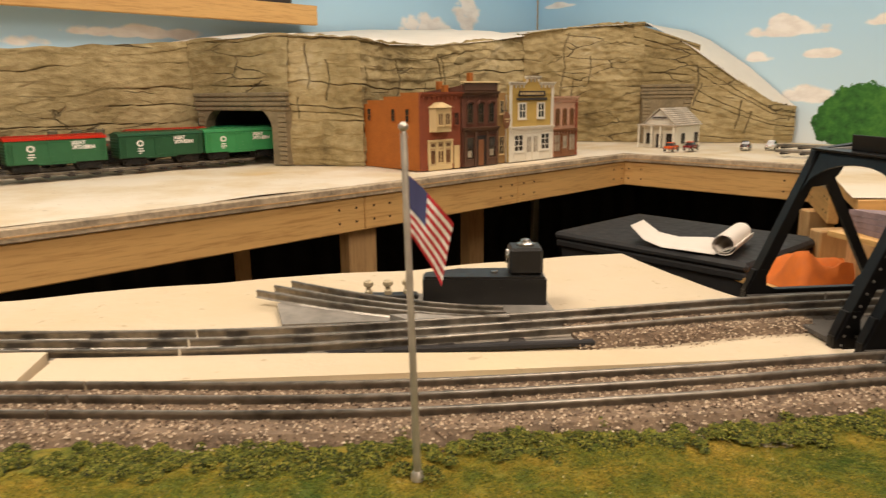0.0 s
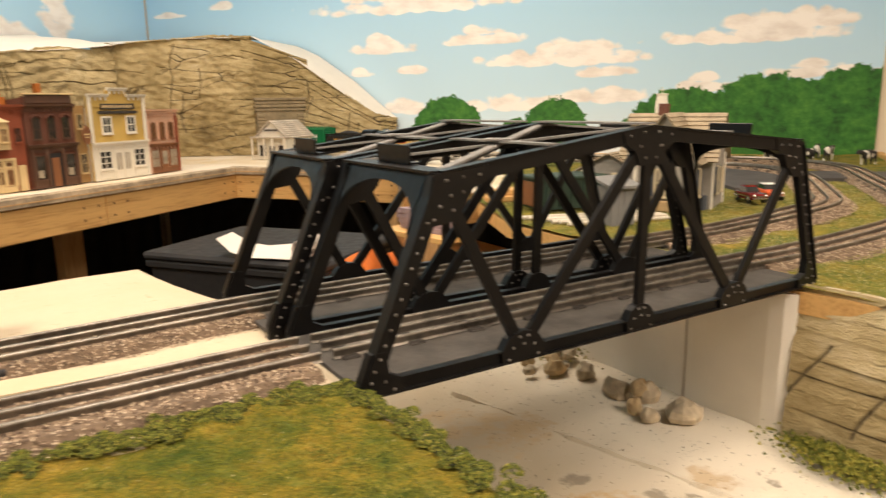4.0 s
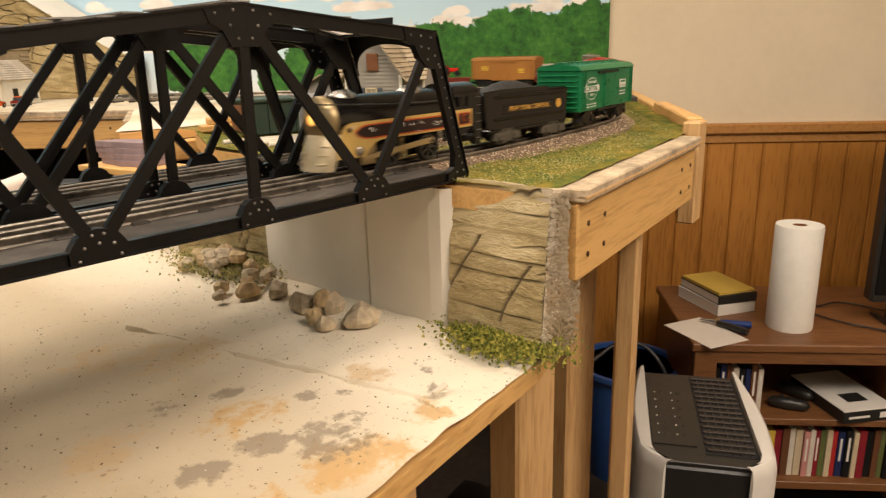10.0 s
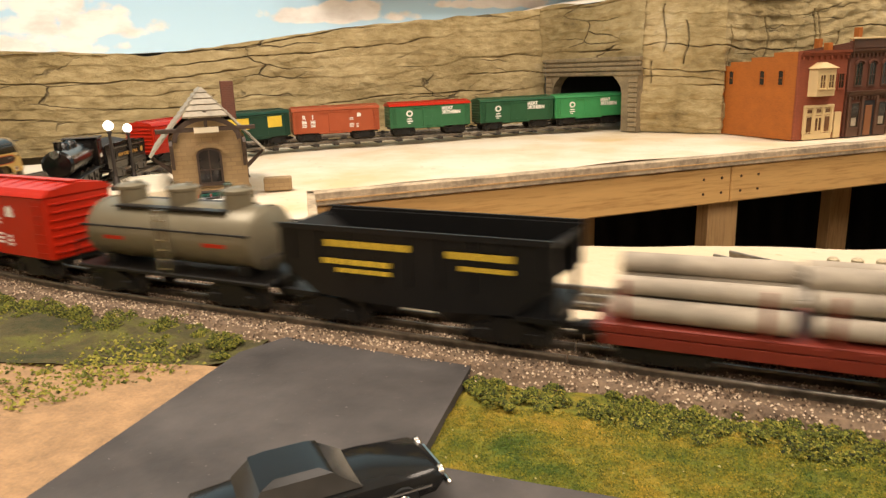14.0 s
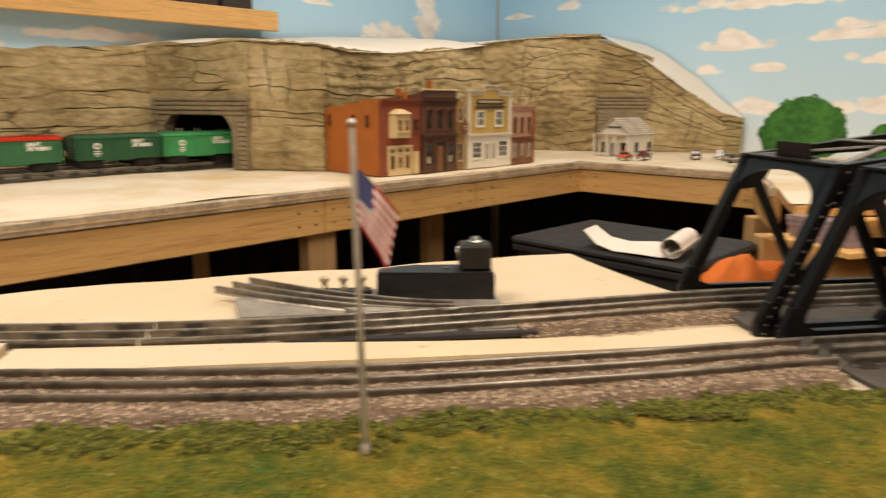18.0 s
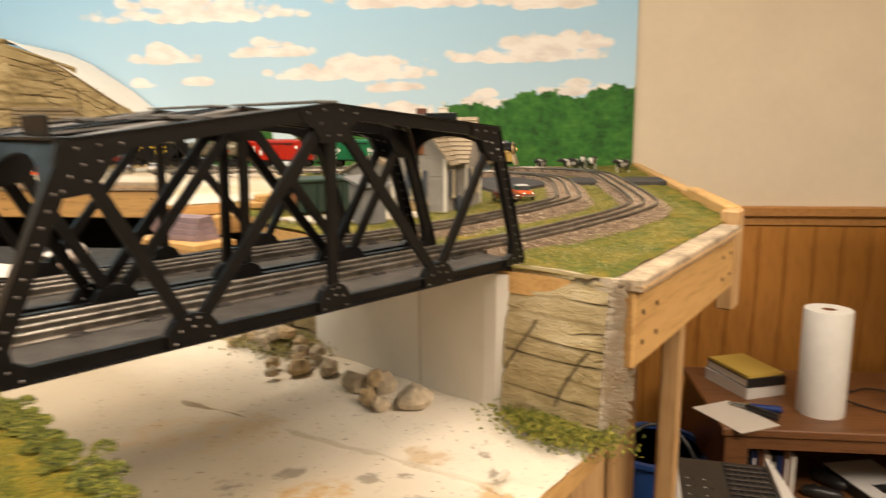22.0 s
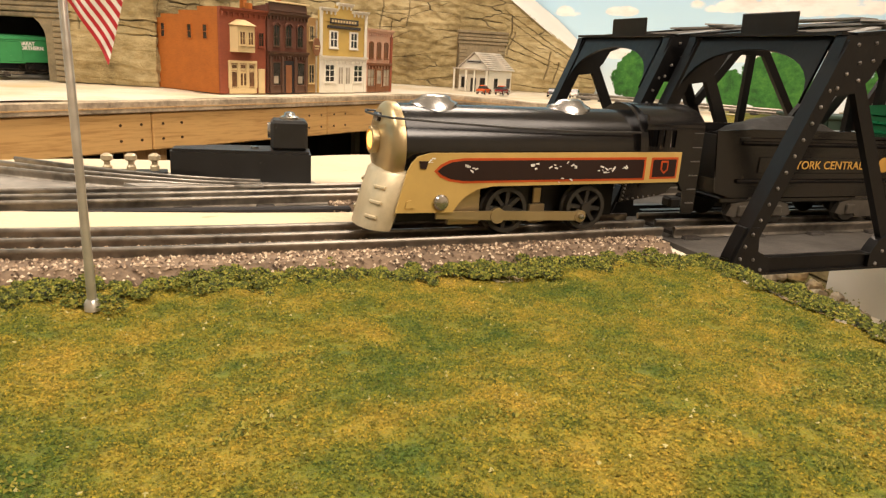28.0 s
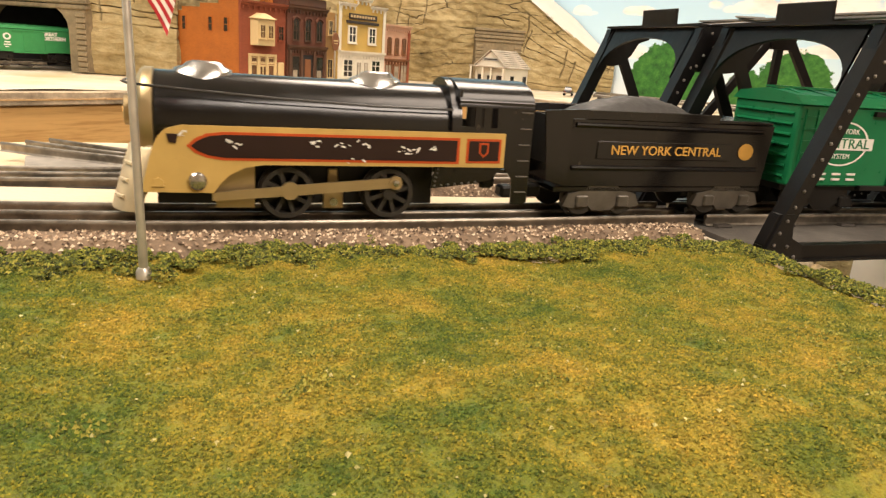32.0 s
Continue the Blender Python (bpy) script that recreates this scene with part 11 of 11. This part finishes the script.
# ---- foliage and loose ground cover ----
def scatter(name, label, category, material, count, seed, place, size, tall=0.8):
    """Thousands of foam crumbs; place gives a point of the ground for a random generator, or None."""
    rnd = random.Random(seed)
    s = Shape()
    V, F = s.v, s.f
    while count > 0:
        count -= 1
        p = place(rnd)
        if p is None:
            continue
        x, y, z = p
        r = size * rnd.uniform(0.5, 1.5)
        a = rnd.random() * 6.283
        k = len(V)
        for j in range(3):
            V.append((x + r * math.cos(a + 2.1 * j), y + r * math.sin(a + 2.1 * j), z + r * rnd.uniform(-0.5, 0.5)))
        V.append((x + r * rnd.uniform(-0.4, 0.4), y + r * rnd.uniform(-0.4, 0.4), z + r * tall * rnd.uniform(0.7, 1.5)))
        F += [(k, k + 1, k + 3), (k + 1, k + 2, k + 3), (k + 2, k, k + 3)]
    me = bpy.data.meshes.new(name)
    me.from_pydata([(q[0] * K, q[1] * K, q[2] * K) for q in V], [], F)
    me.materials.append(material)
    return tagged(new(name, me), label, category, kind="stuff")


def clumps(path, per, seed, spread, radius):
    """Centres and sizes of bushy clumps along a line."""
    rnd = random.Random(seed)
    out = []
    for (x0, y0), (x1, y1) in zip(path, path[1:]):
        n = int(math.hypot(x1 - x0, y1 - y0) * per)
        for _ in range(n):
            f = rnd.random()
            out.append((x0 + (x1 - x0) * f + rnd.gauss(0, spread), y0 + (y1 - y0) * f + rnd.gauss(0, spread), rnd.uniform(*radius)))
    return out


HEDGE = clumps([(-0.735, 0.048), (-0.45, 0.024), (-0.20, 0.024), (-0.01, 0.026)], 520, 8, 0.009, (0.002, 0.0085)) + clumps([(-0.006, 0.02), (0.002, -0.03), (0.010, -0.10), (0.010, -0.19), (0.0, -0.218)], 420, 9, 0.006, (0.002, 0.008))
HEDGE += clumps([(-1.30, 0.125), (-1.10, 0.105), (-0.95, 0.085)], 260, 12, 0.013, (0.003, 0.011))


def in_clump(rnd):
    x, y, r = HEDGE[int(rnd.random() * len(HEDGE))]
    v = Vector((rnd.gauss(0, 1), rnd.gauss(0, 1), abs(rnd.gauss(0, 1)))).normalized() * r * rnd.uniform(0.75, 1.05)
    return x + v.x, y + v.y, max(0.0, v.z * 0.85)


scatter("hedge", "clumps of dark green foam foliage along the track", "foliage", M_FOAM_DARK, 60000, 1, in_clump, 0.0010)
scatter("hedge_tips", "yellow-green foam on the low hedge", "foliage", M_FOAM, 50000, 31, in_clump, 0.0010)


def lawn_foam_material():
    """Fine crumbs that take the turf's own patches of green and ochre, each a little lighter or darker."""
    def build(t, b):
        v = coords(t)
        g = t.nodes.new("ShaderNodeNewGeometry")
        each = g.outputs["Random Per Island"]
        patch = math_node(t, "ADD", turf_patches(t, v), math_node(t, "MULTIPLY", math_node(t, "SUBTRACT", each, 0.5), 0.10))
        col = ramp(t, patch, TURF_STOPS)
        col = mix(t, 0.8, col, ramp(t, each, [(0.0, (0.5, 0.5, 0.5)), (0.7, (1.0, 1.0, 1.0)), (1.0, (1.35, 1.3, 1.2))]), "MULTIPLY")
        t.links.new(col, b.inputs["Base Color"])
        b.inputs["Roughness"].default_value = 0.95
    return node_material("lawn_foam", build)


def on_lawn(rnd):
    x, y = rnd.uniform(-0.74, 0.012), rnd.uniform(-0.256, 0.03)
    if y < -0.222 - 0.10 * max(0.0, -x) and rnd.random() < 0.9 or x < -0.60 and y < -0.06 or y < -0.256 + 0.9 * max(0.0, x + 0.03):
        return None
    return x, y, lawn_height(x, y) - 0.0036


scatter("lawn_foam", "fine green and ochre foam turf on the lawn", "grass", lawn_foam_material(), 220000, 2, on_lawn, 0.00060, 0.8)
TUFTS = clumps([(-0.70, -0.05), (-0.02, -0.05)], 45, 41, 0.085, (0.003, 0.010)) + clumps([(-0.12, -0.215), (-0.01, -0.12)], 180, 42, 0.030, (0.003, 0.010))


def on_tuft(rnd):
    x, y, r = TUFTS[int(rnd.random() * len(TUFTS))]
    x, y = x + rnd.gauss(0, r), y + rnd.gauss(0, r * 0.45)
    if x > 0.004 or y < -0.235 or y > 0.03 or x < -0.60 and y < -0.06:
        return None
    return x, y, lawn_height(x, y) - 0.0032


scatter("lawn_tufts", "small dark tufts and clods in the lawn", "grass", M_FOAM, 5000, 43, on_tuft, 0.0008, 1.0)
scatter("lawn_crumbs", "pale crumbs and fibres lying on the lawn", "crumbs", M_FOAM_PALE, 700, 44, on_lawn, 0.0009, 0.8)


def on_right(rnd):
    x = rnd.uniform(0.60, 1.75)
    y = rnd.uniform(-0.11, 0.95)
    u, v = x * RU.x + y * RU.y, x * RV.x + y * RV.y
    if v < -0.72 or noise.noise((x * 9, y * 9, 7.0)) < rnd.uniform(-0.6, 0.3) or y < -0.115 + 0.152 * (x - 0.62) or (x < 0.72 and y > 0.60):
        return None
    d = min((Vector((x, y, 0)) - on_line(OUTER, LOOP - 0.6 - (x - 0.6) * 1.05, True)).length, 1)
    if d < 0.045:
        return None
    return x, y, 0.001


scatter("pasture_foam", "pale yellow-green foam turf on the pasture", "grass", M_FOAM_PALE, 90000, 3, on_right, 0.0011, 0.6)
scatter("pasture_tufts", "dark green foam tufts on the pasture", "grass", M_FOAM, 26000, 4, lambda r: on_right(r), 0.0014, 0.9)


def on_left(rnd):
    x, y = rnd.uniform(-1.6, -0.93), rnd.uniform(-0.3, 0.16)
    if y > 0.15 - 0.12 * (x + 1.6) or x > -0.93 - 0.9 * max(0, 0.05 - y) or noise.noise((x * 12, y * 12, 3.0)) < rnd.uniform(-0.5, 0.4):
        return None
    return x, y, 0.001


scatter("verge_foam", "green foam turf on the verge beyond the road", "grass", M_FOAM, 26000, 6, on_left, 0.0018, 0.7)


def tuft(rnd):
    r = abs(rnd.gauss(0, 0.035))
    return 0.575 + rnd.gauss(0, 0.022), -0.085 + rnd.gauss(0, 0.035), BED + 0.002 + max(0, 0.016 * (1 - r / 0.05)) * rnd.random()


scatter("bank_tuft", "dry green foam at the foot of the bank", "grass", M_FOAM, 5000, 7, tuft, 0.0022, 1.2)
scatter("rubble_tuft", "dry foam scattered over the rubble heap", "grass", M_FOAM_PALE, 2500, 8, lambda r: (0.53 + r.gauss(0, 0.03), 0.47 + r.gauss(0, 0.06), BED + 0.004 + 0.012 * r.random()), 0.0022, 1.2)
M_GRIT = granules("river_grit", [(0.0, (0.10, 0.08, 0.05)), (0.6, (0.24, 0.20, 0.13)), (1.0, (0.62, 0.55, 0.44))])
scatter("river_grit", "scattered dark grit and crumbs on the river bed", "grit", M_GRIT, 900, 9, lambda r: (r.uniform(0.03, 0.56), r.uniform(-0.16, 0.45), BED + 0.001), 0.0011, 0.7)


motions()
